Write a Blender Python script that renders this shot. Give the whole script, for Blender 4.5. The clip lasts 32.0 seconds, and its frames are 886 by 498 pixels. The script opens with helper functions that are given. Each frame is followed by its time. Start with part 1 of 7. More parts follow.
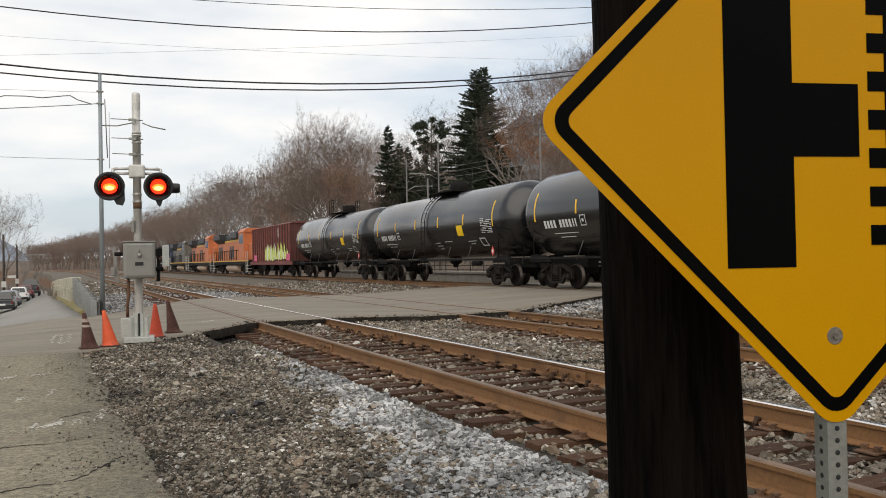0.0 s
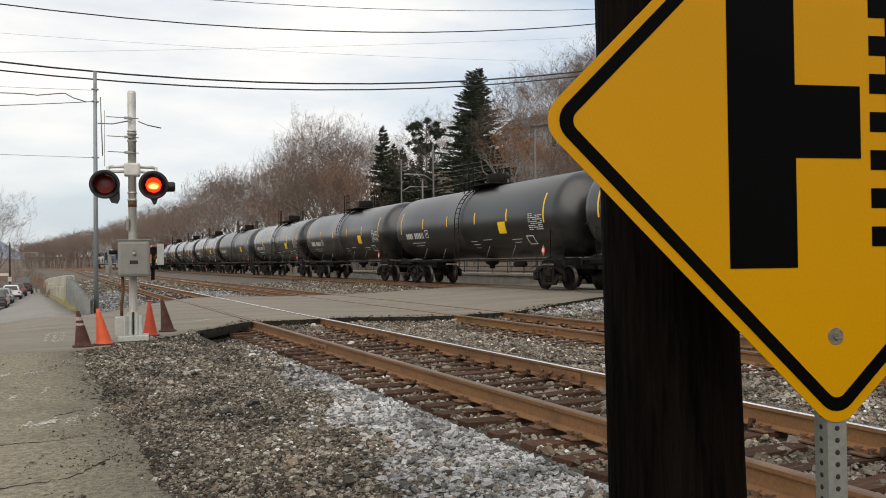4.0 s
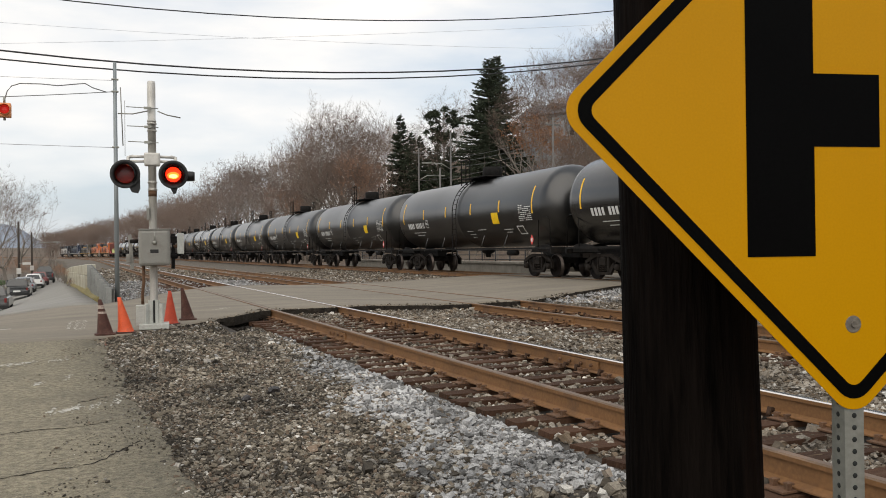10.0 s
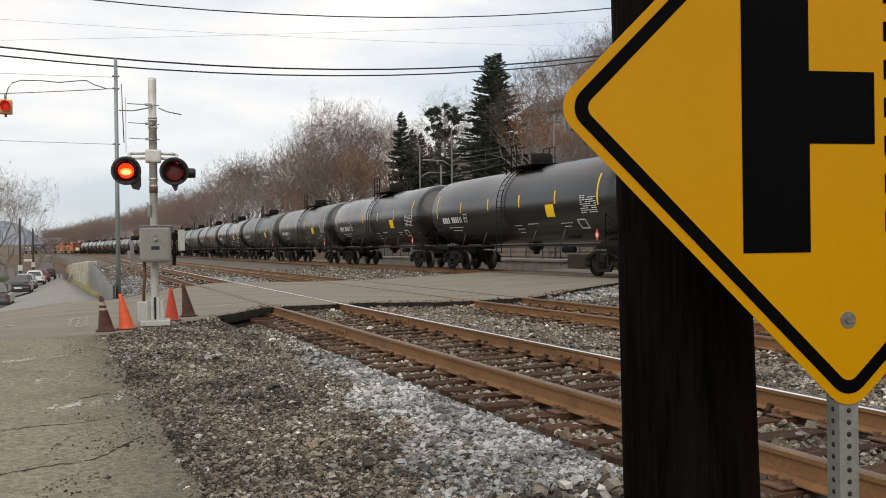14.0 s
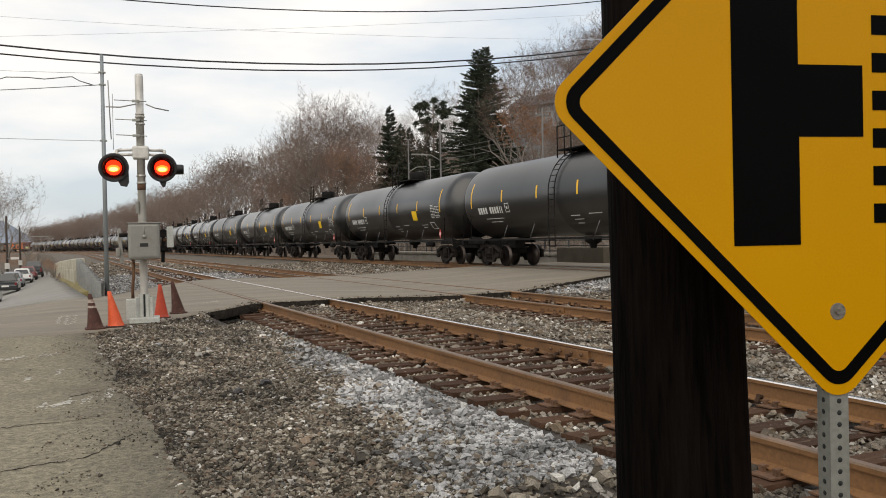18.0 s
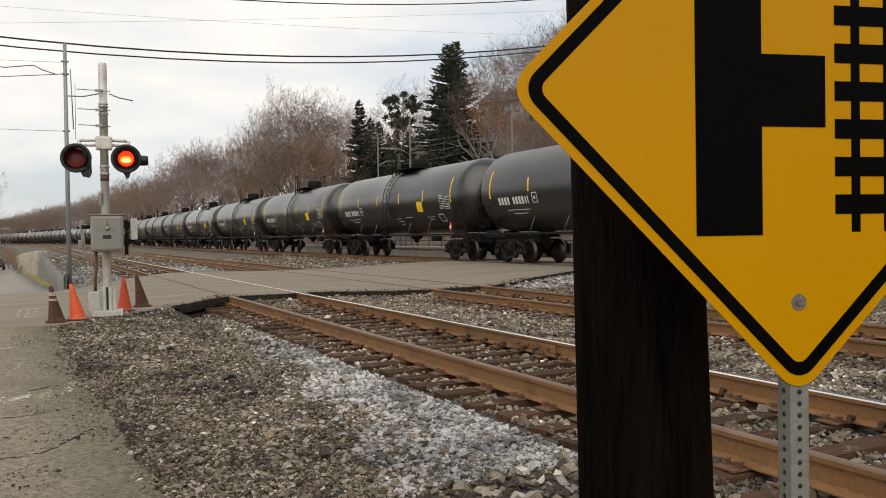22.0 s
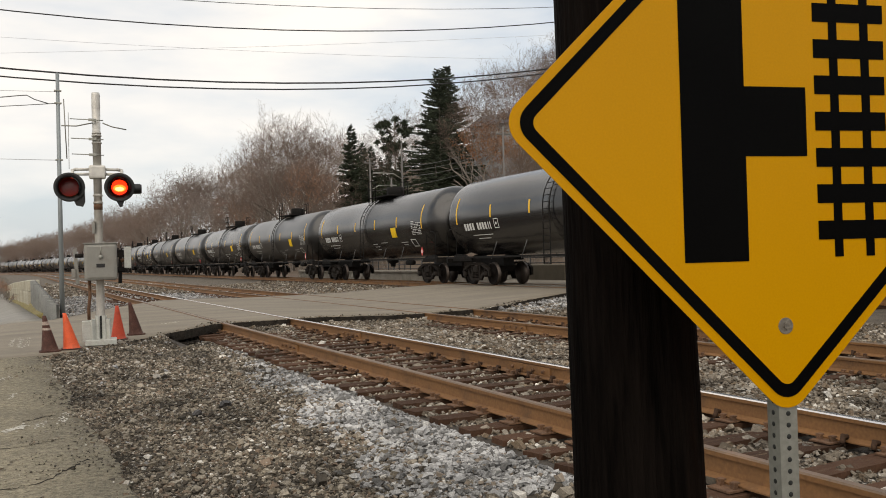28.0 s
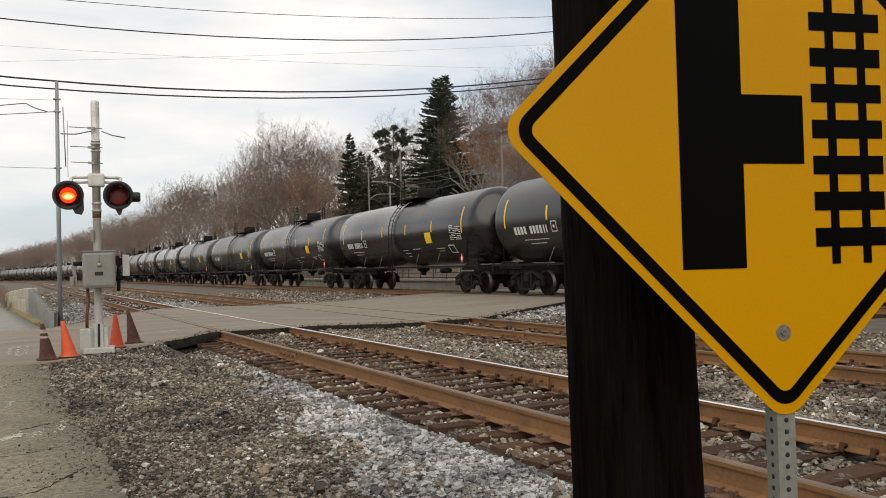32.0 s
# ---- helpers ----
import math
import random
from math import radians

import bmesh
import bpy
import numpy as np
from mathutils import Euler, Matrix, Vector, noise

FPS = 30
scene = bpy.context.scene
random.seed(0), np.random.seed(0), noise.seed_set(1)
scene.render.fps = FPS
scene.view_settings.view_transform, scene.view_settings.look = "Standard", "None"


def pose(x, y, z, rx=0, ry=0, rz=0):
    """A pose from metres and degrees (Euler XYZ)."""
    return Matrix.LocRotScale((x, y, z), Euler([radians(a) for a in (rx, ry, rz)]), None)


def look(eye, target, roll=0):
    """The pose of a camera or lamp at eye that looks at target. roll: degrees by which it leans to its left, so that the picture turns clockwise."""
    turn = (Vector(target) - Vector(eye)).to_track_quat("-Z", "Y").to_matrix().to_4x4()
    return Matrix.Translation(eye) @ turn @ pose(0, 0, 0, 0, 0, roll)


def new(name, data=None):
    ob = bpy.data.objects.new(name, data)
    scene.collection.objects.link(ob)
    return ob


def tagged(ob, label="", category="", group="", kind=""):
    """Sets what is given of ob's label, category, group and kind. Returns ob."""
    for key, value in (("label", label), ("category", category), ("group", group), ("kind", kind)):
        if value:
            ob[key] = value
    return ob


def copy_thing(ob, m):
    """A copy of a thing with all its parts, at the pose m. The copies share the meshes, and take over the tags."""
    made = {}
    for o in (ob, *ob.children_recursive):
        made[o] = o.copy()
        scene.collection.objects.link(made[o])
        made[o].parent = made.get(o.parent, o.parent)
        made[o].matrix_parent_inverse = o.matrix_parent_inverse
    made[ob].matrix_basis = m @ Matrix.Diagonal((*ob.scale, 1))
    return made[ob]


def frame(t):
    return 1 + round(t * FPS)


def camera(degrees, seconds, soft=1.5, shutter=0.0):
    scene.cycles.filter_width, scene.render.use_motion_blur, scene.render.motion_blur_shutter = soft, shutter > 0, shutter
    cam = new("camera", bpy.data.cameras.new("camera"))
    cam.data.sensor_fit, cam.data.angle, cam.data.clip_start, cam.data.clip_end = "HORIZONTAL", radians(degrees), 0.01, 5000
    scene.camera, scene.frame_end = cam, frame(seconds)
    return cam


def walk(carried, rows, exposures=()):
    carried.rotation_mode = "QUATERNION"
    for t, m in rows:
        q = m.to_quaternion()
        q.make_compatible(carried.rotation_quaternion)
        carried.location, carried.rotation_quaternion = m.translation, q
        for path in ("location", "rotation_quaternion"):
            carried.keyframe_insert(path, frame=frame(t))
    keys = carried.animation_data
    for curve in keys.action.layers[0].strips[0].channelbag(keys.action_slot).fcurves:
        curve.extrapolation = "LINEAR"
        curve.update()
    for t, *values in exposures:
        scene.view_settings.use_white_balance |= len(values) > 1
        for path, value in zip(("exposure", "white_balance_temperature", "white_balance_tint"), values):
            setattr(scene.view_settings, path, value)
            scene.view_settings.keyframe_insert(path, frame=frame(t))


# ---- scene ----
# ---- the camera and its walk ----
cam = camera(55.26, 32.0, soft=0.95)
PATH = [
    (0, (-3.8125, -14.5915, 1.2351), (4.422, 3.633, 1.481), -1.12),
    (0.5, (-3.8150, -14.5915, 1.2360), (4.445, 3.621, 1.504), -1.18),
    (1, (-3.8170, -14.5928, 1.2390), (4.470, 3.606, 1.590), -1.31),
    (1.5, (-3.8216, -14.5963, 1.2377), (4.476, 3.597, 1.643), -1.27),
    (2, (-3.8215, -14.5986, 1.2345), (4.520, 3.575, 1.603), -1.19),
    (2.5, (-3.8203, -14.5942, 1.2333), (4.541, 3.571, 1.542), -1.06),
    (3, (-3.8258, -14.5891, 1.2325), (4.573, 3.559, 1.525), -0.89),
    (3.5, (-3.8344, -14.5888, 1.2319), (4.551, 3.566, 1.522), -0.78),
    (5.5, (-3.8247, -14.5864, 1.2251), (4.295, 3.691, 1.297), -1.04),
    (6, (-3.8229, -14.5899, 1.2255), (4.162, 3.747, 1.236), -1.22),
    (6.5, (-3.8200, -14.5907, 1.2248), (4.152, 3.752, 1.190), -1.23),
    (7, (-3.8141, -14.5893, 1.2252), (4.181, 3.743, 1.135), -1.26),
    (7.5, (-3.8135, -14.5947, 1.2259), (4.125, 3.762, 1.120), -1.35),
    (8, (-3.8101, -14.6023, 1.2272), (4.140, 3.750, 1.160), -1.40),
    (8.5, (-3.8169, -14.6062, 1.2303), (4.132, 3.746, 1.262), -1.31),
    (9, (-3.8323, -14.6030, 1.2300), (4.132, 3.743, 1.303), -1.13),
    (9.5, (-3.8426, -14.6002, 1.2281), (4.153, 3.732, 1.244), -0.97),
    (10, (-3.8472, -14.6088, 1.2304), (4.134, 3.730, 1.232), -0.79),
    (10.5, (-3.8558, -14.6200, 1.2340), (4.125, 3.719, 1.292), -0.81),
    (11, (-3.8543, -14.6225, 1.2322), (4.161, 3.701, 1.262), -0.77),
    (11.5, (-3.8514, -14.6239, 1.2317), (4.166, 3.699, 1.270), -0.71),
    (12, (-3.8487, -14.6282, 1.2339), (4.138, 3.708, 1.319), -0.83),
    (12.5, (-3.8475, -14.6333, 1.2362), (4.113, 3.714, 1.364), -0.95),
    (13, (-3.8453, -14.6386, 1.2374), (4.081, 3.723, 1.399), -1.11),
    (13.5, (-3.8472, -14.6308, 1.2298), (4.042, 3.748, 1.243), -0.92),
    (14, (-3.8464, -14.6239, 1.2284), (4.112, 3.725, 1.159), -0.76),
    (14.5, (-3.8478, -14.6240, 1.2294), (4.167, 3.700, 1.147), -0.78),
    (16.5, (-3.8430, -14.6315, 1.2308), (4.191, 3.683, 1.084), -1.05),
    (17, (-3.8541, -14.6310, 1.2291), (4.176, 3.686, 1.081), -1.13),
    (17.5, (-3.8495, -14.6269, 1.2282), (4.268, 3.650, 1.032), -1.30),
    (18, (-3.8553, -14.6253, 1.2305), (4.330, 3.622, 1.025), -1.23),
    (18.5, (-3.8536, -14.6223, 1.2278), (4.404, 3.593, 1.047), -1.21),
    (19, (-3.8559, -14.6232, 1.2285), (4.421, 3.583, 1.088), -1.25),
    (19.5, (-3.8575, -14.6165, 1.2255), (4.543, 3.533, 1.065), -1.04),
    (20, (-3.8557, -14.6125, 1.2255), (4.733, 3.449, 1.081), -0.86),
    (20.5, (-3.8567, -14.6118, 1.2268), (4.944, 3.348, 1.128), -0.78),
    (21, (-3.8489, -14.6094, 1.2254), (5.079, 3.286, 1.062), -0.79),
    (21.5, (-3.8360, -14.6081, 1.2233), (5.086, 3.290, 0.985), -0.99),
    (22, (-3.8238, -14.6024, 1.2170), (5.015, 3.335, 0.872), -0.89),
    (22.5, (-3.8190, -14.6029, 1.2217), (4.933, 3.377, 0.858), -0.88),
    (23, (-3.8205, -14.6073, 1.2241), (4.885, 3.396, 0.924), -0.90),
    (23.5, (-3.8298, -14.6170, 1.2254), (4.930, 3.361, 0.992), -0.94),
    (24, (-3.8356, -14.6244, 1.2240), (4.946, 3.343, 1.020), -1.00),
    (24.5, (-3.8421, -14.6333, 1.2258), (4.941, 3.335, 1.132), -1.02),
    (25, (-3.8491, -14.6414, 1.2308), (4.941, 3.323, 1.249), -0.99),
    (25.5, (-3.8526, -14.6444, 1.2292), (4.975, 3.302, 1.293), -1.05),
    (27.5, (-3.8585, -14.6439, 1.2297), (5.159, 3.206, 1.481), -1.50),
    (28, (-3.8515, -14.6445, 1.2315), (5.146, 3.216, 1.435), -1.62),
    (28.5, (-3.8494, -14.6453, 1.2295), (5.147, 3.215, 1.473), -1.65),
    (29, (-3.8464, -14.6479, 1.2302), (5.123, 3.226, 1.499), -1.58),
    (29.5, (-3.8458, -14.6554, 1.2350), (5.115, 3.222, 1.559), -1.68),
    (30, (-3.8490, -14.6521, 1.2288), (5.112, 3.225, 1.554), -1.57),
    (30.5, (-3.8500, -14.6469, 1.2274), (5.096, 3.238, 1.532), -1.54),
    (31, (-3.8510, -14.6439, 1.2270), (5.159, 3.209, 1.548), -1.48),
    (31.5, (-3.8484, -14.6472, 1.2266), (5.199, 3.186, 1.584), -1.53),
    (32, (-3.8560, -14.6501, 1.2268), (5.178, 3.189, 1.636), -1.55),
]
walk(cam, [(t, look(eye, target, roll)) for t, eye, target, roll in PATH], exposures=[(0, 0.0, 6500, 10), (14, 0.0, 6500, 10), (20, 0.0, 6700, 10), (25, 0.0, 6900, 11), (32, 0.0, 6700, 10)])

# ---- light ----
world = bpy.data.worlds.new("sky")
scene.world = world
world.use_nodes = True
wn, wl = world.node_tree.nodes, world.node_tree.links
wn.clear()
w_out = wn.new("ShaderNodeOutputWorld")
w_bg = wn.new("ShaderNodeBackground")
w_sky = wn.new("ShaderNodeTexSky")
w_sky.sky_type = "NISHITA"
w_sky.sun_disc = False
w_sky.sun_elevation, w_sky.sun_rotation = radians(47), radians(214)
w_sky.air_density, w_sky.dust_density = 1.2, 2.0
w_co = wn.new("ShaderNodeTexCoord")
w_map = wn.new("ShaderNodeMapping")
w_map.inputs["Scale"].default_value = (1.0, 1.0, 3.6)
w_no = wn.new("ShaderNodeTexNoise")
w_no.inputs["Scale"].default_value, w_no.inputs["Detail"].default_value = 2.1, 7.0
w_no.inputs["Roughness"].default_value = 0.5
w_rp = wn.new("ShaderNodeValToRGB")
w_rp.color_ramp.elements[0].position, w_rp.color_ramp.elements[1].position = 0.36, 0.60
w_cl = wn.new("ShaderNodeMix")
w_cl.data_type = "RGBA"
w_cl.inputs["B"].default_value = (9.85, 9.55, 9.15, 1)
w_ad = wn.new("ShaderNodeMix")
w_ad.data_type = "RGBA"
w_ad.inputs["Factor"].default_value = 0.66
w_ad.inputs["B"].default_value = (6.9, 7.7, 8.6, 1)
wl.new(w_co.outputs["Generated"], w_map.inputs["Vector"])
wl.new(w_map.outputs["Vector"], w_no.inputs["Vector"])
wl.new(w_no.outputs["Fac"], w_rp.inputs["Fac"])
wl.new(w_sky.outputs["Color"], w_ad.inputs["A"])
wl.new(w_ad.outputs["Result"], w_cl.inputs["A"])
wl.new(w_rp.outputs["Color"], w_cl.inputs["Factor"])
wl.new(w_cl.outputs["Result"], w_bg.inputs["Color"])
w_bg.inputs["Strength"].default_value = 0.110
wl.new(w_bg.outputs["Background"], w_out.inputs["Surface"])

sun = new("sun", bpy.data.lights.new("sun", "SUN"))
sun.data.energy, sun.data.angle, sun.data.color = 1.75, radians(80), (1.0, 0.92, 0.80)
sun.matrix_world = look((-36, -54, 70), (0, 0, 0))


# ---- materials ----
def mat(name, base, rough=0.6, metal=0.0, var=0.18, scale=6.0, fine=60.0, bump=0.25, stain=None, stain_amt=0.0, stain_scale=1.5,
        per_object=0.0, per_island=0.0, spec=0.5, coat=0.0, dist=0.02, stretch=(1, 1, 1), rough_var=0.0):
    """A surface with two scales of variation, stains and fine relief."""
    m = bpy.data.materials.new(name)
    m.use_nodes = True
    n, l = m.node_tree.nodes, m.node_tree.links
    b = n["Principled BSDF"]
    b.inputs["Roughness"].default_value, b.inputs["Metallic"].default_value = rough, metal
    b.inputs["Specular IOR Level"].default_value = spec
    b.inputs["Coat Weight"].default_value = coat
    co = n.new("ShaderNodeTexCoord")
    mp = n.new("ShaderNodeMapping")
    mp.inputs["Scale"].default_value = stretch
    l.new(co.outputs["Object"], mp.inputs["Vector"])
    big, small = n.new("ShaderNodeTexNoise"), n.new("ShaderNodeTexNoise")
    big.inputs["Scale"].default_value, big.inputs["Detail"].default_value = scale, 6
    small.inputs["Scale"].default_value, small.inputs["Detail"].default_value = fine, 4
    l.new(mp.outputs["Vector"], big.inputs["Vector"]), l.new(mp.outputs["Vector"], small.inputs["Vector"])
    add = n.new("ShaderNodeMath")
    add.operation = "ADD"
    l.new(big.outputs["Fac"], add.inputs[0]), l.new(small.outputs["Fac"], add.inputs[1])
    last = add.outputs[0]
    shift = 0.0
    if per_object:
        oi = n.new("ShaderNodeObjectInfo")
        k = n.new("ShaderNodeMath")
        k.operation = "MULTIPLY_ADD"
        k.inputs[1].default_value = per_object
        l.new(oi.outputs["Random"], k.inputs[0]), l.new(last, k.inputs[2])
        last, shift = k.outputs[0], shift + per_object / 2
    if per_island:
        ge = n.new("ShaderNodeNewGeometry")
        k = n.new("ShaderNodeMath")
        k.operation = "MULTIPLY_ADD"
        k.inputs[1].default_value = per_island
        l.new(ge.outputs["Random Per Island"], k.inputs[0]), l.new(last, k.inputs[2])
        last, shift = k.outputs[0], shift + per_island / 2
    mr = n.new("ShaderNodeMapRange")
    spread = 0.26 + (per_object + per_island) * 0.4
    mr.inputs["From Min"].default_value, mr.inputs["From Max"].default_value = 1.0 + shift - spread, 1.0 + shift + spread
    l.new(last, mr.inputs["Value"])
    mx = n.new("ShaderNodeMix")
    mx.data_type = "RGBA"
    mx.inputs["A"].default_value = (*[c * (1 - var) for c in base], 1)
    mx.inputs["B"].default_value = (*[min(1, c * (1 + var)) for c in base], 1)
    l.new(mr.outputs["Result"], mx.inputs["Factor"])
    colour = mx.outputs["Result"]
    if stain:
        st = n.new("ShaderNodeTexNoise")
        st.inputs["Scale"].default_value, st.inputs["Detail"].default_value = stain_scale, 8
        st.inputs["Roughness"].default_value = 0.65
        l.new(mp.outputs["Vector"], st.inputs["Vector"])
        sr = n.new("ShaderNodeMapRange")
        sr.inputs["From Min"].default_value, sr.inputs["From Max"].default_value = 0.52, 0.68
        sr.inputs["To Max"].default_value = stain_amt
        l.new(st.outputs["Fac"], sr.inputs["Value"])
        m2 = n.new("ShaderNodeMix")
        m2.data_type = "RGBA"
        m2.inputs["B"].default_value = (*stain, 1)
        l.new(colour, m2.inputs["A"]), l.new(sr.outputs["Result"], m2.inputs["Factor"])
        colour = m2.outputs["Result"]
    l.new(colour, b.inputs["Base Color"])
    if rough_var:
        oi = n.new("ShaderNodeObjectInfo")
        rv = n.new("ShaderNodeMath")
        rv.operation = "MULTIPLY_ADD"
        rv.inputs[1].default_value, rv.inputs[2].default_value = rough_var, rough - rough_var / 2
        l.new(oi.outputs["Random"], rv.inputs[0]), l.new(rv.outputs[0], b.inputs["Roughness"])
    if bump:
        bp = n.new("ShaderNodeBump")
        bp.inputs["Strength"].default_value, bp.inputs["Distance"].default_value = bump, dist
        l.new(add.outputs[0], bp.inputs["Height"]), l.new(bp.outputs["Normal"], b.inputs["Normal"])
    return m


def glow(name, colour, strength):
    m = bpy.data.materials.new(name)
    m.use_nodes = True
    b = m.node_tree.nodes["Principled BSDF"]
    b.inputs["Base Color"].default_value = (*colour, 1)
    b.inputs["Emission Color"].default_value = (*colour, 1)
    b.inputs["Emission Strength"].default_value = strength
    return m


M_ASPHALT = mat("asphalt", (0.205, 0.179, 0.124), 0.92, var=0.55, scale=22, fine=85, bump=1.0, stain=(0.105, 0.090, 0.066), stain_amt=0.45, stain_scale=1.3, dist=0.014)
M_ROAD = mat("crossing_asphalt", (0.186, 0.160, 0.123), 0.93, var=0.20, scale=1.6, fine=40, bump=0.4, stain=(0.105, 0.092, 0.075), stain_amt=0.6, stain_scale=0.9, dist=0.006, stretch=(0.22, 1, 1))
M_SIDEROAD = mat("pale_worn_asphalt", (0.225, 0.215, 0.195), 0.93, var=0.15, scale=0.8, fine=30, bump=0.3, stain=(0.15, 0.14, 0.12), stain_amt=0.4, stain_scale=0.3)
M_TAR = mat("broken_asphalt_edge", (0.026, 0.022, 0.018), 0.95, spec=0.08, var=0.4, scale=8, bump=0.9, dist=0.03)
# ground under the near stones, darkened to paint shade into their gaps
M_GAPSHADE = mat("dark_dirt_under_stones", (0.052, 0.043, 0.034), 0.95, var=0.4, scale=3, fine=45, bump=0.9, dist=0.03)
M_GROUND = mat("gravel_ground", (0.105, 0.088, 0.068), 0.95, var=0.35, scale=3, fine=45, bump=0.9, stain=(0.08, 0.065, 0.05), stain_amt=0.6, stain_scale=0.6, dist=0.03)


def stone_mat(name, colours):
    """Broken stone: every piece takes its own colour from the list, with grain and dirt."""
    m = bpy.data.materials.new(name)
    m.use_nodes = True
    n, l = m.node_tree.nodes, m.node_tree.links
    b = n["Principled BSDF"]
    b.inputs["Roughness"].default_value, b.inputs["Specular IOR Level"].default_value = 0.85, 0.35
    ge, co, no, big = n.new("ShaderNodeNewGeometry"), n.new("ShaderNodeTexCoord"), n.new("ShaderNodeTexNoise"), n.new("ShaderNodeTexNoise")
    no.inputs["Scale"].default_value, no.inputs["Detail"].default_value = 90, 4
    big.inputs["Scale"].default_value, big.inputs["Detail"].default_value = 1.3, 5
    l.new(co.outputs["Object"], no.inputs["Vector"]), l.new(co.outputs["Object"], big.inputs["Vector"])
    rp = n.new("ShaderNodeValToRGB")
    rp.color_ramp.interpolation = "CONSTANT"
    while len(rp.color_ramp.elements) < len(colours):
        rp.color_ramp.elements.new(0.5)
    at = 0.0
    for e, (share, c) in zip(rp.color_ramp.elements, colours):
        e.position, e.color = at, (*c, 1)
        at += share
    l.new(ge.outputs["Random Per Island"], rp.inputs["Fac"])
    add = n.new("ShaderNodeMath")
    add.operation = "ADD"
    add.operation = "MULTIPLY_ADD"
    add.inputs[1].default_value = 1.9
    l.new(big.outputs["Fac"], add.inputs[0]), l.new(no.outputs["Fac"], add.inputs[2])
    mr = n.new("ShaderNodeMapRange")
    mr.inputs["From Min"].default_value, mr.inputs["From Max"].default_value = 1.05, 1.85
    mr.inputs["To Min"].default_value, mr.inputs["To Max"].default_value = 0.36, 1.70
    l.new(add.outputs[0], mr.inputs["Value"])
    mx = n.new("ShaderNodeMix")
    mx.data_type, mx.blend_type = "RGBA", "MULTIPLY"
    mx.inputs["Factor"].default_value = 1.0
    l.new(rp.outputs["Color"], mx.inputs["A"]), l.new(mr.outputs["Result"], mx.inputs["B"])
    l.new(mx.outputs["Result"], b.inputs["Base Color"])
    bp = n.new("ShaderNodeBump")
    bp.inputs["Strength"].default_value, bp.inputs["Distance"].default_value = 0.6, 0.004
    l.new(no.outputs["Fac"], bp.inputs["Height"]), l.new(bp.outputs["Normal"], b.inputs["Normal"])
    return m


M_STONE = stone_mat("ballast_stone", ((0.20, (0.12, 0.118, 0.115)), (0.26, (0.225, 0.224, 0.222)), (0.31, (0.31, 0.308, 0.306)), (0.10, (0.175, 0.145, 0.115)), (0.12, (0.37, 0.367, 0.36)), (0.01, (0.50, 0.49, 0.47))))
M_STONE_B = stone_mat("brown_gravel", ((0.34, (0.050, 0.042, 0.032)), (0.28, (0.140, 0.119, 0.090)), (0.18, (0.225, 0.198, 0.158)), (0.12, (0.135, 0.10, 0.072)), (0.06, (0.29, 0.27, 0.24)), (0.006, (0.46, 0.44, 0.40))))
M_STONE_C = stone_mat("ballast_stone_brown", ((0.28, (0.085, 0.068, 0.050)), (0.30, (0.16, 0.135, 0.105)), (0.22, (0.23, 0.205, 0.17)), (0.12, (0.14, 0.105, 0.072)), (0.05, (0.30, 0.28, 0.25)), (0.004, (0.48, 0.46, 0.42))))
M_GRIT = stone_mat("dark_grit", ((0.5, (0.045, 0.036, 0.027)), (0.3, (0.085, 0.07, 0.052)), (0.2, (0.14, 0.12, 0.09))))
M_RAIL = mat("rail_rust", (0.185, 0.090, 0.032), 0.75, var=0.22, scale=1.2, fine=40, bump=0.25, stain=(0.075, 0.042, 0.024), stain_amt=0.7, stain_scale=1.8, dist=0.004)
M_RAILTOP = mat("rail_top_worn", (0.15, 0.098, 0.062), 0.5, metal=0.35, var=0.2, scale=4, fine=90, bump=0.05, stain=(0.30, 0.17, 0.09), stain_amt=0.55, stain_scale=1.4)
M_RAILBRIGHT = mat("rail_top_polished", (0.75, 0.72, 0.70), 0.18, metal=0.95, var=0.1, scale=4, fine=90, bump=0.03)
M_TIE = mat("tie_wood", (0.066, 0.034, 0.020), 0.9, spec=0.2, var=0.45, scale=5, fine=30, bump=0.8, per_object=0.9, stain=(0.10, 0.072, 0.050), stain_amt=0.4, stain_scale=2.5, dist=0.012, stretch=(1, 6, 1))
M_ANCHOR = mat("dark_rusty_clip", (0.052, 0.030, 0.019), 0.85, var=0.35, scale=12, bump=0.4, spec=0.2)
M_PLATE = mat("rusty_plate", (0.125, 0.066, 0.035), 0.85, var=0.35, scale=12, bump=0.4)
M_YELLOW = mat("sign_yellow", (0.472, 0.228, 0.0), 0.33, var=0.05, scale=1.2, fine=200, bump=0.015, spec=0.12)
M_SIGNBLACK = mat("sign_black", (0.002, 0.002, 0.002), 0.35, var=0.3, scale=3, fine=150, bump=0.02, spec=0.03)
M_GALV = mat("galvanised_steel", (0.27, 0.272, 0.245), 0.5, metal=0.55, var=0.14, scale=14, fine=90, bump=0.08)
M_BOLT = mat("dull_bolt", (0.13, 0.115, 0.095), 0.8, metal=0.0, var=0.2, scale=60, bump=0.2)
M_HOLESHADE = mat("dark_hole", (0.012, 0.014, 0.013), 0.9, var=0.1, bump=0)
M_POLE = mat("creosote_wood", (0.0042, 0.0031, 0.0026), 0.85, var=0.7, scale=7, fine=70, bump=1.0, stain=(0.017, 0.0085, 0.0052), stain_amt=0.7, stain_scale=5, dist=0.012, stretch=(1, 1, 0.09), spec=0.03)
M_SILVER = mat("aluminium_paint", (0.53, 0.515, 0.48), 0.45, metal=0.25, var=0.14, scale=9, fine=80, bump=0.08, stain=(0.30, 0.28, 0.24), stain_amt=0.25, stain_scale=6)
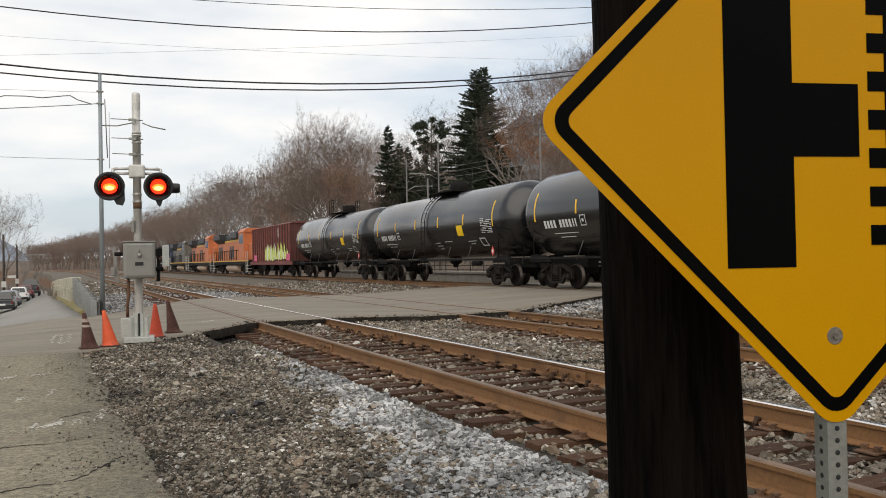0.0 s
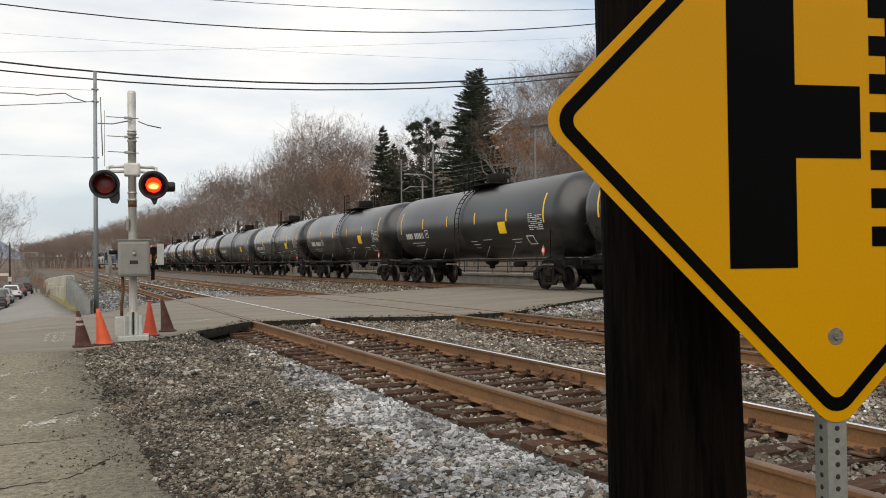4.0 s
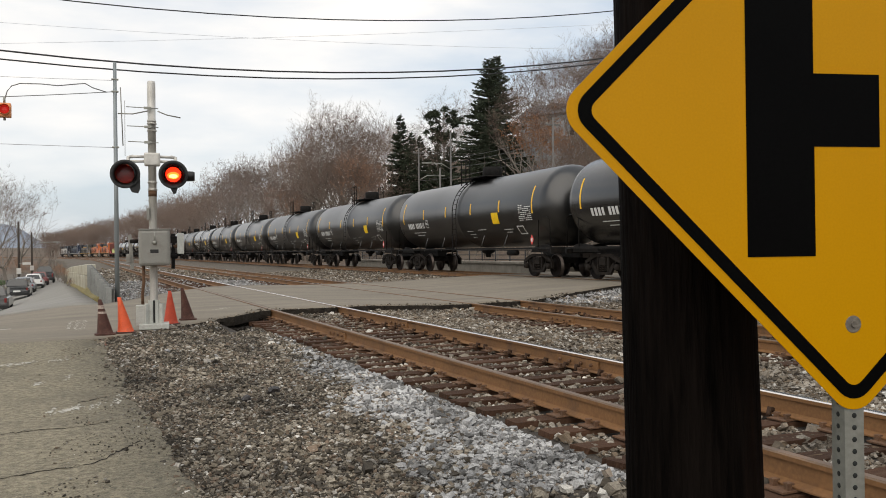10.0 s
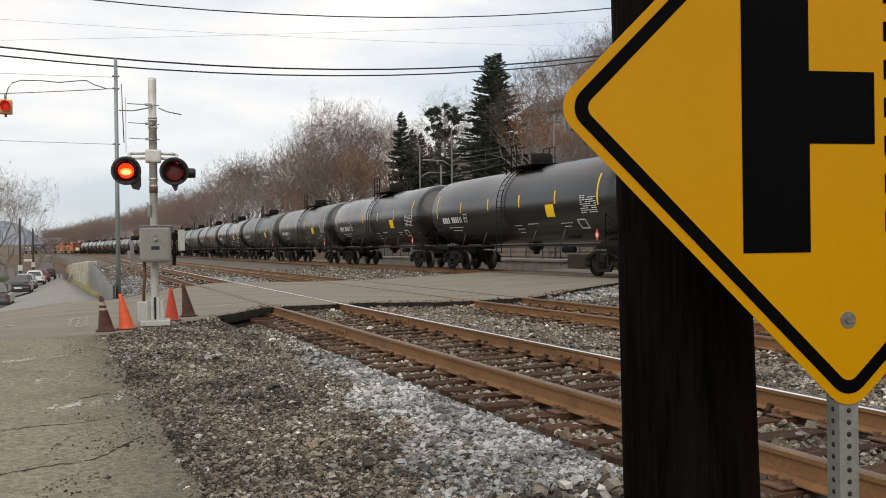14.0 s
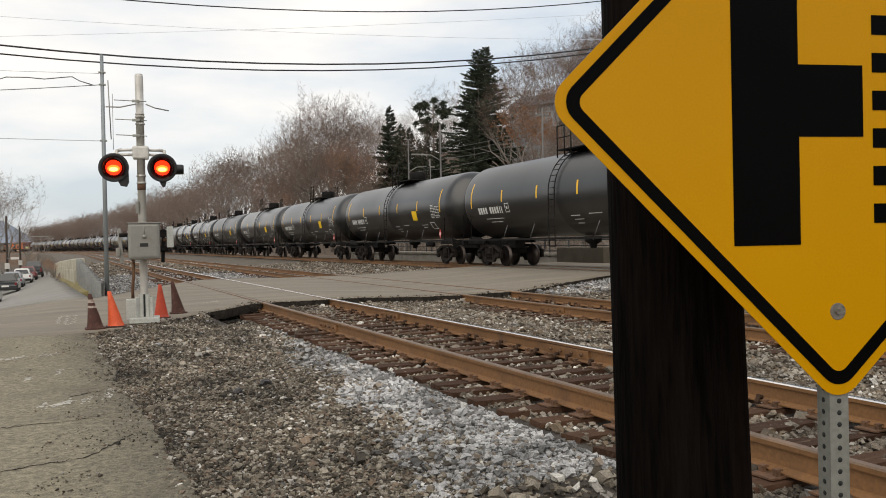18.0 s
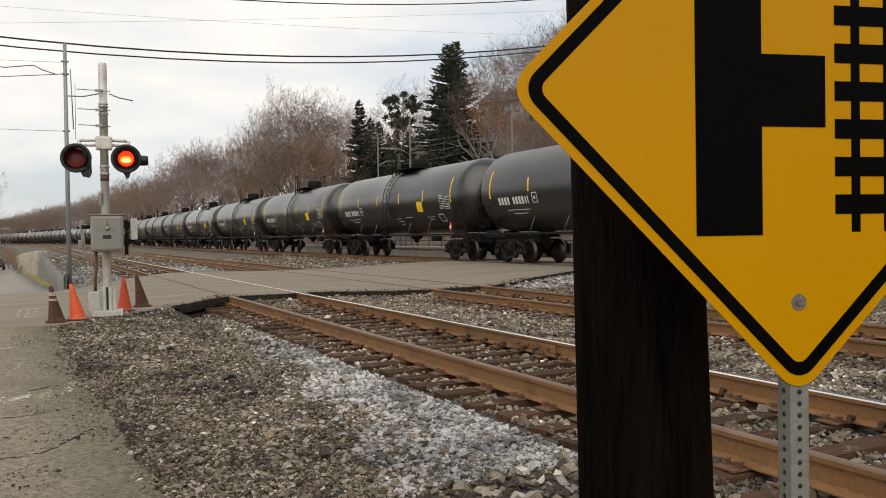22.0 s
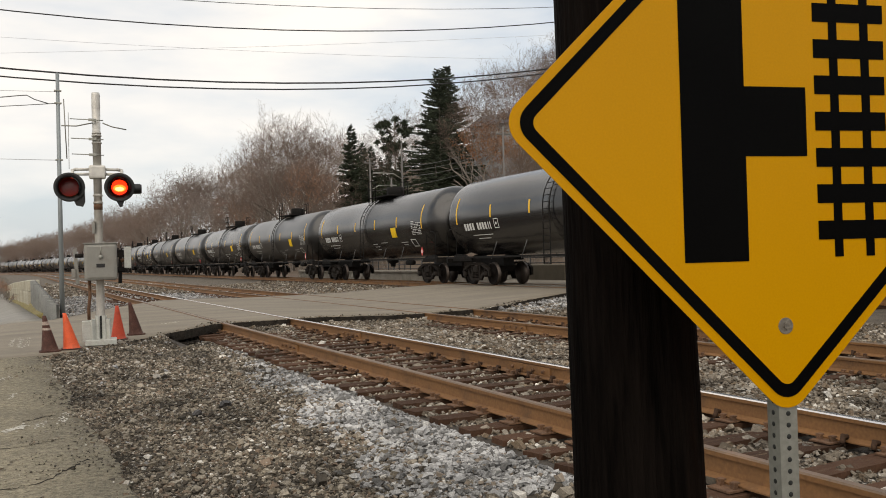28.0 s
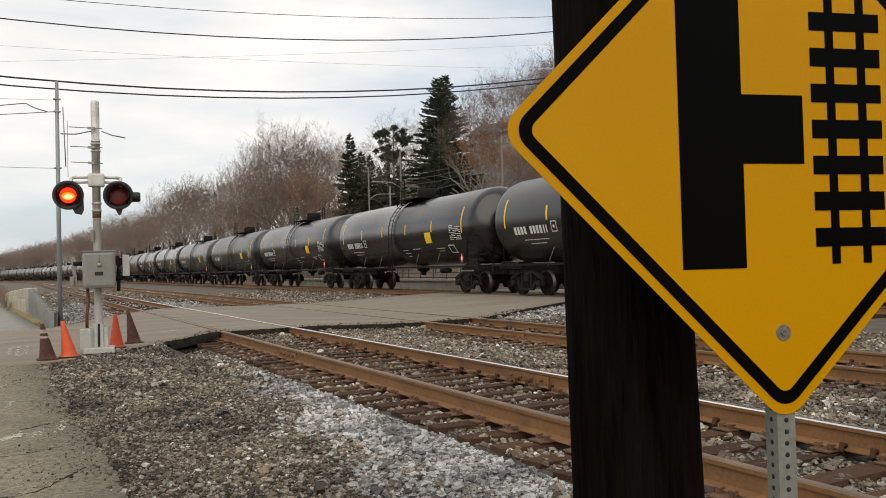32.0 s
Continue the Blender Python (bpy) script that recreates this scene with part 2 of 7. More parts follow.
M_CASE = mat("grey_case_paint", (0.225, 0.22, 0.20), 0.5, metal=0.35, var=0.12, scale=5, fine=70, bump=0.06, stain=(0.16, 0.14, 0.12), stain_amt=0.5, stain_scale=5)
M_GREYPOLE = mat("grey_pole_paint", (0.21, 0.235, 0.245), 0.5, metal=0.3, var=0.1, scale=5, fine=70, bump=0.05, stain=(0.30, 0.31, 0.30), stain_amt=0.3, stain_scale=4)
M_BLACK = mat("black_paint", (0.006, 0.006, 0.0065), 0.5, var=0.3, scale=6, bump=0.1)
M_ORANGE = mat("cone_orange", (0.62, 0.085, 0.020), 0.6, var=0.15, scale=9, fine=70, bump=0.1, stain=(0.30, 0.075, 0.035), stain_amt=0.65, stain_scale=5)
M_CONERED = mat("cone_red_orange", (0.46, 0.048, 0.014), 0.6, var=0.15, scale=9, fine=70, bump=0.1, stain=(0.24, 0.04, 0.02), stain_amt=0.65, stain_scale=5)
M_CONEDIRT = mat("cone_dirty", (0.060, 0.022, 0.015), 0.85, var=0.35, scale=10, fine=70, bump=0.2, stain=(0.11, 0.07, 0.05), stain_amt=0.5, stain_scale=9)
M_CONEBAND = mat("cone_band_worn", (0.34, 0.28, 0.24), 0.7, var=0.35, scale=16, stain=(0.12, 0.05, 0.03), stain_amt=0.7, stain_scale=12)
M_LENS = mat("red_lens", (0.22, 0.006, 0.004), 0.25, var=0.2, scale=30, bump=0.1)
M_LIT = glow("lit_lens", (1.0, 0.022, 0.004), 2.8)
M_LITCORE = glow("lit_core", (1.0, 0.36, 0.05), 10.0)
M_LITMID = glow("lit_middle", (1.0, 0.075, 0.008), 6.0)
M_TANK = mat("tank_black_paint", (0.0040, 0.0040, 0.0042), 0.30, var=0.4, scale=0.6, fine=22, bump=0.03, per_object=1.2, stain=(0.014, 0.0135, 0.013), stain_amt=0.5, stain_scale=0.9, spec=0.75, coat=0.18, stretch=(1, 1, 0.5), rough_var=0.12)
M_TANK.node_tree.nodes["Principled BSDF"].inputs["Coat Roughness"].default_value = 0.24
M_TANKGLOSS = mat("tank_fresh_black_paint", (0.004, 0.004, 0.0048), 0.26, var=0.4, scale=0.6, fine=22, bump=0.03, spec=0.5, coat=0.4, stretch=(1, 1, 0.5))
M_TANKGLOSS.node_tree.nodes["Principled BSDF"].inputs["Coat Roughness"].default_value = 0.12
M_UNDER = mat("underframe_black", (0.007, 0.0065, 0.006), 0.75, spec=0.2, var=0.45, scale=5, bump=0.3, stain=(0.03, 0.022, 0.018), stain_amt=0.6, stain_scale=4)
M_BRACKET = mat("worn_bracket_steel", (0.10, 0.10, 0.10), 0.5, metal=0.3, var=0.2, scale=6, bump=0.1)
M_BOGIE = mat("bogie_dirt", (0.017, 0.0135, 0.011), 0.85, spec=0.2, var=0.4, scale=6, bump=0.4, stain=(0.032, 0.022, 0.016), stain_amt=0.5, stain_scale=5)
M_WHEEL = mat("wheel_steel", (0.010, 0.0075, 0.0065), 0.7, spec=0.12, metal=0.2, var=0.3, scale=6, bump=0.2)
M_TYRE = mat("wheel_rim_worn", (0.075, 0.060, 0.052), 0.4, metal=0.7, var=0.2, scale=6, bump=0.05)
M_REFLECT = mat("yellow_reflector", (0.85, 0.50, 0.02), 0.45, var=0.1, scale=9, bump=0.02)
M_PLACARD = mat("yellow_placard", (0.88, 0.56, 0.0), 0.5, var=0.08, scale=5, bump=0.02)
M_WHITE = mat("white_stencil", (0.62, 0.62, 0.60), 0.6, var=0.15, scale=20, bump=0.02)
M_RED = mat("red_diamond", (0.70, 0.08, 0.07), 0.5, var=0.1, scale=9, bump=0.02)


# ---- building kit ----
def part(name, bm, material, parent=None, label="", smooth=False):
    """Links a bmesh as one mesh object, under a thing or part where one is given."""
    me = bpy.data.meshes.new(name)
    bm.to_mesh(me)
    bm.free()
    if smooth:
        me.polygons.foreach_set("use_smooth", [True] * len(me.polygons))
    for one in material if isinstance(material, (list, tuple)) else [material]:
        me.materials.append(one)
    ob = new(name, me)
    ob.parent = parent
    if label:
        tagged(ob, label)
    return ob


def again(ob, m, parent):
    """Another part on the same mesh."""
    o = new(ob.name.split(".")[0], ob.data)
    o.parent, o.matrix_basis = parent, m
    if "label" in ob:
        o["label"] = ob["label"]
    return o


def box(bm, x0, y0, z0, x1, y1, z1, bevel=0.0, slot=0, m=None):
    v = [bm.verts.new(p) for p in ((x0, y0, z0), (x1, y0, z0), (x1, y1, z0), (x0, y1, z0), (x0, y0, z1), (x1, y0, z1), (x1, y1, z1), (x0, y1, z1))]
    fs = [bm.faces.new([v[i] for i in f]) for f in ((3, 2, 1, 0), (4, 5, 6, 7), (0, 1, 5, 4), (1, 2, 6, 5), (2, 3, 7, 6), (3, 0, 4, 7))]
    for f in fs:
        f.material_index = slot
    if m is not None:
        bmesh.ops.transform(bm, matrix=m, verts=v)
    if bevel:
        bmesh.ops.bevel(bm, geom=list({e for f in fs for e in f.edges}), offset=bevel, segments=2, affect="EDGES", profile=0.6)
    return bm


def tube(bm, points, radius, sides=8, cap=True, slot=0):
    """A round bar along points; radius: one number or one for each point."""
    pts = [Vector(p) for p in points]
    rad = radius if isinstance(radius, (list, tuple)) else [radius] * len(pts)
    rings = []
    for i, p in enumerate(pts):
        d = (pts[min(i + 1, len(pts) - 1)] - pts[max(i - 1, 0)]).normalized()
        a = d.cross(Vector((0, 0, 1)) if abs(d.z) < 0.9 else Vector((1, 0, 0))).normalized()
        b = d.cross(a)
        rings.append([bm.verts.new(p + rad[i] * (a * math.cos(2 * math.pi * k / sides) + b * math.sin(2 * math.pi * k / sides))) for k in range(sides)])
    for r, s in zip(rings, rings[1:]):
        for k in range(sides):
            f = bm.faces.new((r[k], s[k], s[(k + 1) % sides], r[(k + 1) % sides]))
            f.material_index, f.smooth = slot, True
    if cap:
        bm.faces.new(rings[0]).material_index = slot
        bm.faces.new(rings[-1][::-1]).material_index = slot
    return bm


def lathe(bm, profile, sides=24, slot=0, m=None, smooth=True):
    """Turns (radius, z) pairs round the z axis."""
    rings = []
    for r, z in profile:
        if r < 1e-5:
            rings.append([bm.verts.new((0, 0, z))])
        else:
            rings.append([bm.verts.new((r * math.cos(2 * math.pi * k / sides), r * math.sin(2 * math.pi * k / sides), z)) for k in range(sides)])
    for a, b in zip(rings, rings[1:]):
        for k in range(sides):
            j = (k + 1) % sides
            ring = [a[0], b[j], b[k]] if len(a) == 1 else [a[k], a[j], b[0]] if len(b) == 1 else [a[k], a[j], b[j], b[k]]
            if len(a) == 1 and len(b) == 1:
                continue
            f = bm.faces.new(ring)
            f.material_index, f.smooth = slot, smooth
    if m is not None:
        bmesh.ops.transform(bm, matrix=m, verts=[v for r in rings for v in r])
    return bm


def plate(bm, outline, z0, z1, slot=0, m=None, side_slot=None):
    """A flat piece with that outline of (x, y), counter-clockwise, from z0 to z1."""
    lo = [bm.verts.new((x, y, z0)) for x, y in outline]
    hi = [bm.verts.new((x, y, z1)) for x, y in outline]
    bm.faces.new(lo[::-1]).material_index = slot
    bm.faces.new(hi).material_index = slot
    for i in range(len(lo)):
        j = (i + 1) % len(lo)
        bm.faces.new((lo[i], lo[j], hi[j], hi[i])).material_index = slot if side_slot is None else side_slot
    if m is not None:
        bmesh.ops.transform(bm, matrix=m, verts=lo + hi)
    return bm


def thing(name, m, label, category, group="", kind=""):
    ob = new(name)
    ob.matrix_basis = m
    ob.empty_display_size = 0.2
    return tagged(ob, label, category, group, kind)


def array_mesh(name, verts, faces, material, parent=None):
    me = bpy.data.meshes.new(name)
    me.from_pydata(verts, [], faces)
    for one in material if isinstance(material, (list, tuple)) else [material]:
        me.materials.append(one)
    ob = new(name, me)
    ob.parent = parent
    return ob


# ---- ground, road and tracks ----
def smooth(a, b, v):
    k = min(1, max(0, (v - a) / (b - a)))
    return k * k * (3 - 2 * k)


TRAIN_X, TRAIN_Z = 14.4, 0.05
BEND_Y, BEND_R = 150.0, 1250.0


def bend(y):
    """How far the tracks swing to the left, far off."""
    return 0.0 if y < BEND_Y else (y - BEND_Y) ** 2 / (2 * BEND_R)


def rail_level(x):
    """Height of the rail tops from track to track."""
    return -0.09 * smooth(1.6, 4.8, x) + (0.09 + TRAIN_Z) * smooth(6.6, 13.2, x)


def along_stops(v, stops):
    """Straight runs between (place, value) pairs."""
    for (a, p), (b, q) in zip(stops, stops[1:]):
        if v <= b:
            return p + (q - p) * max(0, v - a) / (b - a)
    return stops[-1][1]


def road_level(x, y):
    z = rail_level(x) - 0.02
    if x < -0.3:
        z -= 0.06 * smooth(-0.3, -4.0, x)
    if y < 0 and x < 0:
        z -= 0.22 * smooth(0, -6, y)
    if x < -3:
        if y > 9:
            z = min(z, along_stops(y, ((9, -0.08), (22, -0.32), (60, -1.15), (120, -2.5), (210, -4.0), (400, -4.5))))
        if x < -3.85:  # the side road falls off to the left
            z -= along_stops(y, ((0, 0), (5, 0.05), (9, 0.12), (25, 0.28), (46, 0.34), (61, 0.27), (98, 0.06), (150, 0.03))) * min(5.5, -3.85 - x)
    return z


def wall_x(y):
    """The line of the retaining wall between the tracks and the side road."""
    return -2.95 - 0.027 * (y - 9.7) if y < 22 else -3.28 - 0.018 * (y - 22)


def near_edge(x):
    """The crossing's near edge."""
    pts = [(-40, -1.0), (-3.62, -0.75), (-1.92, 0.95), (-1.07, 2.1), (-0.2, 3.3), (1.5, 3.45), (4.4, 3.9), (6.8, 4.25), (9.5, 6.2), (12, 7.6), (40, 14)]
    for (a, ya), (b, yb) in zip(pts, pts[1:]):
        if x <= b:
            return ya + (yb - ya) * (x - a) / (b - a)
    return pts[-1][1]


def far_edge(x):
    pts = [(-40, 10), (-6, 9.6), (-2.9, 9.6), (-0.8, 14.2), (0.7, 17.2), (5, 18.4), (8, 18.6), (12.5, 19.4), (40, 30)]
    for (a, ya), (b, yb) in zip(pts, pts[1:]):
        if x <= b:
            return ya + (yb - ya) * (x - a) / (b - a)
    return pts[-1][1]


def ground_level(x, y):
    xs = x + bend(y)
    bed = rail_level(xs) - 0.245
    edge = wall_x(y) + bend(y) * 0.5 if y < 200 else -6
    if y > 9 and xs < edge - 0.1:
        z = road_level(min(x, -4), y) - 0.05
    elif y > 9:
        z = bed - 0.12 * smooth(-1.2, -2.6, xs)
    elif xs < -3.0:
        z = road_level(xs, y) - 0.02
    elif xs < -1.0:
        z = bed + (road_level(-3.6, min(y, 8)) - 0.02 - bed) * smooth(-1.0, -3.2, xs)
    else:
        z = bed
    gap = near_edge(x) - y
    if 0 <= gap < 1.3 and -3.6 < x < 12:
        hole = smooth(-1.45, -1.2, x) * smooth(0.2, -0.2, x)
        z += (road_level(x, y) - 0.012 - z) * (1 - gap / 1.3) ** 1.5 * (0.55 if x > 0 else 1 - hole)
        z -= 0.10 * hole * smooth(1.1, 0.3, gap)
    elif gap < 0 and y < far_edge(x):
        z = min(z, road_level(x, y) - 0.12)
    if xs > 17.5:
        z = bed - 0.25 + 0.02 * (min(xs, 30) - 17.5)
    if xs > 28:
        z += 0.50 * (min(xs, 72) - 28) * smooth(26, 42, xs) * (1 - 0.72 * smooth(120, 300, y)) + 0.9 * noise.noise((x * 0.03, y * 0.03, 0)) * smooth(30, 50, xs)
    far = math.hypot(x, y)
    if far > 700:
        z += (8 + 12 * noise.noise((x * 0.004, y * 0.004, 5))) * smooth(700, 1900, far) * smooth(-0.9, 0.3, y / far)
    return z


def spaced(stops):
    out = []
    for a, b, step in stops:
        n = max(1, round((b - a) / step))
        out += [a + (b - a) * i / n for i in range(n)]
    return out + [stops[-1][1]]


gx = spaced([(-3000, -400, 300), (-400, -60, 34), (-60, -16, 4), (-16, -6, 1), (-6, 20, 0.5), (20, 60, 2.5), (60, 140, 8), (140, 500, 40), (500, 3000, 300)])
gy = spaced([(-3000, -400, 300), (-400, -40, 36), (-40, -16, 2), (-16, 22, 0.5), (22, 90, 2.0), (90, 300, 8), (300, 900, 40), (900, 3000, 300)])
gv = [(x, y, ground_level(x, y)) for y in gy for x in gx]
nx = len(gx)
gf = [(j * nx + i, j * nx + i + 1, (j + 1) * nx + i + 1, (j + 1) * nx + i) for j in range(len(gy) - 1) for i in range(nx - 1)]
M_LAND = mat("winter_ground", (0.105, 0.076, 0.054), 0.95, var=0.4, scale=0.15, fine=3, bump=0.6, stain=(0.13, 0.10, 0.07), stain_amt=0.7, stain_scale=0.05, dist=0.1)
ground = array_mesh("ground", gv, gf, [M_GROUND, M_LAND, M_GAPSHADE])
ground.data.polygons.foreach_set("use_smooth", [True] * len(gf))
# slot 2: the near bed whose colour carries the shade between stones
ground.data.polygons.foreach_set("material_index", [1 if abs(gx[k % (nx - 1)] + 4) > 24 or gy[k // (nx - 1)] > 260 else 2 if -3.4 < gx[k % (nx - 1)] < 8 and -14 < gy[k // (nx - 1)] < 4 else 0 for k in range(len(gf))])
tagged(ground, "grey-brown gravel and winter ground along the tracks", "ground", kind="structure")


def sheet(name, rows, lift, thick, material, label, category, level=road_level, kind="structure"):
    """A paved strip: rows of left and right ends, divided across, with a real edge."""
    bm = bmesh.new()
    top = []
    for (xa, ya), (xb, yb), n in rows:
        top.append([bm.verts.new((xa + (xb - xa) * i / n, ya + (yb - ya) * i / n, 0)) for i in range(n + 1)])
    for r in top:
        for v in r:
            v.co.z = level(v.co.x, v.co.y) + lift
    for a, b in zip(top, top[1:]):
        for i in range(len(a) - 1):
            bm.faces.new((a[i], a[i + 1], b[i + 1], b[i])).smooth = True
    loop = [e for e in bm.edges if e.is_boundary]
    got = bmesh.ops.extrude_edge_only(bm, edges=loop)
    for v in got["geom"]:
        if isinstance(v, bmesh.types.BMVert):
            v.co.z -= thick
    bmesh.ops.recalc_face_normals(bm, faces=bm.faces)
    return tagged(part(name, bm, material), label, category, kind=kind)


FLANGES = []
for rail_x in (0.0, 1.51, 4.98, 6.49, TRAIN_X - 0.755, TRAIN_X + 0.755):
    FLANGES += [rail_x - 0.045, rail_x + 0.10]
stops = [-40, -25] + [-16 + 0.8 * i for i in range(16)] + [-3.62 + 0.06 * i for i in range(220)] + FLANGES + [10, 10.5, 11, 11.5, 12, 13] + [16, 18, 22, 30, 40]
stops = sorted(set(round(s, 3) for s in stops if s in FLANGES or min(abs(s - f) for f in FLANGES) > 0.025 and not any(a < s < b for a, b in zip(FLANGES[::2], FLANGES[1::2]))))
bm = bmesh.new()
cols = []
for x in stops:
    wob = 0.16 * noise.noise((x * 1.9, 7.1, 0)) + 0.12 * noise.noise((x * 5.3, 2.1, 0)) + 0.08 * noise.noise((x * 13, 4.1, 0)) if -3.7 < x < 12 else 0
    a, b = near_edge(x) + wob, far_edge(x) + wob
    cols.append([bm.verts.new((x, a + (b - a) * i / 16, road_level(x, a + (b - a) * i / 16))) for i in range(17)])
for ca, cb, xa in zip(cols, cols[1:], stops):
    if any(abs(xa - s) < 1e-3 for s in FLANGES[0::2]):
        continue
    for i in range(16):
        bm.faces.new((ca[i], cb[i], cb[i + 1], ca[i + 1])).smooth = True
got = bmesh.ops.extrude_edge_only(bm, edges=[e for e in bm.edges if e.is_boundary])
for g in got["geom"]:
    if isinstance(g, bmesh.types.BMVert):
        g.co.z -= 0.17
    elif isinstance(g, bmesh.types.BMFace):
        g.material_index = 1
bmesh.ops.recalc_face_normals(bm, faces=bm.faces)
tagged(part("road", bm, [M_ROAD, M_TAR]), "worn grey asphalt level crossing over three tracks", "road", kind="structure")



def shoulder_edge(y):
    """The ragged edge between the asphalt shoulder and the gravel."""
    e = -3.16 - 0.036 * (y + 9.1) if y < -5.8 else -3.28 - 0.048 * (y + 5.8)
    return e + 0.07 * noise.noise((y * 0.9, 3.3, 0)) + 0.05 * noise.noise((y * 3.1, 1.3, 0)) + 0.03 * noise.noise((y * 9.1, 4.3, 0))


rows = [((-16, y), (shoulder_edge(y), y), 16) for y in spaced([(-40, -14, 2), (-14, -0.5, 0.12)])]
sheet("pavement", rows, 0.008, 0.035, M_ASPHALT, "cracked beige-grey asphalt shoulder with a ragged edge", "pavement")
rows = [((-10.2 + wall_x(y) + 3.05, y), (wall_x(y) - 0.34, y), 14) for y in spaced([(9.2, 60, 2.0), (60, 230, 8)])]
sheet("side_road", rows, 0.02, 0.1, M_SIDEROAD, "grey asphalt side road running down beside the tracks", "road")

# rails
RAIL = [(-0.07, -0.178), (0.07, -0.178), (0.07, -0.168), (0.012, -0.145), (0.009, -0.045), (0.034, -0.038), (0.036, -0.010), (0.026, 0.0), (-0.026, 0.0), (-0.036, -0.010), (-0.034, -0.038), (-0.009, -0.045), (-0.012, -0.145), (-0.07, -0.168)]


def rail(x, z, ys, bright):
    bm = bmesh.new()
    rings = [[bm.verts.new((x - bend(y) + px, y, z + pz)) for px, pz in RAIL] for y in ys]
    for a, b in zip(rings, rings[1:]):
        for k in range(len(RAIL)):
            f = bm.faces.new((a[k], b[k], b[(k + 1) % len(RAIL)], a[(k + 1) % len(RAIL)]))
            f.material_index = 1 if k in (6, 7, 8) else 0
    bm.faces.new(rings[0]), bm.faces.new(rings[-1][::-1])
    bmesh.ops.recalc_face_normals(bm, faces=bm.faces)
    return bm


TRACKS = []
ys_rail = spaced([(-60, 150, 10), (150, 600, 12)])
for tx, tz, tops in ((0.755, 0.0, (M_RAILTOP, M_RAILBRIGHT)), (5.735, -0.09, (M_RAILTOP, M_RAILTOP)), (TRAIN_X, TRAIN_Z, (M_RAILTOP, M_RAILTOP))):
    tr = thing("railway_track", Matrix.Identity(4), "rusty brown steel rails on weathered wooden ties in stone ballast", "railway track", "parallel tracks", "structure")
    for side, top in zip((-0.755, 0.755), tops):
        part("rail", rail(tx + side, tz, ys_rail, top), [M_RAIL, top], tr)
    TRACKS.append((tr, tx, tz))


# ---- sign, poles ----
SIGN = pose(-2.344, -13.317, 1.503, 0, 0, -14)


def rounded(side, radius, n=6):
    """A square standing on its corner, its corners rounded."""
    h, out = side / 2, []
    for cx, cy, a0 in ((h - radius, h - radius, 0), (-h + radius, h - radius, 90), (-h + radius, -h + radius, 180), (h - radius, -h + radius, 270)):
        for i in range(n + 1):
            a = radians(a0 + 90 * i / n)
            out.append((cx + radius * math.cos(a), cy + radius * math.sin(a)))
    c = math.sqrt(0.5)
    return [(c * (x - y), c * (x + y)) for x, y in out]


def ring_plate(bm, outer, inner, z0, z1):
    n = len(outer)
    v = [[bm.verts.new((x, y, z)) for x, y in ring] for ring, z in ((outer, z0), (outer, z1), (inner, z1), (inner, z0))]
    for a, b in zip(v, v[1:] + v[:1]):
        for i in range(n):
            bm.faces.new((a[i], a[(i + 1) % n], b[(i + 1) % n], b[i]))
    bmesh.ops.recalc_face_normals(bm, faces=bm.faces)
    return bm


FACE = pose(0, 0, 0, 90, 0, 0)  # x across, y up, z towards the road


